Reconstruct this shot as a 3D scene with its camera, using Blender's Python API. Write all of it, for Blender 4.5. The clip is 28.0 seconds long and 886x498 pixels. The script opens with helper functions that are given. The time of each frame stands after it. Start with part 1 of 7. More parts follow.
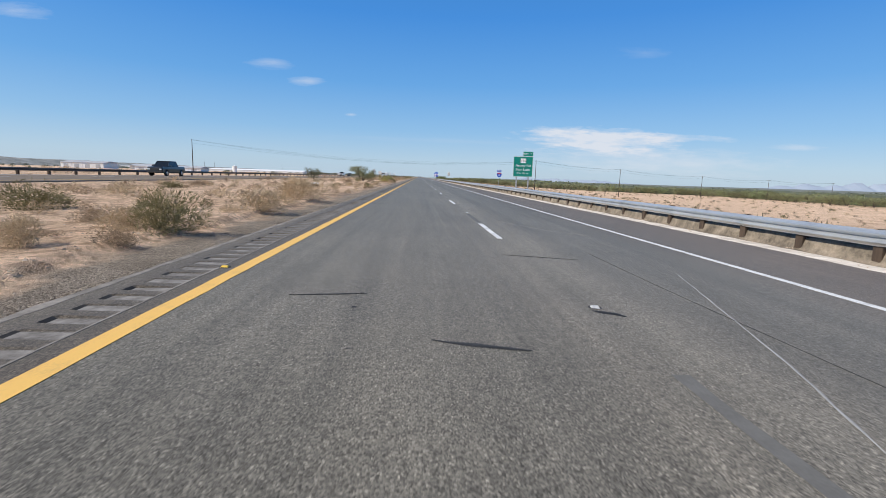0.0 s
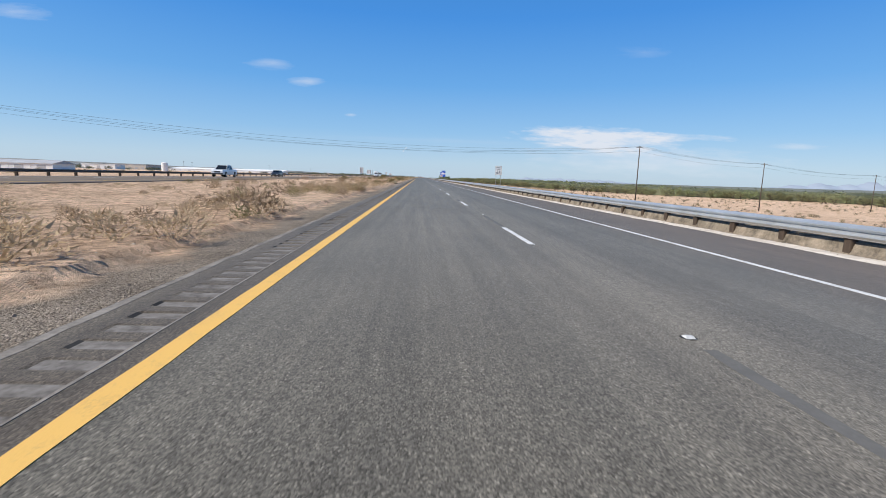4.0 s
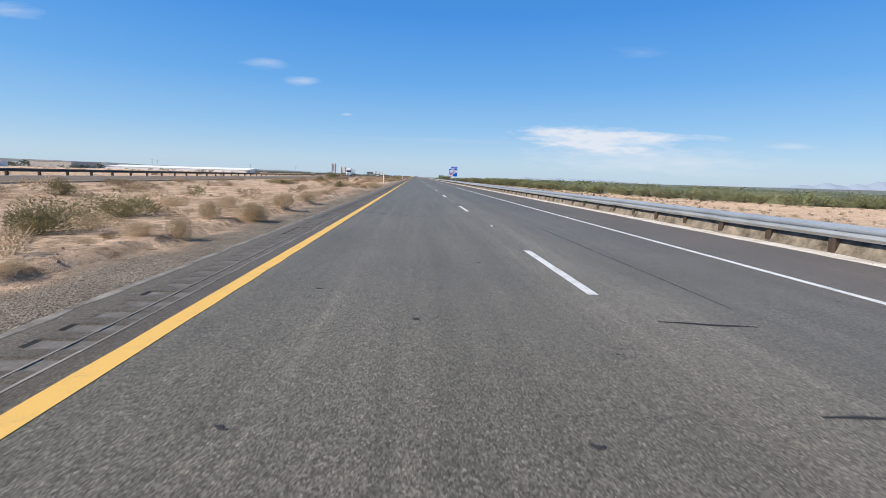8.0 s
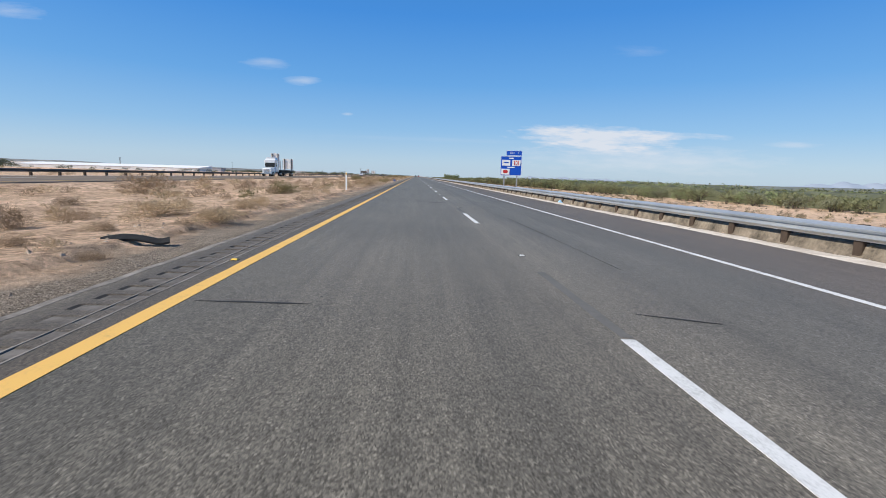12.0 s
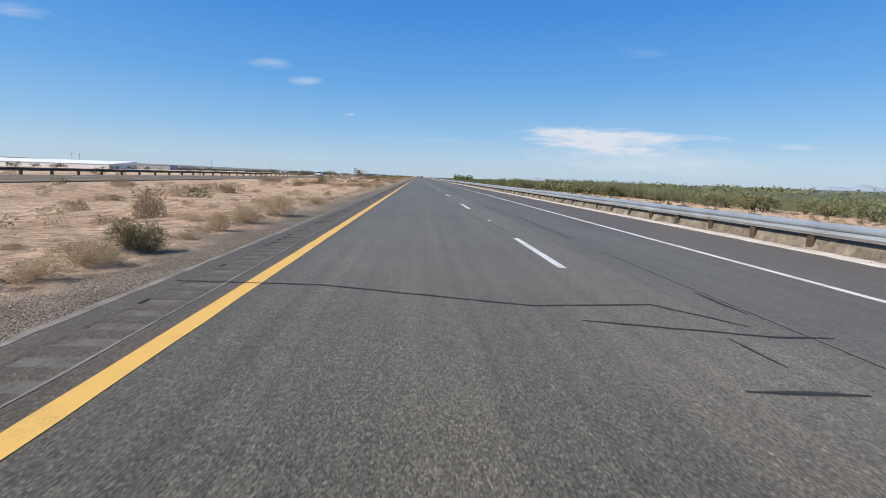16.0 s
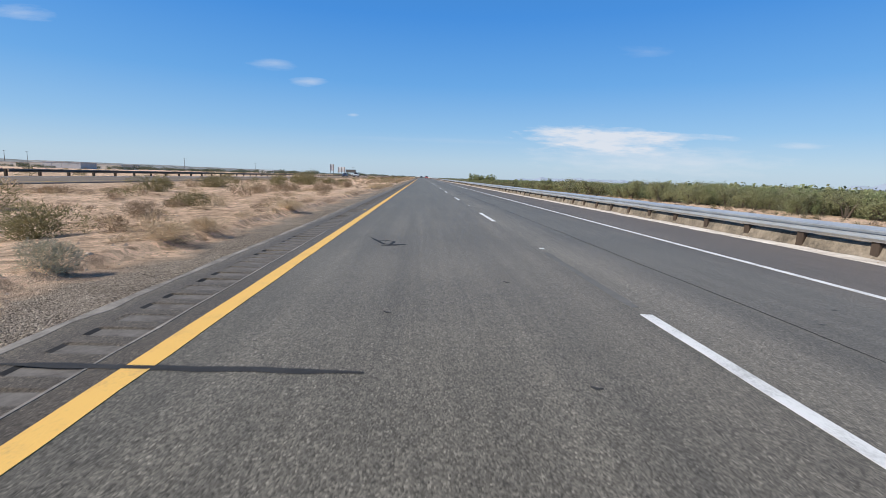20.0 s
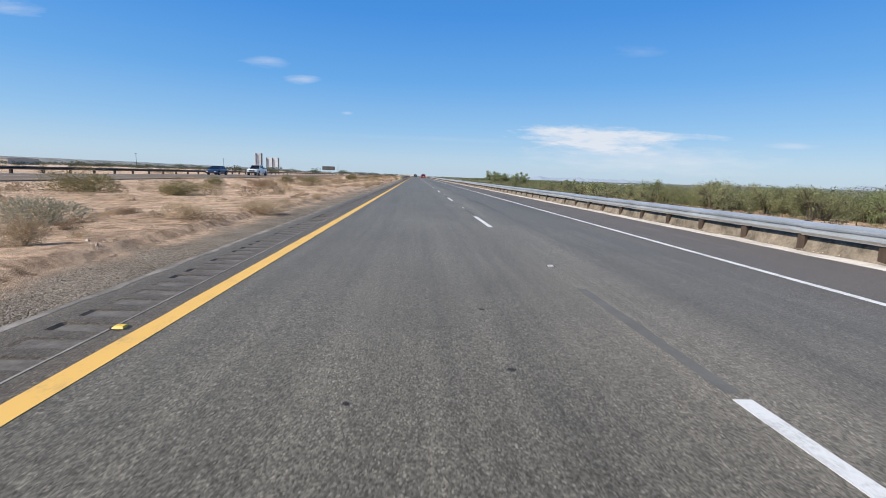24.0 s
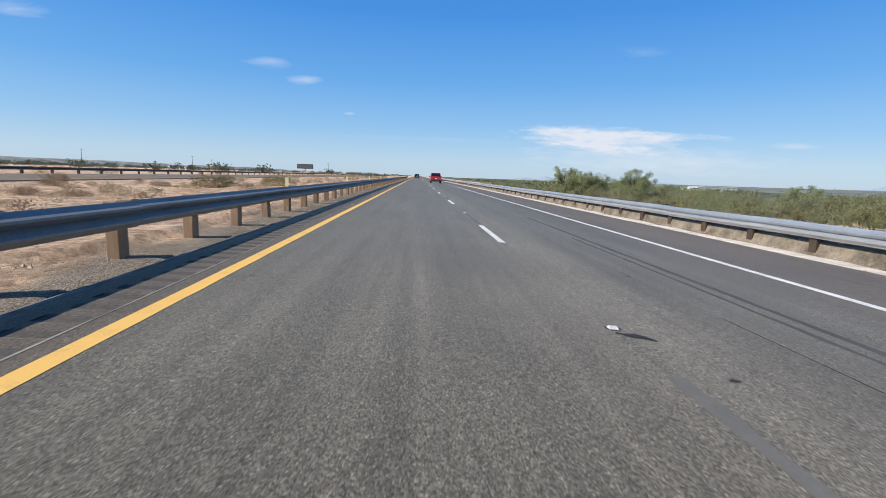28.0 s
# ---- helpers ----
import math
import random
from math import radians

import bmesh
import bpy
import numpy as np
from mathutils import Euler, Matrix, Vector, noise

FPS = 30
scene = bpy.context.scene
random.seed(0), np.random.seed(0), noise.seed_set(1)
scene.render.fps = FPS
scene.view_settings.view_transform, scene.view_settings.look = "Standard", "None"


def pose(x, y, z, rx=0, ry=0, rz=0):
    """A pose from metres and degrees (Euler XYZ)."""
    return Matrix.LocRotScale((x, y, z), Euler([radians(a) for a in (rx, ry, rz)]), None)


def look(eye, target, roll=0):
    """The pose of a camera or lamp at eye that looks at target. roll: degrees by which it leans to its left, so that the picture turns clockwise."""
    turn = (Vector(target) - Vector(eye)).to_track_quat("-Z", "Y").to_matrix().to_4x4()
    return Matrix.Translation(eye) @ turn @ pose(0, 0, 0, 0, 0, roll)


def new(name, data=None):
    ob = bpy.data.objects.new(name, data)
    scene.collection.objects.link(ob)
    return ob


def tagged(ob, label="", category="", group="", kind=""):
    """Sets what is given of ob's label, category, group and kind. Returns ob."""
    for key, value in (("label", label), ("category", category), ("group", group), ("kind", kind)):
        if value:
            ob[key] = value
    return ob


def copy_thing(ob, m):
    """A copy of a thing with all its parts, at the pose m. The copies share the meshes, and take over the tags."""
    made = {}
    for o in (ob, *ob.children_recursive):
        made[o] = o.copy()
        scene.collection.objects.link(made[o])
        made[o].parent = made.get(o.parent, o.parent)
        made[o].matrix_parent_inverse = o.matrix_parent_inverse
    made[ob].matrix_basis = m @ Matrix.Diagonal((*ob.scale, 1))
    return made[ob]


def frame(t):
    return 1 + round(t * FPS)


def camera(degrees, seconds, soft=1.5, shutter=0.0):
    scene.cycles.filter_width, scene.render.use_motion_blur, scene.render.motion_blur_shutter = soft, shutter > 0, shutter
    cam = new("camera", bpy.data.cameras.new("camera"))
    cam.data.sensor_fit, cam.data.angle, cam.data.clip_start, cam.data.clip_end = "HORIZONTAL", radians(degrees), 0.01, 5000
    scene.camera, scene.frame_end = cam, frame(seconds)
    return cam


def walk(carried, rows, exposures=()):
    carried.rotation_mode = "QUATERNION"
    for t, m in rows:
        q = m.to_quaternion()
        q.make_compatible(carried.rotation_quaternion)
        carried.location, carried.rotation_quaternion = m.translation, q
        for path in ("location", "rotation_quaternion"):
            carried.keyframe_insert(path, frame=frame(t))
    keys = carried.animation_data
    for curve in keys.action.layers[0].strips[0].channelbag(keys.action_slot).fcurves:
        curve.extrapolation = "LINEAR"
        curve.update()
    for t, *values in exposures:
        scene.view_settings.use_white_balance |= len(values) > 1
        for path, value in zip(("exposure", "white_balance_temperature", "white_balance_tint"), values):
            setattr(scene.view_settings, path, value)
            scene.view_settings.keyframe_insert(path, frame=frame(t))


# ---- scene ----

# ---------------------------------------------------------------- camera
CROSS = 0.02        # cross fall of the carriageway
EYE = 1.148


def aim(x, y, yaw, pitch, roll):
    """Pose over the road at (x, y), eye height fixed above it."""
    a, b, c = radians(yaw), radians(pitch), radians(roll)
    ahead = Vector((-math.sin(a) * math.cos(b), math.cos(a) * math.cos(b), math.sin(b)))
    side = Vector((math.cos(a), math.sin(a), 0))
    up = side.cross(ahead)
    s2 = math.cos(c) * side + math.sin(c) * up
    u2 = -math.sin(c) * side + math.cos(c) * up
    m = Matrix((s2, u2, -ahead)).transposed().to_4x4()
    return Matrix.Translation((x, y, EYE - CROSS * x)) @ m


cam = camera(86.07, 28.0, soft=0.8, shutter=0.016)
walk(cam, [
    (0, aim(2.011, -9.41, -3.16, -8.58, 1.83)),
    (1, aim(1.787, 21.67, -3.13, -8.62, 1.70)),
    (2, aim(1.625, 52.99, -3.39, -8.84, 1.98)),
    (3, aim(1.521, 82.74, -3.05, -8.58, 1.61)),
    (6, aim(1.568, 176.04, -3.52, -8.59, 1.81)),
    (7, aim(1.659, 207.21, -3.56, -8.63, 1.64)),
    (8, aim(1.754, 239.01, -3.59, -8.60, 1.67)),
    (9, aim(1.789, 270.78, -3.51, -8.56, 1.71)),
    (10, aim(1.880, 302.53, -3.39, -8.55, 1.66)),
    (11, aim(1.823, 333.85, -3.47, -8.57, 1.83)),
    (12, aim(2.047, 365.60, -3.48, -8.68, 1.55)),
    (15, aim(1.719, 461.46, -3.26, -8.66, 1.71)),
    (16, aim(1.638, 493.46, -3.26, -8.60, 1.81)),
    (17, aim(1.618, 525.44, -3.09, -8.52, 1.76)),
    (18, aim(1.620, 558.10, -3.41, -8.71, 1.73)),
    (19, aim(1.607, 589.85, -3.13, -8.70, 1.80)),
    (20, aim(1.590, 620.65, -2.86, -8.60, 1.62)),
    (21, aim(1.542, 652.37, -3.18, -8.69, 1.70)),
    (24, aim(1.816, 744.41, -3.58, -8.73, 1.81)),
    (25, aim(1.948, 775.33, -3.57, -8.61, 1.68)),
    (26, aim(2.057, 807.00, -3.58, -8.68, 1.55)),
    (27, aim(2.092, 837.55, -3.50, -8.71, 1.67)),
    (28, aim(2.062, 869.06, -3.33, -8.70, 1.81)),
], exposures=[(0, 0.35), (3, 0.37), (5.5, 0.45), (8, 0.44), (9.5, 0.36), (16, 0.35), (21, 0.37), (23.5, 0.40), (25.5, 0.45), (27, 0.48), (28, 0.45)])

# ---------------------------------------------------------------- world, sun, exposure
SUN_FROM = Vector((-0.93, -0.365, 0.90)).normalized()


def sky():
    w = bpy.data.worlds.new("sky")
    scene.world = w
    w.use_nodes = True
    nt = w.node_tree
    nt.nodes.clear()
    N, L = nt.nodes.new, nt.links.new

    def calc(op, a, b=None, c=None):
        n = N("ShaderNodeMath")
        n.operation = op
        for i, v in enumerate((a, b, c)):
            if v is None:
                continue
            if isinstance(v, (int, float)):
                n.inputs[i].default_value = v
            else:
                L(v, n.inputs[i])
        return n.outputs[0]

    tex = N("ShaderNodeTexSky")
    tex.sky_type = "NISHITA"
    tex.sun_disc = False
    tex.sun_elevation = math.asin(SUN_FROM.z)
    tex.sun_rotation = math.atan2(SUN_FROM.x, SUN_FROM.y)
    tex.altitude = 60
    tex.air_density, tex.dust_density, tex.ozone_density = 1.0, 0.6, 2.2
    bg = N("ShaderNodeBackground")
    bg.inputs["Strength"].default_value = 0.085
    # the clear desert air: pale low down, deep blue higher up
    co = N("ShaderNodeTexCoord")
    sep = N("ShaderNodeSeparateXYZ")
    L(co.outputs["Generated"], sep.inputs[0])
    air = N("ShaderNodeValToRGB")
    el = air.color_ramp.elements
    stops = ((0.0, (4.5, 5.9, 7.3)), (0.03, (4.1, 5.8, 7.5)), (0.09, (2.40, 4.75, 7.7)), (0.18, (1.08, 3.55, 7.55)), (0.30, (0.40, 2.52, 7.05)), (0.55, (0.3, 1.6, 4.6)), (1.0, (0.2, 1.0, 3.0)))
    while len(el) < len(stops):
        el.new(0.5)
    for e, (p, k) in zip(el, stops):
        e.position, e.color = p, (*k, 1)
    L(sep.outputs["Z"], air.inputs[0])
    both = N("ShaderNodeMix")
    both.data_type = "RGBA"
    both.inputs[0].default_value = 0.82
    L(tex.outputs[0], both.inputs[6])
    L(air.outputs[0], both.inputs[7])
    L(both.outputs[2], bg.inputs["Color"])
    # thin clouds, given by their bearing (u) and height (v) as tangents
    fwd = calc("MAXIMUM", sep.outputs["Y"], 0.05)
    u = calc("DIVIDE", sep.outputs["X"], fwd)
    v = calc("DIVIDE", sep.outputs["Z"], fwd)
    comb = N("ShaderNodeCombineXYZ")
    L(calc("MULTIPLY", u, 9.0), comb.inputs[0])
    L(calc("MULTIPLY", v, 46.0), comb.inputs[1])
    no = N("ShaderNodeTexNoise")
    no.inputs["Scale"].default_value = 1.6
    no.inputs["Detail"].default_value = 7
    no.inputs["Roughness"].default_value = 0.6
    L(comb.outputs[0], no.inputs["Vector"])
    fuzz = calc("SUBTRACT", no.outputs["Fac"], 0.5)
    total = None
    for u0, v0, a, b, power in ((0.385, 0.088, 0.18, 0.027, 1.0), (0.49, 0.098, 0.18, 0.010, 0.75), (0.30, 0.096, 0.085, 0.020, 0.7),
                                (0.50, 0.046, 0.30, 0.034, 0.5), (0.42, 0.068, 0.17, 0.018, 0.5), (0.81, 0.087, 0.07, 0.008, 0.36),
                                (-0.295, 0.213, 0.05, 0.013, 0.32), (-0.225, 0.182, 0.036, 0.010, 0.42), (-0.78, 0.288, 0.07, 0.016, 0.34),
                                (-0.14, 0.120, 0.012, 0.004, 0.35), (0.455, 0.265, 0.06, 0.012, 0.13), (0.05, 0.075, 0.30, 0.006, 0.08)):
        p = calc("DIVIDE", calc("SUBTRACT", u, u0), a)
        q = calc("DIVIDE", calc("SUBTRACT", v, v0), b)
        d = calc("SQRT", calc("ADD", calc("MULTIPLY", p, p), calc("MULTIPLY", q, q)))
        m = calc("ADD", calc("SUBTRACT", 1.0, d), calc("MULTIPLY", fuzz, 1.7))
        m = calc("MULTIPLY", calc("MINIMUM", calc("MAXIMUM", m, 0.0), 1.0), power)
        total = m if total is None else calc("ADD", total, m)
    front = calc("GREATER_THAN", sep.outputs["Y"], 0.1)
    total = calc("MULTIPLY", calc("MINIMUM", total, 0.93), front)
    white = N("ShaderNodeBackground")
    white.inputs["Color"].default_value = (0.86, 0.91, 1.0, 1)
    white.inputs["Strength"].default_value = 0.66
    mix = N("ShaderNodeMixShader")
    L(total, mix.inputs[0])
    L(bg.outputs[0], mix.inputs[1])
    L(white.outputs[0], mix.inputs[2])
    out = N("ShaderNodeOutputWorld")
    L(mix.outputs[0], out.inputs[0])


sky()
sun = new("sun", bpy.data.lights.new("sun", "SUN"))
sun.data.energy = 4.3
sun.data.angle = radians(0.53)
sun.data.color = (1.0, 0.95, 0.86)
sun.matrix_world = look(SUN_FROM * 50, (0, 0, 0))


# ---------------------------------------------------------------- materials
def shader(name):
    m = bpy.data.materials.new(name)
    m.use_nodes = True
    nt = m.node_tree
    return m, nt, nt.nodes["Principled BSDF"]


def link(nt, a, b):
    nt.links.new(a, b)


def place_of(nt, stretch=(1, 1, 1)):
    geo = nt.nodes.new("ShaderNodeNewGeometry")
    mp = nt.nodes.new("ShaderNodeMapping")
    mp.inputs["Scale"].default_value = stretch
    link(nt, geo.outputs["Position"], mp.inputs["Vector"])
    return mp.outputs["Vector"]


def noise_tex(nt, vec, scale, detail=4, rough=0.55):
    n = nt.nodes.new("ShaderNodeTexNoise")
    n.inputs["Scale"].default_value = scale
    n.inputs["Detail"].default_value = detail
    n.inputs["Roughness"].default_value = rough
    link(nt, vec, n.inputs["Vector"])
    return n.outputs["Fac"]


def ramp(nt, fac, stops):
    r = nt.nodes.new("ShaderNodeValToRGB")
    el = r.color_ramp.elements
    while len(el) < len(stops):
        el.new(0.5)
    for e, (p, c) in zip(el, stops):
        e.position = p
        e.color = (*c, 1) if len(c) == 3 else c
    link(nt, fac, r.inputs[0])
    return r.outputs[0]


def blend(nt, kind, fac, a, b):
    m = nt.nodes.new("ShaderNodeMix")
    m.data_type = "RGBA"
    m.blend_type = kind
    for sock, v in ((m.inputs[0], fac), (m.inputs[6], a), (m.inputs[7], b)):
        if isinstance(v, (int, float)):
            sock.default_value = v
        elif isinstance(v, tuple):
            sock.default_value = (*v, 1)
        else:
            link(nt, v, sock)
    return m.outputs[2]


def math_node(nt, op, a, b):
    n = nt.nodes.new("ShaderNodeMath")
    n.operation = op
    for i, v in enumerate((a, b)):
        if isinstance(v, (int, float)):
            n.inputs[i].default_value = v
        else:
            link(nt, v, n.inputs[i])
    return n.outputs[0]


def bump(nt, bsdf, height, strength, dist=0.01):
    b = nt.nodes.new("ShaderNodeBump")
    b.inputs["Strength"].default_value = strength
    b.inputs["Distance"].default_value = dist
    link(nt, height, b.inputs["Height"])
    link(nt, b.outputs[0], bsdf.inputs["Normal"])


def grainy(name, dark, light, rough=0.85, coarse=1.5, fine=40.0, metal=0.0, bump_amount=0.25, spec=0.3, stretch=(1, 1, 1)):
    """A surface with a coarse stain pattern and a fine grain."""
    m, nt, b = shader(name)
    p = place_of(nt, stretch)
    c1 = noise_tex(nt, p, coarse, 5)
    c2 = noise_tex(nt, p, fine, 3, 0.7)
    f = math_node(nt, "ADD", math_node(nt, "MULTIPLY", c1, 0.65), math_node(nt, "MULTIPLY", c2, 0.35))
    link(nt, ramp(nt, f, ((0.32, dark), (0.68, light))), b.inputs["Base Color"])
    b.inputs["Roughness"].default_value = rough
    b.inputs["Metallic"].default_value = metal
    b.inputs["Specular IOR Level"].default_value = spec
    if bump_amount:
        bump(nt, b, c2, bump_amount, 0.01)
    return m


def asphalt_mat():
    m, nt, b = shader("worn_asphalt")
    p = place_of(nt)
    sep = nt.nodes.new("ShaderNodeSeparateXYZ")
    link(nt, p, sep.inputs[0])
    wob = noise_tex(nt, place_of(nt, (1, 0.25, 1)), 0.7, 3)
    xx = math_node(nt, "ADD", sep.outputs["X"], math_node(nt, "MULTIPLY", math_node(nt, "SUBTRACT", wob, 0.5), 0.22))
    k = math_node(nt, "MULTIPLY", math_node(nt, "ADD", xx, 2.0), 1 / 12.0)

    def at(x):
        return (x + 2.0) / 12.0
    tone = ramp(nt, k, ((at(-0.85), (0.150, 0.132, 0.115)), (at(-0.7), (0.112, 0.098, 0.088)), (at(-0.12), (0.112, 0.098, 0.088)), (at(0.1), (0.150, 0.145, 0.138)),
                        (at(0.9), (0.158, 0.153, 0.146)), (at(1.8), (0.166, 0.160, 0.152)), (at(2.7), (0.156, 0.151, 0.145)),
                        (at(3.45), (0.170, 0.162, 0.154)), (at(3.95), (0.196, 0.188, 0.178)), (at(4.25), (0.186, 0.178, 0.170)), (at(4.75), (0.134, 0.131, 0.129)),
                        (at(5.3), (0.152, 0.149, 0.147)), (at(6.3), (0.134, 0.131, 0.130)), (at(7.0), (0.138, 0.122, 0.116)), (at(9.0), (0.146, 0.120, 0.110))))
    long_wear = noise_tex(nt, place_of(nt, (3.2, 0.10, 1)), 1.0, 5, 0.6)
    patch = noise_tex(nt, p, 0.35, 5, 0.6)
    col = blend(nt, "MULTIPLY", 1.0, tone, ramp(nt, long_wear, ((0.30, (0.80, 0.80, 0.80)), (0.70, (1.18, 1.17, 1.15)))))
    col = blend(nt, "MULTIPLY", 1.0, col, ramp(nt, patch, ((0.30, (0.86, 0.86, 0.87)), (0.70, (1.12, 1.11, 1.10)))))
    streak = noise_tex(nt, place_of(nt, (9, 0.045, 1)), 1.0, 5, 0.65)
    col = blend(nt, "MULTIPLY", 0.5, col, ramp(nt, streak, ((0.30, (0.76, 0.76, 0.77)), (0.5, (1.0, 1.0, 1.0)), (0.72, (1.16, 1.15, 1.14)))))
    col = blend(nt, "MULTIPLY", 1.0, col, (0.955, 0.905, 0.79))
    section = ramp(nt, math_node(nt, "MULTIPLY", sep.outputs["Y"], 0.001), ((0.17, (1.0, 1.0, 1.0)), (0.26, (0.87, 0.87, 0.87)), (0.54, (0.86, 0.86, 0.86)), (0.68, (0.90, 0.90, 0.90)), (0.78, (0.91, 0.91, 0.91)), (0.88, (0.92, 0.92, 0.92))))
    col = blend(nt, "MULTIPLY", 1.0, col, section)
    vor = nt.nodes.new("ShaderNodeTexVoronoi")
    vor.inputs["Scale"].default_value = 112.0
    link(nt, p, vor.inputs["Vector"])
    chips = ramp(nt, vor.outputs["Color"], ((0.15, (0.30, 0.295, 0.29)), (0.50, (0.80, 0.79, 0.775)), (0.80, (1.32, 1.30, 1.27)), (0.97, (2.5, 2.46, 2.38))))
    col = blend(nt, "MULTIPLY", 0.95, col, chips)
    gr = noise_tex(nt, p, 30, 3, 0.7)
    col = blend(nt, "MULTIPLY", 0.7, col, ramp(nt, gr, ((0.3, (0.72, 0.72, 0.72)), (0.7, (1.25, 1.25, 1.24)))))
    link(nt, col, b.inputs["Base Color"])
    b.inputs["Roughness"].default_value = 0.80
    b.inputs["Specular IOR Level"].default_value = 0.18
    b.inputs["Sheen Weight"].default_value = 0.22
    b.inputs["Sheen Roughness"].default_value = 0.4
    b.inputs["Sheen Tint"].default_value = (1.0, 0.86, 0.70, 1)
    bump(nt, b, math_node(nt, "SUBTRACT", 0.5, vor.outputs["Distance"]), 0.3, 0.004)
    return m


def sand_mat():
    m, nt, b = shader("desert_sand")
    p = place_of(nt)
    big = noise_tex(nt, p, 0.16, 6, 0.6)
    mid = noise_tex(nt, p, 1.3, 6, 0.65)
    fine = noise_tex(nt, p, 24, 4, 0.75)
    sep = nt.nodes.new("ShaderNodeSeparateXYZ")
    link(nt, p, sep.inputs[0])
    col = ramp(nt, big, ((0.28, (0.55, 0.375, 0.247)), (0.50, (0.72, 0.508, 0.346)), (0.72, (0.84, 0.618, 0.438))))
    col = blend(nt, "MULTIPLY", 1.0, col, ramp(nt, mid, ((0.30, (0.62, 0.60, 0.58)), (0.52, (1.0, 1.0, 1.0)), (0.75, (1.26, 1.26, 1.26)))))
    col = blend(nt, "MULTIPLY", 0.8, col, ramp(nt, fine, ((0.30, (0.62, 0.61, 0.60)), (0.65, (1.18, 1.17, 1.16)))))
    # grey road gravel spilled beside the pavement
    wob = math_node(nt, "MULTIPLY", math_node(nt, "SUBTRACT", noise_tex(nt, p, 0.8, 4), 0.5), 1.7)
    k = math_node(nt, "MULTIPLY", math_node(nt, "ADD", math_node(nt, "ADD", sep.outputs["X"], wob), 4.0), 0.25)
    near = ramp(nt, k, ((0.50, (0, 0, 0)), (0.63, (1, 1, 1)), (0.98, (1, 1, 1)), (1.0, (0, 0, 0))))
    vor = nt.nodes.new("ShaderNodeTexVoronoi")
    vor.inputs["Scale"].default_value = 78.0
    link(nt, p, vor.inputs["Vector"])
    gravel = ramp(nt, vor.outputs["Color"], ((0.15, (0.12, 0.096, 0.076)), (0.42, (0.265, 0.216, 0.172)), (0.72, (0.385, 0.318, 0.255)), (0.95, (0.60, 0.51, 0.42))))
    gravel = blend(nt, "MULTIPLY", 0.8, gravel, ramp(nt, noise_tex(nt, p, 1.1, 4), ((0.3, (0.72, 0.71, 0.70)), (0.7, (1.2, 1.2, 1.2)))))
    clod = nt.nodes.new("ShaderNodeTexVoronoi")
    clod.inputs["Scale"].default_value = 9.0
    link(nt, p, clod.inputs["Vector"])
    col = blend(nt, "MULTIPLY", 0.75, col, ramp(nt, clod.outputs["Color"], ((0.1, (0.58, 0.56, 0.54)), (0.5, (0.98, 0.98, 0.98)), (0.95, (1.28, 1.28, 1.28)))))
    litter = noise_tex(nt, p, 3.4, 6, 0.72)
    col = blend(nt, "MULTIPLY", 0.85, col, ramp(nt, litter, ((0.37, (0.50, 0.46, 0.42)), (0.48, (1.0, 1.0, 1.0)), (0.8, (1.12, 1.12, 1.12)))))
    gravel = blend(nt, "MULTIPLY", 1.0, gravel, (1.0, 0.985, 0.94))
    col = blend(nt, "MIX", near, col, gravel)
    link(nt, col, b.inputs["Base Color"])
    b.inputs["Roughness"].default_value = 0.95
    b.inputs["Specular IOR Level"].default_value = 0.1
    rough_ground = math_node(nt, "ADD", mid, math_node(nt, "MULTIPLY", fine, 0.5))
    rough_ground = math_node(nt, "SUBTRACT", rough_ground, math_node(nt, "MULTIPLY", vor.outputs["Distance"], 0.65))
    bump(nt, b, math_node(nt, "ADD", rough_ground, math_node(nt, "MULTIPLY", litter, 1.2)), 0.85, 0.06)
    return m


def groove_mat():
    """Milled grooves, pale with dust early on and worn to bare asphalt further along."""
    m, nt, b = shader("dusty_groove")
    p = place_of(nt)
    sep = nt.nodes.new("ShaderNodeSeparateXYZ")
    link(nt, p, sep.inputs[0])
    along = ramp(nt, math_node(nt, "MULTIPLY", sep.outputs["Y"], 0.001), ((0.0, (0.75, 0.75, 0.75)), (0.09, (0.7, 0.7, 0.7)), (0.18, (0.42, 0.42, 0.42)), (0.50, (0.30, 0.30, 0.30)), (0.80, (0.34, 0.34, 0.34)), (0.845, (0.26, 0.26, 0.26)), (0.853, (0.0, 0.0, 0.0))))
    dust = math_node(nt, "MULTIPLY", ramp(nt, noise_tex(nt, p, 5.0, 5, 0.7), ((0.36, (0.15, 0.15, 0.15)), (0.62, (1, 1, 1)))), along)
    bare = ramp(nt, noise_tex(nt, p, 30, 3, 0.7), ((0.3, (0.062, 0.053, 0.046)), (0.7, (0.125, 0.11, 0.097))))
    link(nt, blend(nt, "MIX", dust, bare, (0.33, 0.305, 0.275)), b.inputs["Base Color"])
    b.inputs["Roughness"].default_value = 0.95
    b.inputs["Specular IOR Level"].default_value = 0.1
    bump(nt, b, noise_tex(nt, p, 40, 3, 0.7), 0.4, 0.006)
    return m


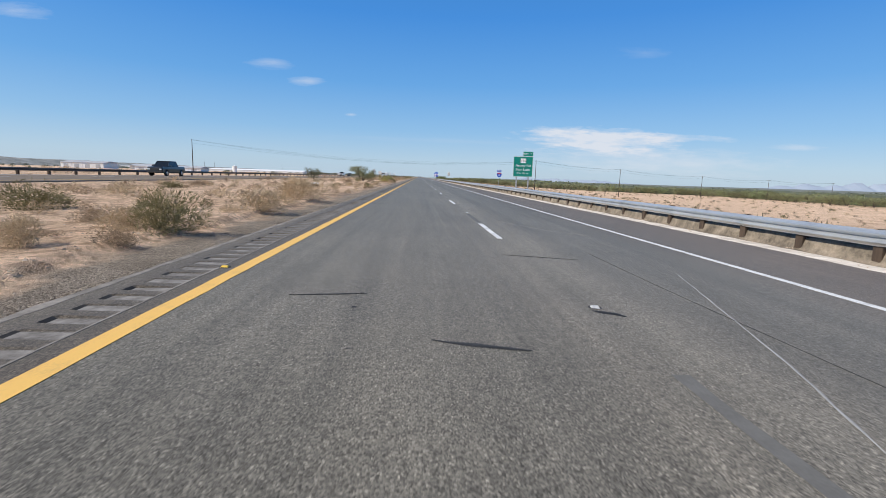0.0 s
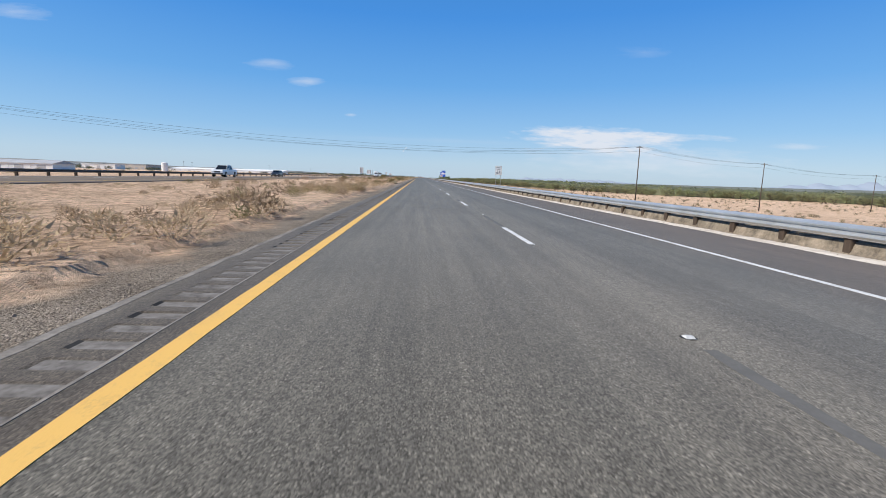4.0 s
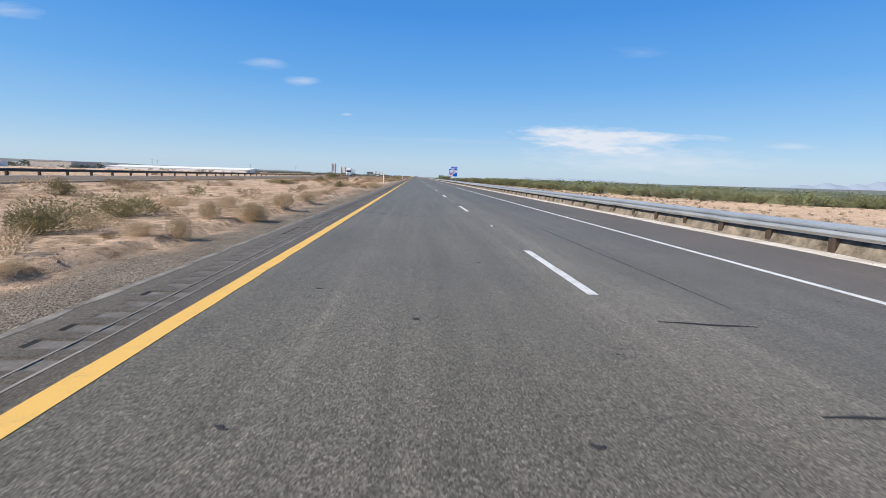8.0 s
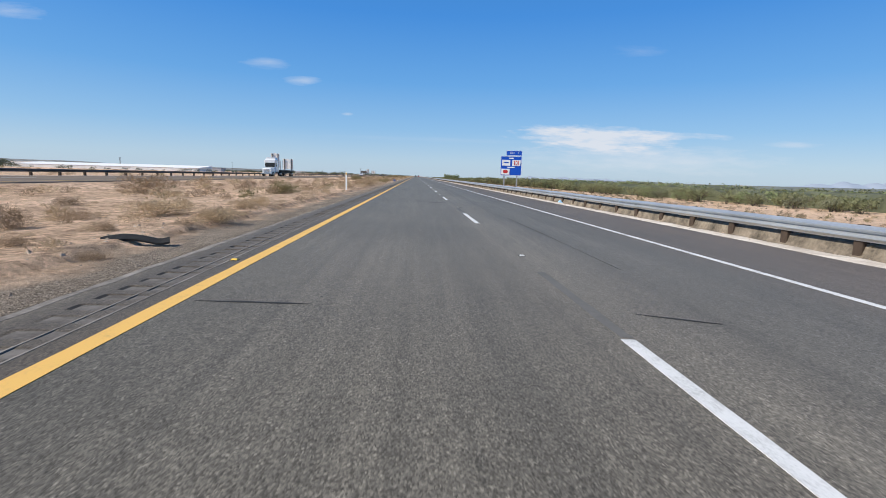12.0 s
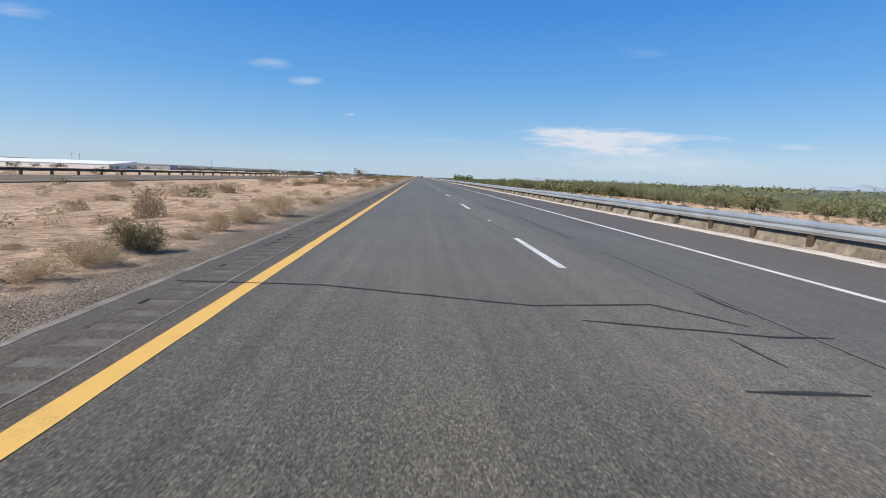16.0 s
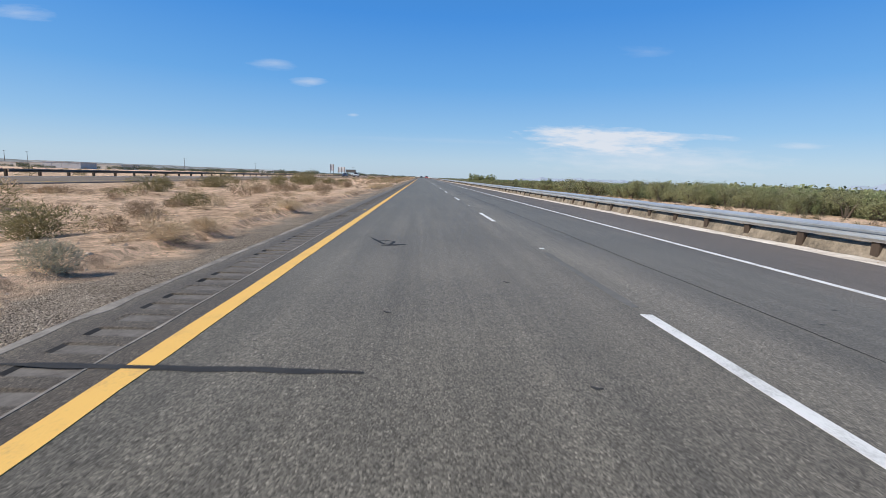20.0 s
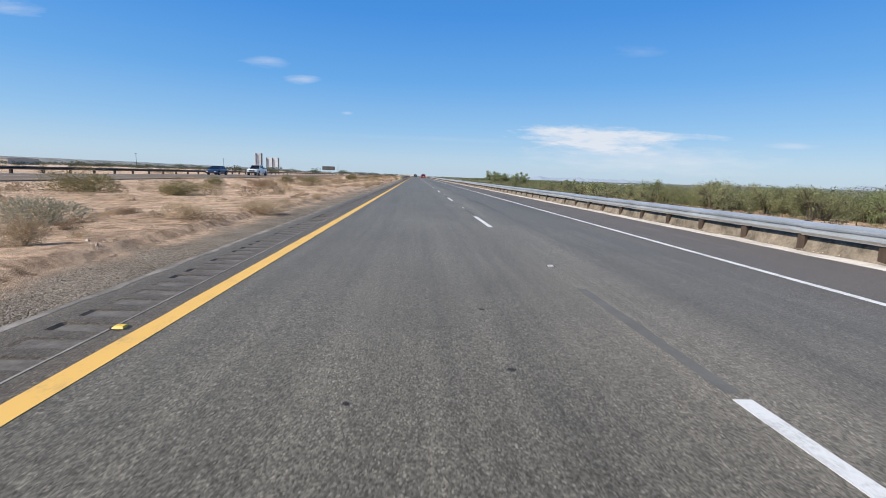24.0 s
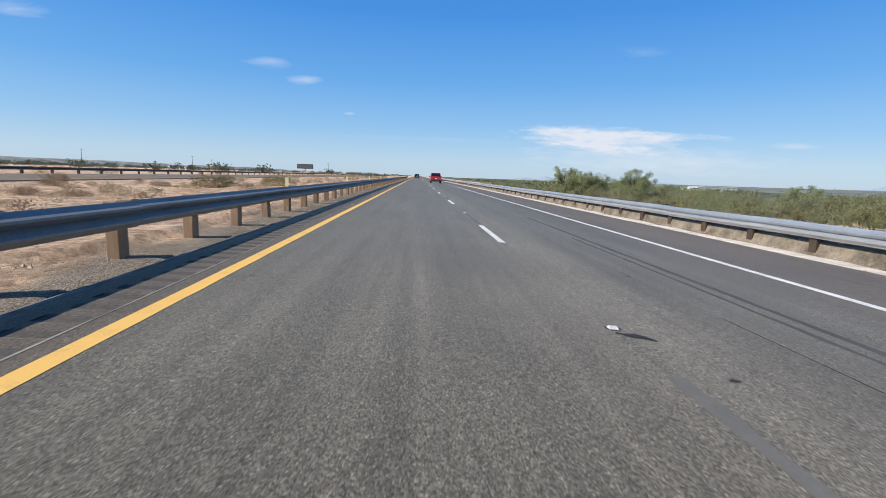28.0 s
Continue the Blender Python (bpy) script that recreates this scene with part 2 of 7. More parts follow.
def varied(name, low, high, rough=0.8, spec=0.2, through_light=0.0):
    """Colour varied from island to island of a mesh, and from object to object."""
    m, nt, b = shader(name)
    geo = nt.nodes.new("ShaderNodeNewGeometry")
    info = nt.nodes.new("ShaderNodeObjectInfo")
    f = math_node(nt, "ADD", math_node(nt, "MULTIPLY", geo.outputs["Random Per Island"], 0.6), math_node(nt, "MULTIPLY", info.outputs["Random"], 0.4))
    tint = ramp(nt, f, ((0.05, low), (0.95, high)))
    link(nt, tint, b.inputs["Base Color"])
    b.inputs["Roughness"].default_value = rough
    b.inputs["Specular IOR Level"].default_value = spec
    if through_light:
        tr = nt.nodes.new("ShaderNodeBsdfTranslucent")
        link(nt, tint, tr.inputs["Color"])
        mx = nt.nodes.new("ShaderNodeMixShader")
        mx.inputs[0].default_value = through_light
        link(nt, b.outputs[0], mx.inputs[1])
        link(nt, tr.outputs[0], mx.inputs[2])
        link(nt, mx.outputs[0], nt.nodes["Material Output"].inputs["Surface"])
    return m


def paint_mat(name, colour, worn, amount=0.5, rough=0.7):
    """Road paint, scuffed down to the stone in places."""
    m, nt, b = shader(name)
    p = place_of(nt)
    f = math_node(nt, "ADD", math_node(nt, "MULTIPLY", noise_tex(nt, p, 3.0, 5, 0.7), 0.55), math_node(nt, "MULTIPLY", noise_tex(nt, p, 60, 3, 0.8), 0.45))
    link(nt, ramp(nt, f, ((amount - 0.14, worn), (amount - 0.04, tuple(0.5 * (a + c) for a, c in zip(worn, colour))), (amount + 0.06, colour))), b.inputs["Base Color"])
    b.inputs["Roughness"].default_value = rough
    b.inputs["Specular IOR Level"].default_value = 0.15
    bump(nt, b, noise_tex(nt, p, 90, 2), 0.3, 0.004)
    return m


def plain(name, colour, rough=0.5, metal=0.0, spec=0.5, coat=0.0):
    m, nt, b = shader(name)
    b.inputs["Base Color"].default_value = (*colour, 1)
    b.inputs["Roughness"].default_value = rough
    b.inputs["Metallic"].default_value = metal
    b.inputs["Specular IOR Level"].default_value = spec
    b.inputs["Coat Weight"].default_value = coat
    return m


ASPHALT = asphalt_mat()
SAND = sand_mat()
FAR_ASPHALT = grainy("far_asphalt", (0.150, 0.122, 0.098), (0.22, 0.182, 0.148), 1.0, 0.8, 25, spec=0.03)
YELLOW = paint_mat("yellow_paint", (0.74, 0.445, 0.125), (0.44, 0.285, 0.12), 0.42)
WHITE_PAINT = paint_mat("white_paint", (0.66, 0.65, 0.625), (0.30, 0.29, 0.275), 0.46)
WORN_PAINT = paint_mat("worn_white_paint", (0.16, 0.15, 0.135), (0.125, 0.117, 0.104), 0.56)
TAR = grainy("crack_seal_tar", (0.020, 0.019, 0.018), (0.045, 0.043, 0.041), 0.75, 3, 40)
PALE_DIRT = grainy("pale_dirt", (0.42, 0.345, 0.27), (0.84, 0.75, 0.64), 0.95, 2.2, 22, bump_amount=1.0)
SKID = grainy("tyre_mark", (0.058, 0.054, 0.050), (0.10, 0.094, 0.087), 0.8, 1.2, 30)
SCRATCH = grainy("scraped_stone", (0.20, 0.19, 0.18), (0.36, 0.35, 0.33), 0.9, 3, 40)
GALVA = grainy("galvanised_steel", (0.40, 0.415, 0.43), (0.58, 0.60, 0.615), 0.42, 0.9, 18, metal=0.6, bump_amount=0.05, spec=0.5)
WOOD = grainy("weathered_wood", (0.19, 0.115, 0.066), (0.40, 0.265, 0.165), 0.85, 2.5, 26, stretch=(1, 1, 0.18))
DARK_WOOD = grainy("creosoted_wood", (0.034, 0.024, 0.017), (0.085, 0.058, 0.041), 0.85, 2.5, 26, stretch=(1, 1, 0.18))
POLE_WOOD = grainy("pole_wood", (0.055, 0.043, 0.034), (0.12, 0.095, 0.075), 0.9, 1.5, 20, stretch=(1, 1, 0.1))
STEEL = grainy("dull_steel", (0.34, 0.345, 0.35), (0.50, 0.505, 0.51), 0.5, 2, 30, metal=0.6, bump_amount=0.05)
SIGN_GREEN = grainy("sign_green", (0.000, 0.205, 0.155), (0.000, 0.245, 0.185), 0.45, 0.8, 9, bump_amount=0.0, spec=0.4)
SIGN_BLUE = grainy("sign_blue", (0.002, 0.075, 0.48), (0.004, 0.092, 0.56), 0.45, 0.8, 9, bump_amount=0.0, spec=0.4)
SIGN_WHITE = grainy("sign_white", (0.80, 0.81, 0.80), (0.88, 0.89, 0.88), 0.5, 0.8, 9, bump_amount=0.0, spec=0.4)
INK = plain("sign_black", (0.012, 0.012, 0.013), 0.6)
SIGN_RED = plain("sign_red", (0.55, 0.03, 0.03), 0.5)
WORN_CERAMIC = grainy("worn_ceramic", (0.34, 0.33, 0.31), (0.66, 0.65, 0.63), 0.5, 9, 40, bump_amount=0.0)
BOARD_CREAM = plain("faded_board_yellow", (0.76, 0.66, 0.33), 0.55)
BOARD_YELLOW = plain("board_yellow", (0.75, 0.47, 0.05), 0.5)
LEAF_OLIVE = varied("mesquite_leaf", (0.112, 0.118, 0.056), (0.285, 0.285, 0.148), through_light=0.10)
LEAF_GREEN = varied("green_leaf", (0.12, 0.146, 0.064), (0.265, 0.295, 0.145), through_light=0.12)
LEAF_FAR = varied("far_leaf", (0.075, 0.088, 0.060), (0.165, 0.175, 0.118), through_light=0.25)
LEAF_GREY = varied("grey_leaf", (0.112, 0.117, 0.070), (0.26, 0.26, 0.163), through_light=0.10)
TWIG_GREY = varied("grey_green_twig", (0.30, 0.27, 0.185), (0.56, 0.51, 0.37), through_light=0.28)
ALUMINIUM = grainy("bare_aluminium", (0.60, 0.60, 0.60), (0.74, 0.74, 0.735), 0.6, 0.7, 9, metal=0.0, bump_amount=0.0, spec=0.4)
TWIG_STRAW = varied("straw_twig", (0.34, 0.245, 0.145), (0.66, 0.505, 0.325), through_light=0.28)
TWIG_BROWN = varied("brown_twig", (0.20, 0.138, 0.085), (0.43, 0.305, 0.195), through_light=0.25)
TWIG_OLIVE = varied("olive_twig", (0.15, 0.125, 0.058), (0.33, 0.275, 0.135), through_light=0.25)
TWIG_FRESH = varied("yellow_green_twig", (0.23, 0.20, 0.075), (0.47, 0.41, 0.175), through_light=0.25)
TWIG_DARK = varied("dark_olive_twig", (0.085, 0.074, 0.042), (0.20, 0.172, 0.105), through_light=0.3)
BARK = grainy("bark", (0.06, 0.045, 0.034), (0.14, 0.11, 0.085), 0.9, 4, 30)
STONE = varied("pebble", (0.20, 0.16, 0.125), (0.46, 0.385, 0.305), 0.9)
STONE_PALE = varied("pale_pebble", (0.24, 0.18, 0.13), (0.55, 0.44, 0.34), 0.9)
TYRE = grainy("tyre_rubber", (0.010, 0.010, 0.010), (0.022, 0.022, 0.022), 0.95, 3, 30)
GLASS = plain("tinted_glass", (0.012, 0.014, 0.016), 0.08, 0, 0.6)
CHROME = plain("bright_metal", (0.55, 0.55, 0.56), 0.25, 0.9)
TAIL = plain("tail_lamp_red", (0.40, 0.012, 0.010), 0.25)
LAMP = plain("lamp_lens", (0.70, 0.70, 0.68), 0.2)
TRIM = plain("dark_plastic", (0.025, 0.025, 0.027), 0.6)
WALL_WHITE = grainy("white_cladding", (0.66, 0.65, 0.62), (0.80, 0.79, 0.77), 0.7, 0.3, 4, bump_amount=0.0)
WALL_TAN = grainy("tan_cladding", (0.42, 0.38, 0.33), (0.56, 0.51, 0.45), 0.8, 0.3, 4, bump_amount=0.0)
ROOF_WHITE = grainy("white_roof", (0.72, 0.71, 0.69), (0.84, 0.83, 0.81), 0.6, 0.2, 3, bump_amount=0.0)
ROOF_GREY = grainy("grey_roof", (0.30, 0.30, 0.31), (0.46, 0.46, 0.47), 0.7, 0.3, 4, bump_amount=0.0)
GROOVE = groove_mat()
# near-black paint for the shadow that a groove's left wall casts
GROOVE_END = grainy("shaded_groove_end", (0.018, 0.017, 0.016), (0.055, 0.05, 0.045), 0.95, 4.0, 20)
LIP = grainy("dusty_lip", (0.11, 0.098, 0.086), (0.34, 0.305, 0.265), 1.0, 2.4, 20, spec=0.05)
SEAM = grainy("dusty_seam", (0.12, 0.108, 0.095), (0.34, 0.305, 0.265), 1.0, 1.4, 20, spec=0.05)
BANK = grainy("weedy_bank", (0.05, 0.042, 0.031), (0.30, 0.243, 0.182), 1.0, 2.3, 13, bump_amount=1.0)
# GALVA darkened: the shade on the median rail's road face, put into the colour
SHADE_STEEL = grainy("shaded_galvanised_steel", (0.17, 0.175, 0.18), (0.28, 0.285, 0.29), 0.55, 0.9, 18, metal=0.25, bump_amount=0.05)
OLD_STEEL = grainy("weathered_steel", (0.085, 0.080, 0.075), (0.16, 0.15, 0.14), 0.7, 0.9, 12, metal=0.3, bump_amount=0.0)
FAR_PLAIN = grainy("hazy_plain", (0.085, 0.10, 0.08), (0.235, 0.24, 0.205), 1.0, 0.02, 0.16, bump_amount=0.0)
CANOPY = grainy("distant_canopy", (0.040, 0.047, 0.029), (0.155, 0.16, 0.098), 1.0, 0.045, 0.55, bump_amount=0.0)
BLUFF = grainy("bluff_earth", (0.085, 0.095, 0.085), (0.36, 0.35, 0.32), 1.0, 0.03, 0.22, bump_amount=0.0)
HILL = grainy("far_hills", (0.30, 0.345, 0.41), (0.345, 0.39, 0.45), 1.0, 0.004, 0.03, bump_amount=0.0)


# ---------------------------------------------------------------- building helpers
def part(name, bm, material, parent=None, label="", smooth=False):
    """Links a bmesh as one mesh object, under a thing or a part where one is given."""
    me = bpy.data.meshes.new(name)
    bm.to_mesh(me)
    bm.free()
    me.materials.append(material)
    if smooth:
        me.polygons.foreach_set("use_smooth", [True] * len(me.polygons))
    ob = new(name, me)
    if parent is not None:
        ob.parent = parent
    if label:
        ob["label"] = label
    return ob


def sheet(name, verts, faces, material, parent=None, smooth=False):
    me = bpy.data.meshes.new(name)
    me.from_pydata(verts, [], faces)
    me.update()
    me.materials.append(material)
    if smooth:
        me.polygons.foreach_set("use_smooth", [True] * len(me.polygons))
    ob = new(name, me)
    if parent is not None:
        ob.parent = parent
    return ob


def box(bm, x0, x1, y0, y1, z0, z1, m=None, bev=0.0):
    r = bmesh.ops.create_cube(bm, size=1.0, matrix=Matrix.Translation(((x0 + x1) / 2, (y0 + y1) / 2, (z0 + z1) / 2)) @ Matrix.Diagonal((x1 - x0, y1 - y0, z1 - z0, 1)))
    vs = r["verts"]
    if bev:
        es = list({e for v in vs for e in v.link_edges})
        got = bmesh.ops.bevel(bm, geom=es, offset=bev, segments=1, affect="EDGES", profile=0.5)
        vs = list({v for f in got["faces"] for v in f.verts} | {v for v in vs if v.is_valid})
    if m is not None:
        bmesh.ops.transform(bm, matrix=m, verts=vs)
    return vs


def boxed(x0, x1, y0, y1, z0, z1, bev=0.0, m=None):
    bm = bmesh.new()
    box(bm, x0, x1, y0, y1, z0, z1, m, bev)
    return bm


def rod(bm, a, b, r0, r1, seg=7, caps=True):
    """A tapered bar from a to b."""
    a, b = Vector(a), Vector(b)
    d = b - a
    m = Matrix.Translation((a + b) / 2) @ d.to_track_quat("Z", "Y").to_matrix().to_4x4()
    return bmesh.ops.create_cone(bm, cap_ends=caps, segments=seg, radius1=r0, radius2=r1, depth=d.length, matrix=m)["verts"]


def extruded(outline, y0, y1, bm=None):
    """A solid from an outline in x and z, from y0 to y1."""
    bm = bm or bmesh.new()
    a = [bm.verts.new((x, y0, z)) for x, z in outline]
    b = [bm.verts.new((x, y1, z)) for x, z in outline]
    n = len(a)
    bm.faces.new(a)
    bm.faces.new(list(reversed(b)))
    for i in range(n):
        bm.faces.new((a[(i + 1) % n], a[i], b[i], b[(i + 1) % n]))
    bmesh.ops.recalc_face_normals(bm, faces=bm.faces)
    return bm


def letters(text, size, material, parent, m, name="lettering", width=None):
    """Words with the built-in font as a thin mesh, centred on m, facing -y."""
    cu = bpy.data.curves.new("words", "FONT")
    cu.body = text
    cu.size = size
    cu.align_x = "CENTER"
    cu.align_y = "CENTER"
    cu.extrude = 0.004
    cu.offset = 0.0
    cu.resolution_u = 3
    tmp = bpy.data.objects.new("words", cu)
    me = bpy.data.meshes.new_from_object(tmp)
    bpy.data.objects.remove(tmp)
    bpy.data.curves.remove(cu)
    if width:
        xs = [v.co.x for v in me.vertices]
        k = width / (max(xs) - min(xs))
        for v in me.vertices:
            v.co.x *= k
    me.materials.clear()
    me.materials.append(material)
    ob = new(name, me)
    ob.parent = parent
    ob.matrix_basis = m @ pose(0, 0, 0, 90, 0, 0)
    return ob


def empty(name, m, **tags):
    ob = new(name)
    ob.empty_display_size = 0.3
    ob.matrix_basis = m
    return tagged(ob, **tags)


# ---------------------------------------------------------------- ground
PROFILE_X = (-4700, -400, -60, -40, -34.5, -21, -16, -8, -3.6, -2.08, -1.94, -1.1, -0.9, 9.0, 9.5, 10.3, 11.6, 14, 20, 30, 60, 126, 193, 260, 400, 4700)
PROFILE_Z = (-1.0, -0.4, -0.1, 0.0, 0.05, 0.03, -0.22, -0.18, 0.08, 0.125, 0.015, 0.000, -0.05, -0.30, -0.36, -0.38, -0.42, -0.75, -1.3, -2.1, -4.2, -7.8, -8.1, -8.3, -8.6, -9.0)


def ground_z(x, y):
    if -3.4 < x < -1.25:    # the little ledge between gravel and sand wanders
        k = min((x + 3.4) / 0.8, (-1.25 - x) / 0.4, 1)
        x += k * (0.28 * noise.noise((y * 0.33, 4.0, 2.0)) + 0.12 * noise.noise((y * 1.4, 9.0, 2.0)))
    z = float(np.interp(x, PROFILE_X, PROFILE_Z))
    if x > 60:          # the valley floor on the right rises a little further along
        k = min(max((y - 550) / 250, 0), 1)
        z *= 1 - 0.12 * k * k * (3 - 2 * k) * min((x - 60) / 60, 1)
    soft = min(max((-x - 2.0) / 3.0, (x - 10.5) / 4.0, 0), 1)
    if -36 < x < -20.5:
        soft *= 0.1
    if soft > 0 and abs(x) < 400:
        z += soft * (0.16 * noise.noise((x * 0.16, y * 0.13, 3.1)) + 0.07 * noise.noise((x * 0.55, y * 0.5, 7.7)))
    return z


def road_z(x):
    return -CROSS * x


def make_ground():
    xs = [-4700, -3000, -1800, -1000, -600, -350, -220, -140, -95, -70, -55, -46, -40, -36, -34.6, -30, -25, -21, -19]
    xs += list(np.arange(-18, -3.5, 0.7)) + [-3.6, -3.1, -2.7, -2.45, -2.3, -2.2, -2.1, -2.0, -1.9, -1.8, -1.7, -1.55, -1.3, -1.1, -0.9, 3.0, 9.0, 9.5, 9.9, 10.3, 10.7, 11.0, 11.8, 12.8, 14]
    xs += list(np.arange(15.5, 40, 2.0)) + [43, 48, 54, 60, 70, 82, 96, 112, 126, 145, 168, 193, 225, 260, 320, 400, 600, 1000, 1800, 3000, 4700]
    ys = [-800, -300, -120, -60, -30] + list(np.arange(-15, 1010, 1.2)) + [1030, 1060, 1100, 1150, 1220, 1320, 1480, 1700, 2000, 2500, 3200, 4000, 5600]
    vs = [(float(x), float(y), ground_z(x, y)) for y in ys for x in xs]
    n = len(xs)
    fs = [(j * n + i, j * n + i + 1, (j + 1) * n + i + 1, (j + 1) * n + i) for j in range(len(ys) - 1) for i in range(n - 1)]
    g = sheet("ground", vs, fs, SAND, smooth=True)
    return tagged(g, "pale tan desert sand with grey gravel beside the pavement", "ground", kind="structure")


make_ground()

Y0, Y1 = -40.0, 2600.0


RAIL_Y = (-60, 60, 314, 600, 755, 880, 1100, 2600)
RAIL_X = (10.84, 10.84, 10.84, 10.80, 10.62, 10.40, 10.35, 10.35)


def rail_x(y):
    return float(np.interp(y, RAIL_Y, RAIL_X))


def verge_x(y):
    """Where the right pavement ends under the pale dirt."""
    return rail_x(y) - float(np.interp(y, (0, 120, 280, 630, 850), (1.40, 1.20, 1.13, 1.22, 1.28)))


def make_road():
    """The carriageway: a slab with a ragged edge and milled rumble strips in the left shoulder."""
    groove = 0.325
    vs, fs, floors, ends = [], [], [], []
    ys = []
    y = Y0
    while y < 990:
        ys += [(y, 0), (y + 0.13, 0), (y + 0.155, 1), (y + 0.295, 1)]
        y += groove
    ys += [(y, 0), (1100, 0), (1400, 0), (2000, 0), (Y1, 0)]

    def grid(rows, count, outer, side):
        """Faces over rows of points, with a side face down into the ground along the outer edge."""
        base = len(vs)
        for row in rows:
            o = row[outer]
            vs.extend(row + [(o[0] + side * 0.05, o[1], o[2] - 0.13)])
        n = count + 1
        for j in range(len(rows) - 1):
            a, b = base + j * n, base + (j + 1) * n
            for i in range(count - 1):
                fs.append((a + i, a + i + 1, b + i + 1, b + i))
            k = outer % count
            fs.append((a + k, b + k, b + count, a + count) if side < 0 else (a + k, a + count, b + count, b + k))

    rows = []
    for j, (y, dip) in enumerate(ys):
        depth = 0.35 + 0.9 * abs(noise.noise((j // 4 * 0.37, 7, 1))) * 1.6
        e0 = 0.04 * noise.noise((y * 0.35, 0, 0)) + 0.02 * noise.noise((y * 2.1, 5, 0))
        row = []
        for i, x in enumerate((-0.93 + e0, -0.645, -0.612, -0.27, -0.25)):
            row.append((x, y, road_z(x) - ((0.016 if i == 2 else 0.006) * depth * (1 if y < 850 else 0.3) if dip and i in (2, 3) else 0)))
        rows.append(row)
    grid(rows, 5, 0, -1)
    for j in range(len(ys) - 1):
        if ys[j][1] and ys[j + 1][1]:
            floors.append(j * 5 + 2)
            # left ends of many grooves get their shadow as a dark colour
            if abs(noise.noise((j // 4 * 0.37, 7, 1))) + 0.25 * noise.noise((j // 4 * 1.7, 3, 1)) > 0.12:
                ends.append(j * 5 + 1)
    rows = []
    for y in list(np.arange(Y0, 1000, 1.3)) + [1100, 1400, 2000, Y1]:
        e1 = 0.07 * noise.noise((y * 0.25, 9, 0)) + 0.03 * noise.noise((y * 1.7, 2, 0))
        rows.append([(x, float(y), road_z(x)) for x in (-0.25, 1.8, 3.66, 7.0, verge_x(y) + 0.12 + e1)])
    grid(rows, 5, -1, 1)
    r = sheet("road", vs, fs, ASPHALT)
    r.data.materials.append(GROOVE)
    for k in floors:
        r.data.polygons[k].material_index = 1
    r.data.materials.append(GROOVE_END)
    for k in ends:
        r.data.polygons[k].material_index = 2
    return tagged(r, "worn grey asphalt carriageway with milled rumble strip shoulder", "road", kind="structure")


road = make_road()


def strip(bm, x0, x1, y0, y1, top=0.004, step=4.0, jag=0.0, seed=0):
    """A thin painted band on the road from y0 to y1."""
    n = max(1, round((y1 - y0) / step))
    rows = []
    for j in range(n + 1):
        y = y0 + (y1 - y0) * j / n
        a = x0 + jag * noise.noise((y * 1.7, seed, 0))
        b = x1 + jag * noise.noise((y * 1.9, seed + 5, 0))
        rows.append([bm.verts.new((a, y, road_z(a) - 0.004)), bm.verts.new((a, y, road_z(a) + top)), bm.verts.new((b, y, road_z(b) + top)), bm.verts.new((b, y, road_z(b) - 0.004))])
    for p, q in zip(rows, rows[1:]):
        for i in range(3):
            bm.faces.new((p[i], p[i + 1], q[i + 1], q[i]))
    bm.faces.new(rows[0])
    bm.faces.new(list(reversed(rows[-1])))
    bmesh.ops.recalc_face_normals(bm, faces=bm.faces)
    return bm


part("yellow_edge_line", strip(bmesh.new(), -0.07, 0.085, Y0, 1000, step=0.5, jag=0.012), YELLOW, road, "yellow painted edge line, slightly worn")
part("yellow_edge_line", strip(bmesh.new(), -0.07, 0.085, 1000, Y1, step=50), YELLOW, road)
part("pavement_lip", strip(bmesh.new(), -0.925, -0.845, Y0, 1000, top=0.0025, step=0.35, jag=0.06, seed=9), LIP, road, "dusty raised lip along the pavement edge")
part("pavement_seam", strip(bmesh.new(), -0.262, -0.242, Y0, 1000, top=0.003, step=0.5, jag=0.012, seed=14), SEAM, road, "thin dusty seam beside the edge line")
part("pavement_seam", strip(bmesh.new(), -0.395, -0.378, 195, 420, top=0.003, step=0.5, jag=0.010, seed=21), SEAM, road)
part("white_edge_line", strip(bmesh.new(), 6.965, 7.085, Y0, 1000, step=0.6, jag=0.010, seed=3), WHITE_PAINT, road, "white painted edge line")
part("white_edge_line", strip(bmesh.new(), 6.965, 7.085, 1000, Y1, step=50), WHITE_PAINT, road)

CYCLE = 12.19


def make_dashes():
    rng = random.Random(11)
    for k in range(-3, 120):
        y = k * CYCLE
        bm = strip(bmesh.new(), 3.61, 3.725, y + rng.uniform(-0.05, 0.05), y + 3.05 + rng.uniform(-0.05, 0.25), step=0.25 if y < 900 else 1.5, jag=0.010, seed=k)
        part("lane_dash", bm, WHITE_PAINT, road)
        if y < 960 and rng.random() < 0.85:
            part("worn_dash", strip(bmesh.new(), 3.62, 3.73, y + 3.3, y + rng.uniform(5.4, 6.8), top=0.002, step=0.4, jag=0.03, seed=k + 50), WORN_PAINT, road, "older lane paint worn almost away")


make_dashes()


def marker(name, material, label):
    """A low raised pavement marker: a bevelled ceramic wedge on a tar pad."""
    root = new(name)
    bm = bmesh.new()
    vs = box(bm, -0.042, 0.042, -0.042, 0.042, 0.0, 0.018)
    for v in vs:
        if v.co.z > 0.01:
            v.co.x *= 0.72
            v.co.y *= 0.55
    part("block", bm, material, root)
    bm = bmesh.new()
    bmesh.ops.create_circle(bm, cap_ends=True, segments=14, radius=0.066, matrix=Matrix.Translation((0, 0, 0.003)))
    part("tar_pad", bm, TAR, root)
    return tagged(root, label, "road marker", "raised pavement markers")


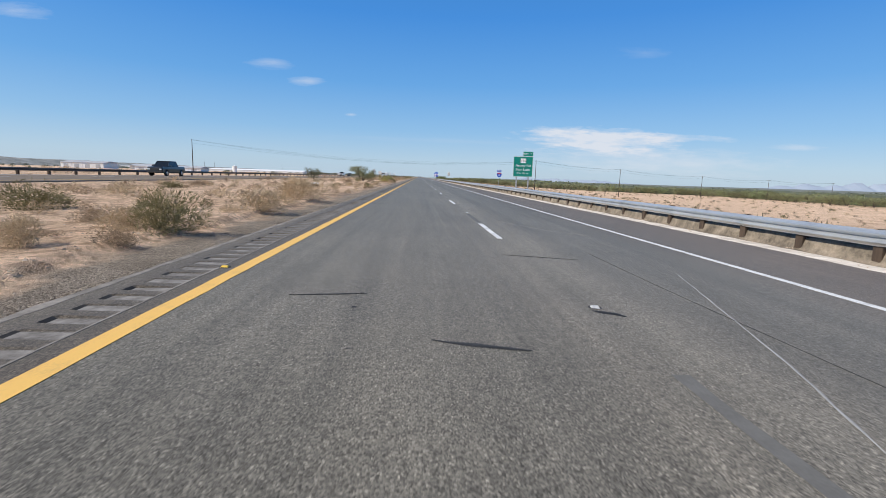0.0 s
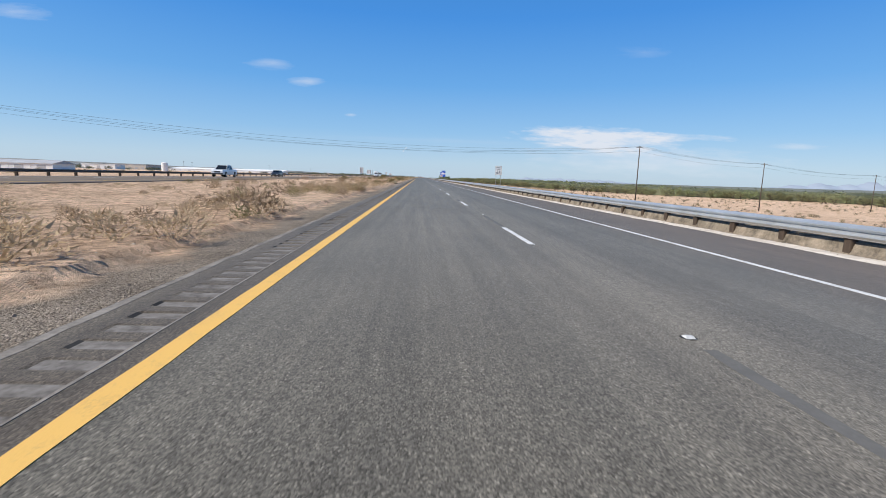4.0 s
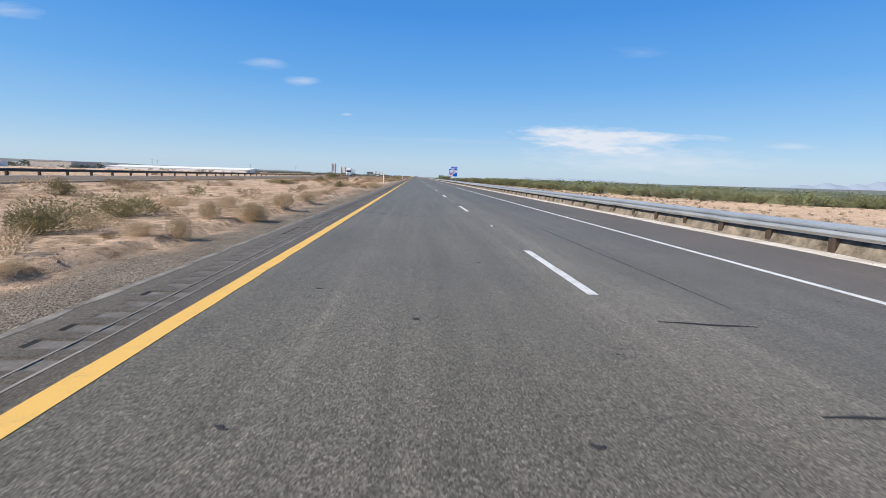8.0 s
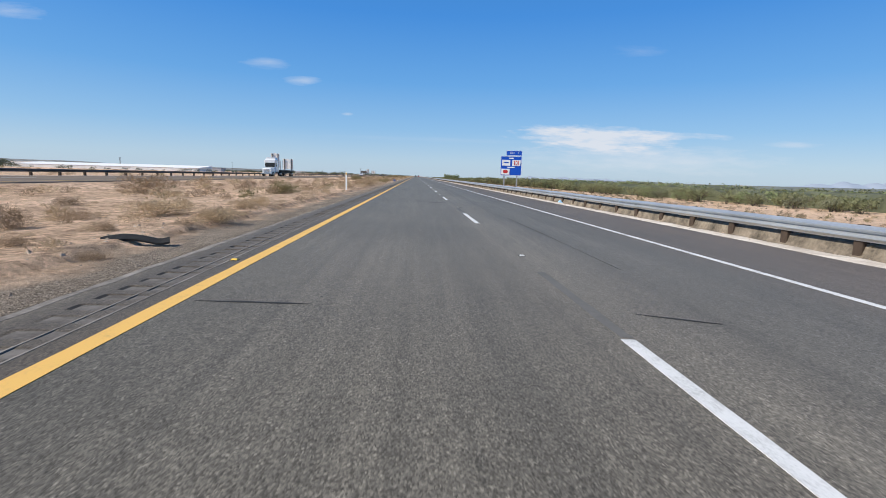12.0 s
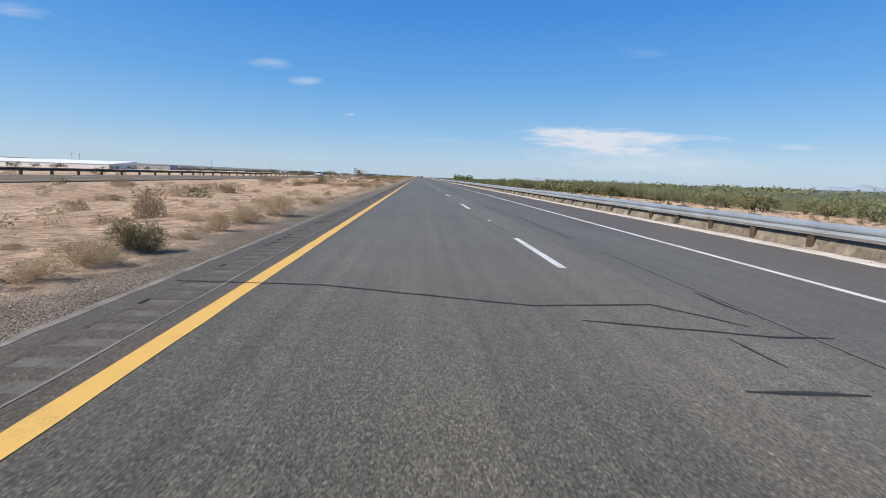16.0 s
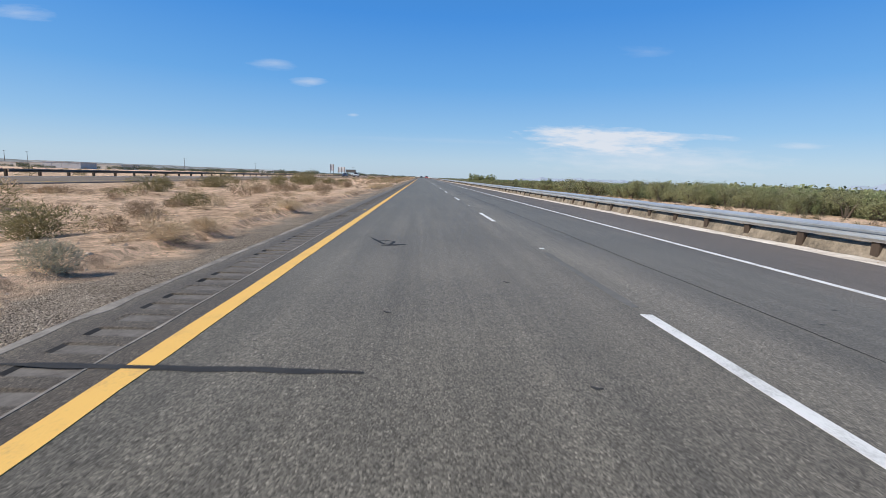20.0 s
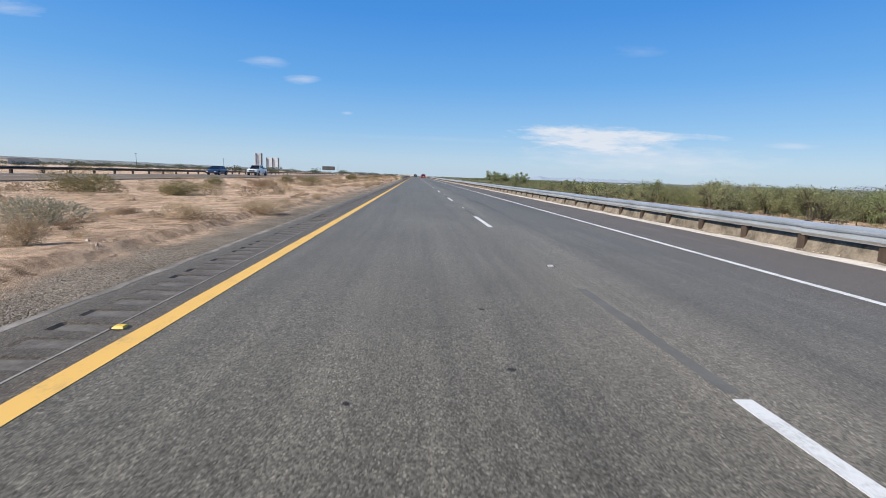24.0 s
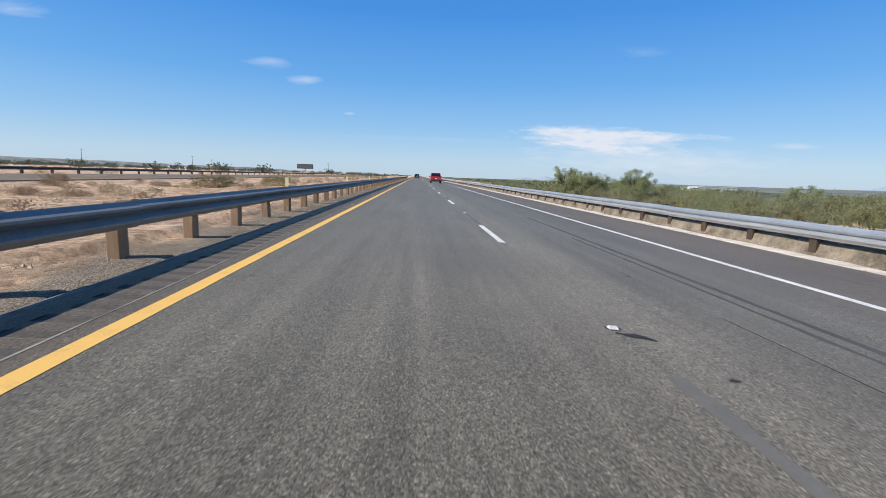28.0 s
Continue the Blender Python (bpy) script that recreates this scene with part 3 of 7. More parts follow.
LEAN = Matrix.Rotation(math.atan(CROSS), 4, "Y")


def on_road(x, y, rz=0.0, up=0.0):
    return Matrix.Translation((x, y, road_z(x) + up)) @ LEAN @ pose(0, 0, 0, 0, 0, rz)


# lane markers whose tar bed has spread
SMEARS = (-5.1, 55.6, 336.0, 384.3, 592.3, 872.7)


def make_markers():
    a = marker("lane_marker", WORN_CERAMIC, "white raised pavement marker stuck on a tar pad")
    rng = random.Random(2)
    for k in range(-1, 76):
        y = k * CYCLE + 7.05 + rng.uniform(-0.12, 0.12)
        y = next((t for t in SMEARS if abs(t - y) < 1.5), y)
        m = on_road(3.69 + rng.uniform(-0.03, 0.03), y, rng.uniform(-8, 8))
        if k == -1:
            a.matrix_basis = m
        else:
            copy_thing(a, m)
    b = marker("edge_marker", BOARD_YELLOW, "yellow raised pavement marker beside the edge line")
    first = True
    for k in range(0, 38):
        y = (-3.9, 19.8, 57.7, 88.3, 113, 137, 180.6, 211.5, 233, 258, 283, 308, 333, 371.6, 396, 420, 440, 464, 489, 513,
             537, 561, 594.3, 618, 636, 655.3, 680, 704, 728, 747.7, 779, 810.1, 840.5, 862, 886, 910, 935, 960)[k]
        m = on_road(-0.20, y, rng.uniform(-8, 8))
        if first:
            b.matrix_basis, first = m, False
        else:
            copy_thing(b, m)
    # trails of old tar beside some of the lane markers
    for y in SMEARS:
        bm = bmesh.new()
        tar_band(bm, [(3.65, y - 0.12), (3.73, y - 0.17), (3.82, y - 0.20), (3.90, y - 0.29)], 0.11, int(y))
        part("tar_smear", bm, TAR, road)


def tar_band(bm, pts, width, seed=0):
    """Crack sealant poured along a line, uneven in width, with fine meanders."""
    fine = []
    for (xa, ya), (xb, yb) in zip(pts, pts[1:]):
        n = max(2, int(math.hypot(xb - xa, yb - ya) / 0.10))
        for i in range(n):
            k = i / n
            fine.append((xa + (xb - xa) * k, ya + (yb - ya) * k))
    fine.append(pts[-1])
    rows = []
    for i, (x, y) in enumerate(fine):
        q = fine[min(i + 1, len(fine) - 1)]
        p = fine[max(i - 1, 0)]
        d = Vector((q[0] - p[0], q[1] - p[1], 0)).normalized()
        side = Vector((-d.y, d.x, 0))
        edge = min(1.0, 0.35 + i * 0.25, 0.35 + (len(fine) - 1 - i) * 0.25)
        c = Vector((x, y, 0)) + side * min(0.02, width * 0.35) * noise.noise((i * 0.35, seed, 1))
        w = width * 0.5 * edge * (1 + 0.55 * noise.noise((i * 0.5, seed, 4)))
        a, b = c + side * w, c - side * w
        rows.append((bm.verts.new((a.x, a.y, road_z(a.x) + 0.003)), bm.verts.new((c.x, c.y, road_z(c.x) + 0.006)), bm.verts.new((b.x, b.y, road_z(b.x) + 0.003))))
    for p, q in zip(rows, rows[1:]):
        bm.faces.new((p[0], p[1], q[1], q[0]))
        bm.faces.new((p[1], p[2], q[2], q[1]))
    bmesh.ops.recalc_face_normals(bm, faces=bm.faces)
    return bm


def seal(*pts, width=0.045):
    seal.count += 1
    part("crack_seal", tar_band(bmesh.new(), list(pts), width, seal.count * 3), TAR, road)


seal.count = 0
make_markers()

# sealed cracks, in the order of the drive
seal((0.83, -5.05), (1.54, -4.89))
seal((2.13, -6.16), (2.54, -6.27), (2.82, -6.32), width=0.07)
seal((3.35, -2.1), (4.5, -2.3))
seal((-0.2, 9.84), (0.11, 9.84), (0.52, 9.76), (0.92, 9.68), width=0.05)
seal((3.71, 11.96), (3.97, 11.81))
seal((3.94, 8.74), (3.99, 8.39), (4.08, 8.05), width=0.05)
seal((0.09, 25.43), (0.70, 25.47), (1.04, 25.18), (2.06, 25.13), (2.97, 25.17), width=0.06)
seal((3.91, 25.64), (4.39, 25.80))
seal((1.09, 29.55), (2.24, 29.75), width=0.05)
seal((0.67, 55.64), (0.79, 55.29), width=0.03)
seal((0.11, 87.70), (2.20, 87.74))
seal((0.21, 90.11), (2.78, 89.62))
seal((0.35, 96.66), (2.94, 96.08), width=0.06)
seal((0.2, 110.5), (2.3, 110.3))
seal((0.4, 131.0), (1.9, 131.3), (3.2, 130.8))
seal((0.15, 150.2), (2.0, 150.0))
seal((3.89, 242.88), (4.74, 242.80))
seal((3.91, 241.22), (4.35, 241.22))
seal((-0.6, 253.4), (0.4, 253.5), (2.2, 252.6))
seal((0.10, 274.88), (1.14, 274.71))
seal((-0.45, 306.04), (0.39, 306.05), (0.79, 305.98), width=0.06)
seal((-0.5, 321.0), (0.8, 321.05), (2.4, 320.8), (3.6, 320.75), width=0.07)
seal((0.17, 369.68), (1.16, 369.67))
seal((4.06, 369.65), (4.72, 369.41))
seal((2.2, 387.2), (3.5, 387.0))
seal((0.2, 404.5), (2.6, 404.8))
seal((3.9, 418.3), (5.6, 418.0))
seal((0.1, 431.0), (1.5, 430.8), (3.1, 431.2))
seal((0.98, 465.81), (1.07, 464.54), (1.08, 463.68), (1.09, 461.0), (1.02, 456.0), (1.12, 450.5), width=0.075)
seal((0.08, 467.29), (1.04, 467.31), (2.16, 467.13))
seal((1.0, 468.1), (1.12, 468.9), width=0.09)
seal((0.1, 451.6), (0.85, 451.4), (1.12, 451.7), (1.25, 454.5), width=0.07)
seal((1.6, 479.04), (1.79, 479.11), (2.01, 479.14), (2.19, 479.13), (2.37, 479.1), width=0.07)
seal((2.37, 479.1), (2.52, 479.16), (2.65, 479.24), (2.86, 479.4), width=0.10)
seal((0.79, 484.65), (1.37, 484.53), (2.11, 484.72))
seal((2.62, 485.6), (2.58, 484.9), (2.66, 484.5), width=0.09)
seal((-0.75, 498.22), (0.69, 498.26), (1.56, 498.04), (2.73, 497.74), (3.98, 497.95), (4.56, 497.29))
seal((3.07, 497.32), (4.56, 497.03), (5.10, 497.04))
seal((3.58, 495.98), (4.34, 495.97), width=0.06)
seal((4.82, 498.61), (4.81, 498.05), (4.82, 497.69))
seal((4.13, 496.95), (4.14, 496.65), (4.15, 496.37), width=0.04)
seal((0.15, 531.81), (2.15, 532.11))
seal((3.46, 530.17), (4.43, 530.01))
seal((3.56, 529.07), (4.87, 529.45), width=0.06)
seal((3.49, 528.39), (4.78, 528.32))
seal((0.3, 546.0), (1.2, 545.9), (1.5, 545.6), (2.8, 545.4), width=0.06)
seal((0.14, 593.10), (0.73, 592.93), (1.27, 592.75), (2.49, 592.45), (2.76, 592.35), width=0.05)
seal((0.74, 592.93), (1.1, 592.99), (1.27, 592.88), (1.25, 592.77), width=0.05)
seal((0.15, 598.66), (1.35, 598.75))
seal((-0.74, 623.28), (0.12, 623.29), (1.28, 623.30), width=0.075)
seal((0.95, 628.4), (1.35, 628.6), width=0.16)
seal((-0.08, 655.87), (0.96, 655.88), (2.35, 655.79), width=0.05)
seal((0.98, 655.88), (1.09, 656.93), width=0.09)
seal((0.2, 664.0), (1.6, 664.2))
seal((2.07, 669.35), (2.2, 669.5), (2.33, 669.7), width=0.07)
seal((0.28, 674.47), (1.27, 674.37))
seal((0.1, 690.3), (2.4, 690.0))
seal((3.8, 702.5), (5.4, 702.2))
seal((0.2, 716.4), (1.7, 716.2), (2.9, 716.6))
seal((0.05, 810.71), (0.87, 810.95), (1.41, 810.97), width=0.05)
seal((0.53, 809.39), (0.86, 809.40), (1.19, 809.28), (1.39, 809.27), width=0.09)
seal((0.75, 846.01), (2.21, 845.93), width=0.06)
seal((0.10, 856.25), (1.42, 856.10), (2.49, 856.05), (3.32, 856.17), width=0.055)
seal((0.3, 905.0), (2.6, 904.6))


def make_long_cracks():
    """The joint in the middle of the right lane, open as a dark crack here and there, and small tar spots on both lanes."""
    rng = random.Random(33)
    y = -12.0
    while y < 905:
        length = rng.uniform(3, 16)
        x = 4.90 + rng.uniform(-0.03, 0.03)
        n = max(3, int(length / 1.2))
        pts = [(x + 0.04 * noise.noise((y * 0.2 + i, 3, 3)), y + length * i / n) for i in range(n + 1)]
        part("lane_crack", tar_band(bmesh.new(), pts, rng.choice((0.010, 0.014, 0.020)) * (1.0 if 485 < y < 650 else 0.55), int(y)), TAR, road)
        if rng.random() < 0.3:
            part("lane_crack", tar_band(bmesh.new(), [(a + 0.10, b) for a, b in pts[: n // 2 + 1]], 0.014, int(y) + 5), TAR, road)
        y += length + (rng.choice((0.4, 1.5, 5)) if 485 < y < 650 else rng.choice((12, 25, 45)))
    bm = bmesh.new()
    for i in range(520):
        x, y, r = rng.choice((rng.uniform(0.3, 3.3), rng.uniform(3.8, 6.8), rng.uniform(7.3, 9.4))), rng.uniform(-8, 900), rng.uniform(0.012, 0.035)
        stretch, k = rng.uniform(0.8, 2.0), rng.randint(5, 7)
        ring = [(x + r * stretch * math.cos(6.283 * q / k) * rng.uniform(0.6, 1.2), y + r * math.sin(6.283 * q / k) * rng.uniform(0.6, 1.2)) for q in range(k)]
        bm.faces.new([bm.verts.new((a, b, road_z(a) + 0.003)) for a, b in ring])
    part("tar_spots", bm, TAR, road, "small dark tar spots on the lanes")["kind"] = "stuff"


make_long_cracks()


# a looped pour of tar, and single drops
seal((0.70, 629.35), (0.84, 628.95), (0.98, 628.60), (1.11, 628.58), (1.15, 628.9), (1.0, 629.02), (0.88, 628.95), width=0.06)
seal((2.5, 843.75), (2.6, 843.5), (2.72, 843.3), (2.74, 843.55), (2.62, 843.8), width=0.06)
for x, y in ((1.33, 624.56), (2.59, 625.92), (2.62, 623.17), (2.89, 844.67), (1.63, 840.38), (0.83, 23.51), (2.24, 23.56), (0.91, 241.03), (2.59, 240.92)):
    seal((x - 0.03, y + 0.02), (x, y - 0.01), (x + 0.035, y - 0.01), width=0.05)


def scrape(*pts, width=0.007):
    part("scrape_mark", tar_band(bmesh.new(), list(pts), width, 7), SCRATCH, road, "pale scrape mark in the asphalt")


scrape((5.62, -3.1), (4.57, -6.47), (4.18, -7.51), width=0.02)
scrape((2.03, 89.64), (1.71, 86.94), (1.54, 84.2))
scrape((2.06, 88.58), (1.78, 85.5), (1.68, 83.8))
scrape((4.3, 4.0), (5.2, 2.0), (6.0, 1.2))
scrape((4.1, 336.6), (4.6, 336.9), (5.0, 336.3))
scrape((4.0, 594.2), (4.5, 593.6), (4.8, 592.9))
for a, b, y0, y1 in ((5.555, 5.635, 822, 884), (5.36, 5.41, 834, 879)):
    part("skid_mark", strip(bmesh.new(), a, b, y0, y1, top=0.002, step=0.4, jag=0.03, seed=int(a * 100)), SKID, road, "faint dark tyre mark along the lane")


# ---------------------------------------------------------------- other carriageway
def make_far_road():
    vs, fs = [], []
    ys = list(range(-200, 1200, 20)) + [1400, 1800, 2600]
    for y in ys:
        for x, z in ((-34.6, -0.05), (-34.4, 0.16), (-28.0, 0.18), (-21.4, 0.10), (-21.2, -0.1)):
            vs.append((x, y, z))
    for j in range(len(ys) - 1):
        for i in range(4):
            fs.append((j * 5 + i, j * 5 + i + 1, (j + 1) * 5 + i + 1, (j + 1) * 5 + i))
    ob = tagged(sheet("road_opposite", vs, fs, FAR_ASPHALT), "pale grey asphalt of the opposite carriageway", "road", kind="structure")
    for x, mat, z in ((-22.6, YELLOW, 0.112), (-32.8, WHITE_PAINT, 0.173)):
        bm = boxed(x - 0.06, x + 0.06, -200, 1400, z - 0.01, z + 0.012)
        part("edge_line", bm, mat, ob)
    for k in range(-10, 80):
        part("lane_dash", boxed(-28.06, -27.94, k * CYCLE, k * CYCLE + 3.05, 0.17, 0.186), WHITE_PAINT, ob)


make_far_road()

# ---------------------------------------------------------------- guardrails
W_BEAM = ((0.000, 0.000), (0.010, 0.018), (0.050, 0.050), (0.092, 0.070), (0.092, 0.092), (0.050, 0.125), (0.002, 0.155), (0.050, 0.185),
          (0.092, 0.218), (0.092, 0.242), (0.050, 0.262), (0.010, 0.294), (0.000, 0.312))


def beam_mesh(length):
    """One W-shaped rail, its face towards +x, with thickness and end lap."""
    bm = bmesh.new()
    front = [(x, z) for x, z in W_BEAM]
    back = [(x - 0.004, z) for x, z in reversed(W_BEAM)]
    return extruded(front + back, 0, length, bm)


def guardrail(name, x, y0, y1, face, base_z, label, inset=0.145, lower=0.0, tabs=False, post_label="", wood=None, steel=None):
    """A run of rail from y0 to y1. face is +1 where the rail faces +x, else -1."""
    wood = wood or WOOD
    turn = 0.0
    if isinstance(x, tuple):
        turn = -math.degrees(math.atan2(x[1] - x[0], y1 - y0))
        x = x[0]
    run = empty(name, pose(x, y0, 0, 0, 0, turn), label=label, category="guardrail", group="roadside guardrails")
    n = int((y1 - y0) / 1.905)
    bm = beam_mesh(3.83)
    bmesh.ops.scale(bm, vec=(face, 1, 1), verts=bm.verts)
    bmesh.ops.recalc_face_normals(bm, faces=bm.faces)
    rng = random.Random(int(y0))
    beam = None
    for k in range(0, n, 2):
        if beam is None:
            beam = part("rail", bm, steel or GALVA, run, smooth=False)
            ob = beam
        else:
            ob = new("rail", beam.data)
            ob.parent = run
        ob.matrix_basis = pose(face * 0.10 + rng.uniform(-0.006, 0.006), k * 1.905, base_z(y0 + k * 1.905) + 0.405 - lower + rng.uniform(-0.006, 0.006), rng.uniform(-0.1, 0.1), 0, 0)
    post = block = tab = None
    for k in range(n):
        zb = base_z(y0 + k * 1.905)
        if post is None:
            post = part("post", boxed(-0.08, 0.08, -0.10, 0.10, -0.42, 0.70 - lower, 0.012), wood, run, post_label)
            block = part("spacer_block", boxed(-0.08, 0.08, -0.075, 0.075, 0.40 - lower, 0.715 - lower, 0.01), wood, run)
            p, b = post, block
        else:
            p, b = new("post", post.data), new("spacer_block", block.data)
            p.parent = b.parent = run
        w = rng.uniform(-0.02, 0.02)
        p.matrix_basis = pose(-face * inset + w, k * 1.905 + 0.03, zb, rng.uniform(-1, 1), rng.uniform(-1.5, 1.5), rng.uniform(-4, 4))
        b.matrix_basis = pose(face * 0.012, k * 1.905 + 0.03, zb + rng.uniform(-0.015, 0.015))
        if tabs and (k in (0, 3, 5) or k % 6 == 4):
            if tab is None:
                tab = part("reflector_tab", boxed(-0.01, 0.01, -0.045, 0.045, 0.0, 0.26), BOARD_CREAM, run, "pale yellow reflector tab")
                t = tab
            else:
                t = new("reflector_tab", tab.data)
                t.parent = run
            t.matrix_basis = pose(-face * inset, k * 1.905, zb + 0.69, 0, 0, 90)
    return run


def right_base(y):
    return -0.25


for a, b in ((-20.0, 59.0), (58.1, 150), (149.54, 312), (311.465, 455), (454.34, 598), (597.215, 752), (750.70, 878), (878.41 - 1.905, 1100)):
    guardrail("guardrail", (rail_x(a), rail_x(b)), a, b, -1, right_base, "galvanised W-beam guardrail on short dark wooden posts", inset=0.0, lower=0.08, wood=DARK_WOOD)


def left_base(y):
    return -0.005


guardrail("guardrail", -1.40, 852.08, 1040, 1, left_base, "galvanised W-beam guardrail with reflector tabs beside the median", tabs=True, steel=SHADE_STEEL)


def make_terminal():
    """Impact head at the start of the median rail, with a black and yellow striped face."""
    t = empty("rail_terminal", pose(-1.32, 851.7, 0.02), label="steel rail end terminal with black and yellow striped board", category="guardrail end", group="")
    part("impact_head", boxed(-0.20, 0.20, -0.05, 0.45, 0.30, 0.78, 0.02), GALVA, t)
    part("striped_board", boxed(-0.27, 0.27, -0.085, -0.055, 0.22, 0.82, 0.01), BOARD_CREAM, t)
    for i in range(-3, 3):
        bm = bmesh.new()
        lo, hi = i * 0.2 + 0.02, i * 0.2 + 0.12
        pts = []
        # a diagonal band clipped to the board
        for s in (lo, hi):
            line = [(-0.265 + k * 0.53 / 12, 0.52 - s - (-0.265 + k * 0.53 / 12) * 1.0) for k in range(13)]
            line = [(x, min(max(z, 0.226), 0.814)) for x, z in line]
            pts.append(line if not pts else list(reversed(line)))
        lower, upper = pts[0], list(reversed(pts[1]))
        a = [bm.verts.new((x, -0.089, z)) for x, z in lower]
        b = [bm.verts.new((x, -0.089, z)) for x, z in upper]
        for k in range(12):
            if abs(lower[k][1] - upper[k][1]) + abs(lower[k + 1][1] - upper[k + 1][1]) > 1e-4:
                try:
                    bm.faces.new((a[k], a[k + 1], b[k + 1], b[k]))
                except ValueError:
                    pass
        bmesh.ops.delete(bm, geom=[v for v in bm.verts if not v.link_faces], context="VERTS")
        if len(bm.faces):
            part("black_stripe", bm, INK, t)
        else:
            bm.free()
    part("ground_strut", boxed(-0.06, 0.06, -0.1, 1.7, 0.03, 0.13, 0.01), GALVA, t)
    part("foot_plate", boxed(-0.14, 0.14, -0.12, 0.2, 0.0, 0.05, 0.01), GALVA, t)


make_terminal()


def make_far_rail():
    """Rail on the far side of the opposite carriageway, seen only from afar."""
    post = None
    for y0 in (-100.0, 665.0):
        run = empty("far_guardrail", pose(-35.1, y0, 0.1), label="weathered dark guardrail along the opposite carriageway", category="guardrail", group="roadside guardrails")
        bm = extruded([(x * 1.0, z) for x, z in W_BEAM] + [(x - 0.004, z) for x, z in reversed(W_BEAM)], 0, 764.5)
        bmesh.ops.translate(bm, vec=(0.1, 0, 0.40), verts=bm.verts)
        part("rail", bm, OLD_STEEL, run)
        for k in range(200):
            if post is None:
                p = post = part("post", boxed(-0.10, 0.10, -0.10, 0.10, -0.3, 0.70), DARK_WOOD, run)
            else:
                p = new("post", post.data)
                p.parent = run
            p.matrix_basis = pose(-0.10, k * 3.81, 0)


make_far_rail()


def make_berm():
    """Pale dirt along the right pavement edge, and the weedy bank behind the posts."""
    vs, fs = [], []
    ys = list(np.arange(-30, 1010, 0.4))
    for y in ys:
        w = 0.10 * noise.noise((y * 0.4, 3, 0)) + 0.07 * noise.noise((y * 1.9, 8, 0)) + 0.03 * noise.noise((y * 5.3, 2, 0))
        h = 0.04 * noise.noise((y * 0.9, 1, 5)) + 0.014 * noise.noise((y * 3.1, 1, 9))
        g = 0.06 * noise.noise((y * 1.3, 6, 2)) + 0.04 * noise.noise((y * 4.1, 6, 7))
        rx = rail_x(y)
        e = verge_x(y)
        k = 0.02 + 0.03 * noise.noise((y * 0.05, 3, 8)) + g * 0.5
        for x, z in ((e - 0.02 + w, -0.215), (e + 0.12 + w, -0.188 + h * 0.2), (e + 0.75 + w * 0.6, -0.215 + h * 0.6), (rx - 0.13 + w * 0.2, -0.31 + h * 0.4), (rx - 0.05 + w * 0.15, -0.16 + g * 0.4), (rx + 0.01 + w * 0.15, k), (rx + 1.0, k + 0.03), (rx + 2.4, min(-0.8, ground_z(rx + 2.4, y) - 0.1))):
            vs.append((x, float(y), z))
    for j in range(len(ys) - 1):
        for i in range(7):
            fs.append((j * 8 + i, j * 8 + i + 1, (j + 1) * 8 + i + 1, (j + 1) * 8 + i))
    ob = sheet("verge", vs, fs, PALE_DIRT, smooth=True)
    ob.data.materials.append(BANK)
    for j in range(len(ys) - 1):
        for i in range(7):
            if i > 2:
                ob.data.polygons[j * 7 + i].material_index = 1
    tagged(ob, "thin pale dirt verge with a weedy brown bank behind the posts", "verge", kind="structure")


make_berm()


# ---------------------------------------------------------------- signs
def rounded(w, h, r, n=5):
    out = []
    for cx, cz, a0 in ((w / 2 - r, h / 2 - r, 0), (-w / 2 + r, h / 2 - r, 90), (-w / 2 + r, -h / 2 + r, 180), (w / 2 - r, -h / 2 + r, 270)):
        for i in range(n + 1):
            a = radians(a0 + 90 * i / n)
            out.append((cx + r * math.cos(a), cz + r * math.sin(a)))
    return out


def panel(name, w, h, material, parent, x, z, y=0.0, r=0.08, thick=0.02):
    bm = extruded(rounded(w, h, r), -thick, 0)
    ob = part(name, bm, material, parent)
    ob.location = (x, y, z)
    return ob


def bordered(w, h, colour, parent, x, z, border, name="panel", y=0.0, r=0.10):
    p = panel(name, w, h, colour, parent, x, z, y, r)
    edge = bmesh.new()
    a, b = rounded(w - 0.04, h - 0.04, r * 0.9), rounded(w - 0.04 - 2 * border, h - 0.04 - 2 * border, max(r * 0.9 - border, 0.01))
    va = [edge.verts.new((i, -0.023, k)) for i, k in a]
    vb = [edge.verts.new((i, -0.023, k)) for i, k in b]
    for i in range(len(va)):
        j = (i + 1) % len(va)
        edge.faces.new((va[i], va[j], vb[j], vb[i]))
    e = part("border", edge, SIGN_WHITE, parent)
    e.location = (x, y, z)
    return p


def sign_post(parent, x, z0, z1, material, r=0.06, y=0.06):
    bm = bmesh.new()
    box(bm, x - r, x + r, y - r * 0.15, y + r * 0.15, z0, z1)
    box(bm, x - r, x + r, y + r * 1.7, y + r * 2.0, z0, z1)
    box(bm, x - r * 0.12, x + r * 0.12, y, y + r * 1.9, z0, z1)
    part("post", bm, material, parent)


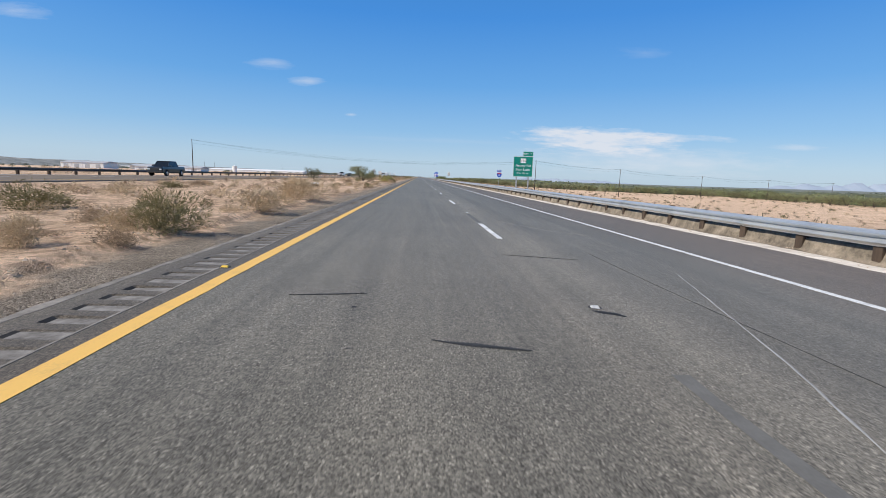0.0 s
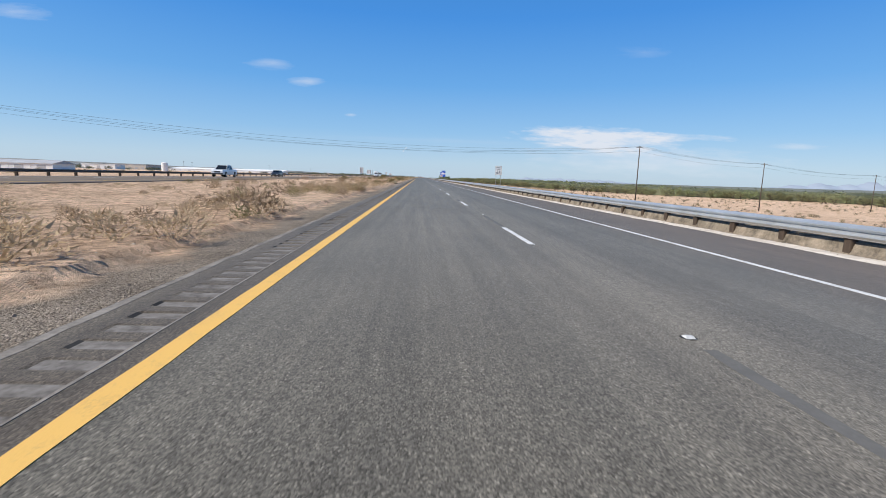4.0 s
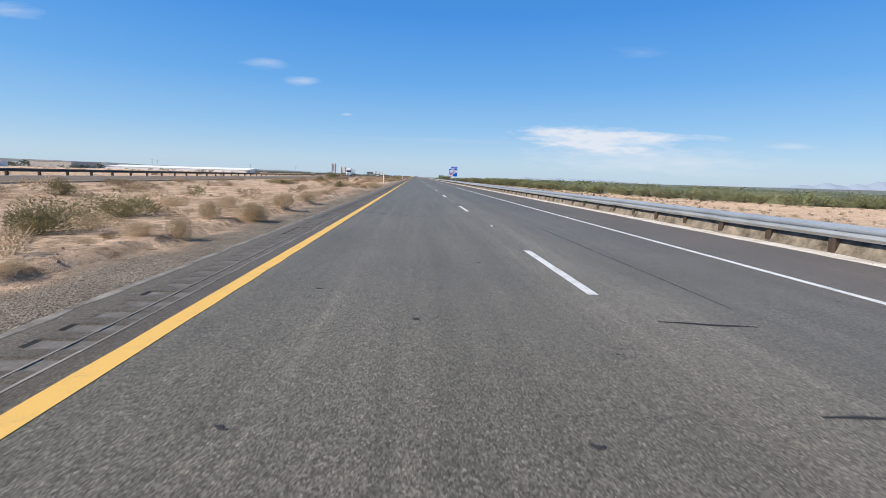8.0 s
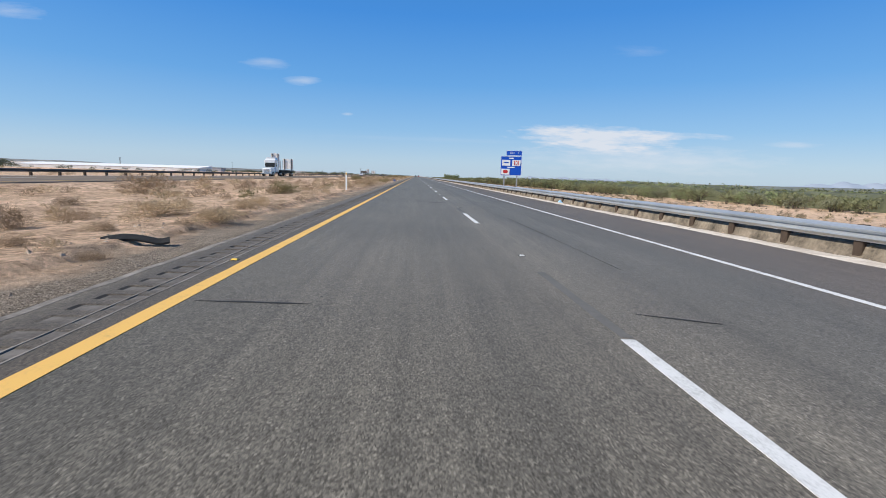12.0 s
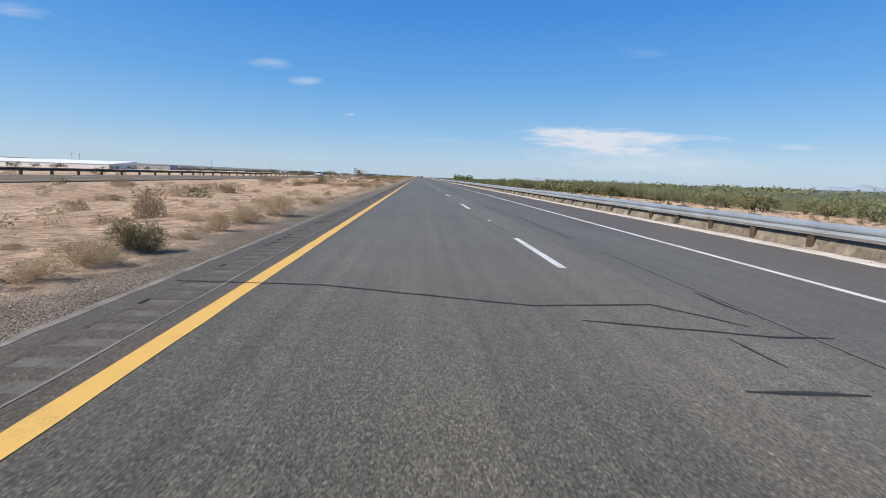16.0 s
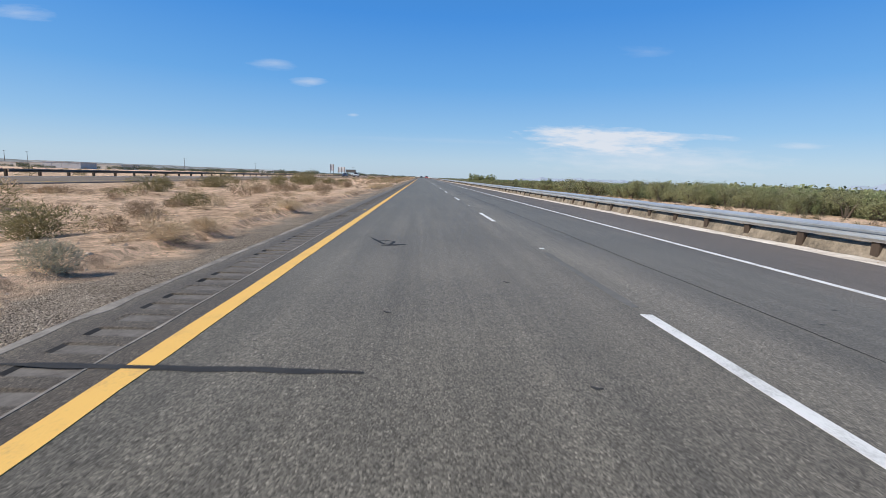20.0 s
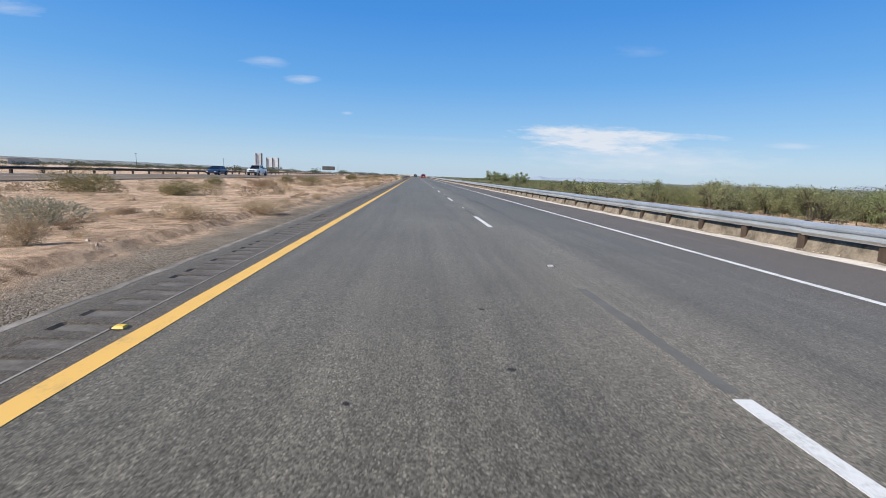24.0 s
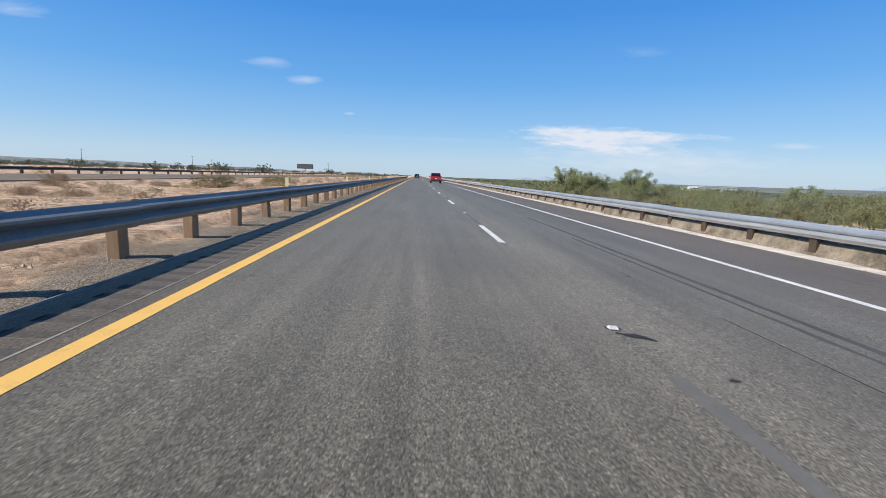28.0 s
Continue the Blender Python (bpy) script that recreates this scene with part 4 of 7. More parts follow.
def make_guide_sign():
    s = empty("guide_sign", pose(22.0, 82.4, 0), label="green exit guide sign with white lettering on two steel posts", category="road sign")
    bordered(3.80, 3.90, SIGN_GREEN, s, 0, 3.62, 0.06, r=0.22)
    bordered(2.0, 0.92, SIGN_GREEN, s, 0.90, 6.05, 0.04, name="exit_tab", r=0.10)
    letters("EXIT", 0.36, SIGN_WHITE, s, pose(0.52, -0.03, 6.05), width=0.86)
    letters("7", 0.56, SIGN_WHITE, s, pose(1.48, -0.03, 6.07))
    panel("route_shield", 1.05, 0.86, SIGN_WHITE, s, 0.0, 4.74, -0.024, 0.10)
    letters("195", 0.60, INK, s, pose(0.0, -0.05, 4.74), width=0.84)
    letters("Araby Rd", 0.62, SIGN_WHITE, s, pose(0.02, -0.03, 3.80), width=3.00)
    letters("San Luis", 0.62, SIGN_WHITE, s, pose(-0.05, -0.03, 3.06), width=2.72)
    letters("1¼", 0.50, SIGN_WHITE, s, pose(-0.78, -0.03, 2.36), width=0.68)
    letters("MILES", 0.40, SIGN_WHITE, s, pose(0.46, -0.03, 2.34), width=1.18)
    for x in (-1.15, 1.15):
        sign_post(s, x, -0.95, 5.5, STEEL, 0.11)
    for z in (2.4, 3.6, 4.9):
        part("stringer", boxed(-1.8, 1.8, 0.01, 0.06, z - 0.04, z + 0.04), STEEL, s)


def make_speed_sign():
    s = empty("speed_limit_sign", pose(14.6, 191.7, 0), label="white speed limit sign with black lettering on two posts", category="road sign")
    panel("panel", 1.08, 1.42, SIGN_WHITE, s, 0, 2.50, 0, 0.06)
    edge = bmesh.new()
    a, b = rounded(1.03, 1.37, 0.05), rounded(0.99, 1.33, 0.04)
    va = [edge.verts.new((i, -0.024, k + 2.5)) for i, k in a]
    vb = [edge.verts.new((i, -0.024, k + 2.5)) for i, k in b]
    for i in range(len(va)):
        j = (i + 1) % len(va)
        edge.faces.new((va[i], va[j], vb[j], vb[i]))
    part("border", edge, INK, s)
    letters("SPEED", 0.30, INK, s, pose(0, -0.03, 2.96), width=0.80)
    letters("LIMIT", 0.30, INK, s, pose(0, -0.03, 2.60), width=0.66)
    letters("65", 0.62, INK, s, pose(0, -0.03, 2.12), width=0.70)
    for x in (-0.38, 0.38):
        sign_post(s, x, -0.75, 3.1, STEEL, 0.035, 0.03)


def make_shield_sign():
    s = empty("route_sign", pose(14.4, 64.3, 0), label="small blue and red interstate shield sign on a post", category="road sign")
    out = [(0.0, -0.36), (0.16, -0.29), (0.30, -0.16), (0.36, 0.02), (0.34, 0.18), (0.27, 0.33), (0.14, 0.29), (0.0, 0.33), (-0.14, 0.29), (-0.27, 0.33), (-0.34, 0.18),
           (-0.36, 0.02), (-0.30, -0.16), (-0.16, -0.29)]
    for nm, k, y, mat in (("panel", 1.12, 0, SIGN_WHITE), ("blue_field", 1.02, -0.022, SIGN_BLUE)):
        part(nm, extruded([(x * k, z * k + 1.75) for x, z in out], y - 0.02, y), mat, s)
    bm = extruded([(-0.32, 1.93), (0.32, 1.93), (0.26, 2.07), (0.13, 2.035), (0.0, 2.065), (-0.13, 2.035), (-0.26, 2.07)], -0.048, -0.043)
    part("red_band", bm, SIGN_RED, s)
    letters("8", 0.44, SIGN_WHITE, s, pose(0, -0.05, 1.71))
    panel("direction_plate", 0.62, 0.30, SIGN_BLUE, s, 0, 2.38, 0, 0.03)
    part("word_bar", boxed(-0.22, 0.22, -0.026, -0.021, 2.34, 2.42), SIGN_WHITE, s)
    sign_post(s, 0, -0.7, 2.4, STEEL, 0.03, 0.02)


def make_service_sign():
    s = empty("service_sign", pose(18.25, 447.0, 0), label="blue motorist service sign with three white logo panels", category="road sign")
    bordered(3.62, 3.28, SIGN_BLUE, s, 0, 3.20, 0.05, r=0.15)
    bordered(2.72, 0.84, SIGN_BLUE, s, 0.45, 5.35, 0.04, name="exit_tab", r=0.08)
    letters("EXIT", 0.34, SIGN_WHITE, s, pose(0.12, -0.03, 5.35), width=0.80)
    letters("7", 0.44, SIGN_WHITE, s, pose(1.15, -0.03, 5.35))
    part("word_bar", boxed(-0.42, 0.42, -0.026, -0.021, 4.40, 4.58), SIGN_WHITE, s)
    part("word_bar", boxed(-0.62, 0.62, -0.026, -0.021, 2.87, 3.05), SIGN_WHITE, s)
    for x, z in ((-0.88, 3.72), (0.88, 3.72), (-0.95, 2.22)):
        panel("logo_panel", 1.42, 0.98, SIGN_WHITE, s, x, z, -0.024, 0.04)
    part("logo_shape", boxed(-1.30, -0.46, -0.052, -0.046, 3.66, 3.84), SIGN_BLUE, s, "grey-blue logo shape")
    part("logo_shape", boxed(0.50, 1.26, -0.052, -0.046, 3.34, 4.10), SIGN_RED, s, "red logo square")
    bm = bmesh.new()
    box(bm, -0.09, 0.09, -0.058, -0.053, -0.36, 0.36, pose(0.88, 0, 3.72, 0, 40, 0))
    box(bm, -0.09, 0.09, -0.062, -0.057, -0.36, 0.36, pose(0.88, 0, 3.72, 0, -40, 0))
    part("logo_cross", bm, SIGN_WHITE, s)
    bm = bmesh.new()
    bmesh.ops.create_circle(bm, cap_ends=True, segments=20, radius=0.30, matrix=pose(-0.95, -0.05, 2.24, 90, 0, 0) @ Matrix.Diagonal((1.5, 1, 1, 1)))
    part("logo_oval", bm, SIGN_RED, s)
    for x in (-1.1, 1.1):
        sign_post(s, x, -1.2, 4.8, STEEL, 0.10)
    for z in (2.2, 4.1):
        part("stringer", boxed(-1.7, 1.7, 0.01, 0.06, z - 0.04, z + 0.04), STEEL, s)


make_guide_sign()
make_speed_sign()
make_shield_sign()
make_service_sign()


def board_back(x, y, z0, z1, w, turn, posts):
    """A sign for the other carriageway, seen from behind: bare aluminium planks on deep steel posts."""
    s = empty("sign_back", pose(x, y, 0, 0, 0, turn), label="pale bare aluminium back of a large sign for oncoming traffic", category="road sign", group="signs seen from behind")
    n = max(3, round((z1 - z0) / 0.30))
    h = (z1 - z0) / n
    for k in range(n):
        part("plank", boxed(-w / 2, w / 2, 0, 0.03, z0 + k * h + 0.006, z0 + (k + 1) * h - 0.006, 0.004), ALUMINIUM, s)
    for px in posts:
        bm = bmesh.new()
        for y0, y1, half in ((-0.30, -0.28, 0.085), (-0.28, -0.022, 0.012), (-0.022, -0.002, 0.085)):
            box(bm, px - half, px + half, y0, y1, -0.3, z1 - 0.05)
        part("post", bm, OLD_STEEL, s, "dark steel post")


board_back(-41.6, 533.0, 2.2, 5.7, 3.5, -4, (-1.15, 1.15))
board_back(-49.3, 545.0, 2.8, 7.8, 3.0, 6, (-1.0, 1.0))
board_back(-45.4, 907.0, 2.3, 5.4, 4.4, -3, (-1.9, 0.0, 1.9))
board_back(-52.4, 915.0, 3.0, 7.0, 2.6, 4, (-0.9, 0.9))


def delineator(x, y, h, mat=SIGN_WHITE):
    d = empty("delineator_post", pose(x, y, ground_z(x, y)), label="slim white delineator post at the shoulder", category="marker post", group="delineators")
    part("blade", boxed(-0.05, 0.05, -0.012, 0.012, -0.1, h, 0.004), mat, d)
    part("reflector", boxed(-0.035, 0.035, -0.018, -0.0125, h - 0.16, h - 0.04), BOARD_YELLOW, d)


delineator(-2.19, 299.9, 1.15)
delineator(-2.3, 396.0, 1.1)


# ---------------------------------------------------------------- power line
POLES = ((-91.0, 194.0, 13.6), (66.0, 252.0, 16.5), (126.0, 281.0, 17.4), (193.0, 305.0, 15.6), (258.0, 329.0, 15.0), (330.0, 354.0, 15.0))


def make_poles():
    along = Vector((157, 58, 0)).normalized()
    across = Vector((-along.y, along.x, 0))
    tops = []
    for x, y, h in POLES:
        z = ground_z(x, y)
        p = empty("utility_pole", pose(x, y, z), label="dark weathered wooden utility pole with a crossarm", category="utility pole", group="power line poles")
        bm = bmesh.new()
        rod(bm, (0, 0, -0.5), (0, 0, h), 0.19, 0.12, 9)
        part("pole", bm, POLE_WOOD, p, smooth=True)
        a = across * 1.25
        turn = math.degrees(math.atan2(across.y, across.x))
        part("crossarm", boxed(-1.25, 1.25, -0.06, 0.06, h - 0.55, h - 0.42, 0.01, pose(0, 0, 0, 0, 0, turn)), POLE_WOOD, p)
        for s in (-1.1, 0.45, 1.1):
            bm = bmesh.new()
            c = across * s
            rod(bm, (c.x, c.y, h - 0.42), (c.x, c.y, h - 0.24), 0.05, 0.035, 7)
            part("insulator", bm, ROOF_GREY, p)
        tops.append([Vector((x, y, z + h - 0.25)) + across * s for s in (-1.1, 0.45, 1.1)] + [Vector((x, y, z + h - 1.6))])
    for a, b in zip(tops, tops[1:]):
        span = (a[0] - b[0]).length
        for i, (p, q) in enumerate(zip(a, b)):
            bm = bmesh.new()
            ring = None
            n = 28
            sag = (0.0245, 0.028, 0.030, 0.023)[i] * span if span > 100 else 0.016 * span
            for k in range(n + 1):
                f = k / n
                v = p.lerp(q, f) - Vector((0, 0, sag * 4 * f * (1 - f)))
                now = [bm.verts.new(v + o) for o in (Vector((0, 0, 0.016)), along.cross(Vector((0, 0, 0.014))), Vector((0, 0, -0.016)), -along.cross(Vector((0, 0, 0.014))))]
                if ring is not None:
                    for w in range(4):
                        bm.faces.new((ring[w], ring[(w + 1) % 4], now[(w + 1) % 4], now[w]))
                ring = now
            tagged(part("power_line", bm, TRIM), "thin dark overhead power cable sagging across the road", "cable", "overhead cables")
    # clamp between two cables above the road
    p = tops[0][2].lerp(tops[1][2], 0.57) - Vector((0, 0, 167 * 0.030 * 4 * 0.57 * 0.43))
    bm = bmesh.new()
    rod(bm, p + Vector((-0.35, 0, -0.35)), p + Vector((0.35, 0, 0.35)), 0.035, 0.035, 6)
    box(bm, p.x - 0.45, p.x - 0.25, p.y - 0.08, p.y + 0.08, p.z - 0.5, p.z - 0.3)
    box(bm, p.x + 0.25, p.x + 0.45, p.y - 0.08, p.y + 0.08, p.z + 0.28, p.z + 0.48)
    tagged(part("cable_clamp", bm, SIGN_WHITE), "pale cable clamp hanging between overhead cables", "clamp")


make_poles()


# ---------------------------------------------------------------- plants
# front edge of the wood on the valley side
BELT_Y = (100, 266, 430, 450, 473, 517, 620, 670, 720, 760, 800, 850, 900, 940, 980, 1050, 1300)
BELT_X = (300, 258, 262, 222, 184, 160, 133, 117, 108, 98, 86, 72, 60, 50, 40, 36, 60)
# height of its tree tops
TOPS_Y = (100, 480, 600, 700, 780, 850, 890, 1000, 1100)
TOPS_Z = (-1.7, -1.4, -0.7, 0.5, 2.2, 2.3, 0.9, -0.2, -0.3)


def tree_scale(x, y, drop, rise):
    """Scale at which a tree of about 3.3 m reaches the general height of the tops, less drop or plus rise."""
    top = float(np.interp(y, TOPS_Y, TOPS_Z)) + RNG_TOPS.uniform(-drop, rise)
    return max((top - ground_z(x, y)) / 3.3, 0.55)


RNG_TOPS = random.Random(64)


def quad_cloud(name, centres, size, material, rng, aspect=1.5, upright=0.3, parent=None, out=None):
    """Many small leaf blades round the given centres; with out, they lie roughly square to those directions."""
    n = len(centres)
    c = np.array(centres, dtype=float)
    d = rng.normal(size=(n, 3))
    d[:, 2] += upright
    if out is not None:
        face = np.array(out, dtype=float) + 0.45 * rng.normal(size=(n, 3))
        d = np.cross(face, d)
    d /= np.linalg.norm(d, axis=1)[:, None] + 1e-9
    e = np.cross(d, rng.normal(size=(n, 3)) if out is None else face)
    e /= np.linalg.norm(e, axis=1)[:, None] + 1e-9
    s = size * rng.uniform(0.6, 1.4, size=(n, 1))
    a, b = d * s * 0.5 * aspect, e * s * 0.5
    v = np.stack((c - a, c + b * 0.9 - a * 0.1, c + a, c - b * 0.9 + a * 0.1), axis=1).reshape(-1, 3)
    f = np.arange(n * 4).reshape(-1, 4)
    return sheet(name, v.tolist(), f.tolist(), material, parent)


def shrub_mesh(seed, material, twigs, width, length=0.17, wild=0.7):
    """A dry shrub of unit radius and height: uneven lobes thick with short fine twigs, over a few stems."""
    rng = np.random.default_rng(seed)
    n = int(rng.integers(6, 10))
    az = np.arange(n) * 6.283 / n + rng.uniform(-0.4, 0.4, n)
    rad = rng.uniform(0.15, 0.62, n)
    size = rng.uniform(0.34, 0.56, n)
    mid = np.stack((np.cos(az) * rad, np.sin(az) * rad, rng.uniform(0.12, 0.5, n)), axis=1)
    mid[0] = (0, 0, 0.48)
    which = rng.integers(0, n, twigs)
    d = rng.normal(size=(twigs, 3))
    d[:, 2] += 0.25
    d /= np.linalg.norm(d, axis=1)[:, None]
    p = mid[which] + d * (size[which] * rng.uniform(0.25, 1.0, twigs) ** 0.45)[:, None]
    out = p * np.array((0.9, 0.9, 0.7)) + np.array((0, 0, 0.25))
    out /= np.linalg.norm(out, axis=1)[:, None] + 1e-9
    way = out + wild * rng.normal(size=(twigs, 3))
    way /= np.linalg.norm(way, axis=1)[:, None] + 1e-9
    tip = p + way * (length * rng.uniform(0.5, 1.5, twigs))[:, None]
    # stems from the root
    m = max(2, twigs // 70)
    sel = rng.integers(0, twigs, m)
    p = np.concatenate((p, rng.normal(size=(m, 3)) * np.array((0.07, 0.07, 0.0)) - np.array((0, 0, 0.04))))
    tip = np.concatenate((tip, p[sel]))
    p[:, 2] = np.maximum(p[:, 2], -0.04)
    tip[:, 2] = np.maximum(tip[:, 2], 0.0)
    side = np.cross(tip - p, rng.normal(size=p.shape))
    side *= (width * rng.uniform(0.6, 1.4, len(p)) / (np.linalg.norm(side, axis=1) + 1e-9))[:, None]
    v = np.stack((p - side, p + side, tip), axis=1).reshape(-1, 3)
    f = np.arange(len(v)).reshape(-1, 3)
    me = bpy.data.meshes.new("bush")
    me.from_pydata(v.tolist(), [], f.tolist())
    me.update()
    me.materials.append(material)
    return me


STRAW = ("straw-coloured", [shrub_mesh(i, TWIG_STRAW, 2600, 0.0105, 0.11) for i in (1, 2, 3)] + [shrub_mesh(9, TWIG_STRAW, 2000, 0.009, 0.20, 0.5)])
BROWN = ("grey-brown", [shrub_mesh(i, TWIG_BROWN, 2500, 0.0105, 0.11) for i in (4, 5)] + [shrub_mesh(10, TWIG_BROWN, 2000, 0.009, 0.20, 0.5)])
OLIVE = ("olive-green", [shrub_mesh(i, TWIG_OLIVE, 3000, 0.0105, 0.10) for i in (6, 7, 8)])
YELLOW_GREEN = ("yellow-green", [shrub_mesh(12, TWIG_FRESH, 4200, 0.0095, 0.11), shrub_mesh(13, TWIG_FRESH, 4200, 0.0095, 0.11)])
GREY = ("grey-green", [shrub_mesh(11, TWIG_GREY, 2600, 0.0105, 0.13)])
BUSH_SPOTS = []


def plant(kind, *rows):
    """Dry bushes of one kind, each given by x, y, radius and height."""
    tone, meshes = kind
    for x, y, r, h in rows:
        i = len(BUSH_SPOTS)
        BUSH_SPOTS.append((x, y, r))
        ob = new("dry_bush", meshes[i % len(meshes)])
        ob.matrix_basis = Matrix.Translation((x, y, ground_z(x, y) - 0.02)) @ pose(0, 0, 0, 0, 0, i * 137.5) @ Matrix.Diagonal((r * 1.42, r * 1.42, h * 1.28, 1))
        big = "small" if h < 0.22 else "large" if h > 0.55 else "low spreading" if h < r * 0.6 else "rounded"
        tagged(ob, f"{big} {tone} dry desert bush on the median sand", "bush", "desert bushes")


plant(STRAW, (-2.9, -3.3, 0.32, 0.36), (-3.0, -1.0, 0.44, 0.35), (-2.1, 3.1, 0.6, 0.53), (-2.5, 8.9, 0.78, 0.66), (-2.1, 28.0, 0.14, 0.27), (-2.9, 28.3, 0.14, 0.12), (-2.0, 29.7, 0.21, 0.17), (-2.0, 31.8, 0.2, 0.31), (-4.4, 35.6, 0.37, 0.3), (-2.3, 40.0, 0.39, 0.4), (-2.2, 57.8, 0.26, 0.17), (-2.1, 59.8, 0.29, 0.41), (-2.0, 61.8, 0.28, 0.32), (-2.1, 63.2, 0.38, 0.37), (-2.0, 68.5, 0.33, 0.28))
plant(BROWN, (-2.0, -2.8, 0.18, 0.2), (-4.3, 0.1, 0.3, 0.23), (-2.1, 27.2, 0.12, 0.1), (-4.8, 29.6, 0.17, 0.14), (-16.3, 31.9, 0.88, 0.4), (-2.0, 58.8, 0.12, 0.07), (-5.8, 65.4, 0.24, 0.18), (-10.5, 75.7, 0.48, 0.41))
plant(YELLOW_GREEN, (-3.1, 65.6, 0.62, 0.66), (-2.75, 66.9, 0.60, 0.84), (-3.5, 68.4, 0.72, 0.92), (-2.6, 68.4, 0.5, 0.68))
plant(OLIVE, (-2.2, -1.4, 0.5, 0.57), (-9.1, 4.9, 1.03, 0.7), (-14.7, 24.3, 0.89, 0.4), (-2.2, 29.3, 0.24, 0.37), (-4.4, 60.9, 0.49, 0.19), (-2.1, 66.5, 0.58, 0.49), (-3.3, 66.7, 0.44, 0.46))
plant(STRAW, (-4.2, 98.5, 0.5, 0.29), (-5.6, 99.2, 0.21, 0.3), (-6.6, 99.9, 0.37, 0.31), (-8.9, 100.4, 0.38, 0.32), (-16.3, 111.6, 0.61, 0.41), (-9.7, 117.1, 1.45, 0.61), (-9.4, 125.1, 1.13, 0.61))
plant(BROWN, (-3.5, 88.9, 0.39, 0.22), (-3.0, 89.9, 0.3, 0.21), (-11.4, 101.5, 0.59, 0.33), (-3.6, 105.8, 0.5, 0.22), (-12.6, 110.0, 1.42, 0.64))
plant(STRAW, (-2.1, 181.1, 0.27, 0.24), (-3.5, 182.3, 0.26, 0.26), (-3.3, 182.8, 0.35, 0.24), (-1.9, 182.8, 0.32, 0.33), (-1.9, 183.7, 0.24, 0.28), (-4.0, 185.7, 0.26, 0.23), (-1.9, 186.3, 0.38, 0.47), (-4.1, 189.9, 0.3, 0.25), (-2.8, 197.2, 0.57, 0.31), (-2.1, 212.6, 0.34, 0.19), (-2.0, 215.1, 0.25, 0.19), (-2.1, 216.0, 0.28, 0.26), (-2.0, 217.6, 0.28, 0.23), (-2.1, 226.8, 0.63, 0.35), (-2.1, 243.7, 0.2, 0.11), (-2.3, 246.3, 0.23, 0.22), (-1.9, 246.6, 0.16, 0.32), (-2.5, 249.2, 0.27, 0.31), (-1.8, 249.8, 0.35, 0.39), (-1.9, 249.9, 0.24, 0.33))
plant(STRAW, (-3.4, 252.7, 0.29, 0.33), (-2.0, 252.9, 0.37, 0.34), (-6.4, 255.7, 0.7, 0.3), (-2.1, 256.4, 0.37, 0.32), (-2.1, 277.1, 0.13, 0.11), (-2.1, 279.4, 0.36, 0.31))
plant(BROWN, (-3.6, 184.3, 0.22, 0.25), (-7.0, 187.4, 0.24, 0.2), (-6.7, 188.0, 0.25, 0.21), (-14.2, 196.9, 0.54, 0.2), (-12.2, 201.4, 0.53, 0.45), (-4.3, 214.5, 0.3, 0.26), (-3.6, 216.3, 0.24, 0.27), (-3.7, 217.4, 0.22, 0.18), (-4.1, 220.2, 0.55, 0.39), (-7.9, 224.7, 0.46, 0.37), (-15.2, 231.4, 0.51, 0.43), (-17.5, 237.2, 0.63, 0.43), (-2.6, 246.0, 0.11, 0.1), (-16.9, 271.2, 0.84, 0.46), (-2.1, 275.5, 0.17, 0.22), (-4.3, 279.2, 0.44, 0.25))
plant(OLIVE, (-2.9, 189.9, 0.66, 0.74), (-13.9, 211.4, 0.93, 0.42), (-9.8, 221.6, 0.45, 0.3), (-2.7, 222.5, 0.96, 1.0), (-18.3, 243.5, 1.32, 0.85), (-4.0, 246.6, 0.55, 0.49), (-4.5, 249.7, 0.67, 0.48), (-13.6, 260.8, 0.57, 0.64), (-4.4, 278.4, 0.28, 0.54))
plant(GREY, (-1.8, 181.4, 0.2, 0.39))
plant(STRAW, (-1.9, 280.9, 0.24, 0.31), (-2.0, 282.7, 0.28, 0.36), (-4.4, 283.9, 0.55, 0.23), (-1.8, 284.1, 0.43, 0.32), (-3.8, 286.0, 0.49, 0.27), (-3.8, 309.6, 0.22, 0.17), (-4.0, 311.2, 0.37, 0.19), (-3.7, 313.6, 0.47, 0.37), (-3.2, 314.3, 0.31, 0.25), (-5.7, 319.1, 1.04, 0.29), (-3.2, 332.2, 0.48, 0.51), (-2.0, 341.0, 0.19, 0.26), (-2.2, 342.0, 0.34, 0.44), (-2.1, 343.6, 0.16, 0.3), (-2.0, 346.6, 0.41, 0.38), (-1.9, 349.1, 0.33, 0.33), (-4.0, 355.2, 0.79, 0.51), (-2.0, 375.5, 0.42, 0.24), (-3.6, 376.5, 0.68, 0.32), (-2.7, 379.0, 0.36, 0.24))
plant(STRAW, (-4.6, 379.6, 0.3, 0.3))
plant(BROWN, (-4.8, 282.2, 0.42, 0.41), (-16.4, 315.2, 0.94, 0.53), (-2.5, 320.0, 0.28, 0.3), (-15.4, 323.9, 0.66, 0.25), (-16.3, 326.6, 0.75, 0.34), (-6.2, 329.8, 0.44, 0.33), (-2.4, 340.4, 0.18, 0.24), (-2.3, 340.7, 0.18, 0.21), (-14.6, 350.6, 0.77, 0.58), (-9.0, 357.7, 1.0, 0.56), (-12.7, 358.5, 0.52, 0.44), (-17.1, 358.6, 1.02, 0.87), (-15.6, 360.9, 0.71, 0.8), (-1.8, 371.4, 0.15, 0.1), (-3.0, 371.8, 0.19, 0.13), (-2.9, 373.5, 0.13, 0.14), (-4.8, 374.0, 0.26, 0.35), (-4.7, 375.5, 0.31, 0.18))
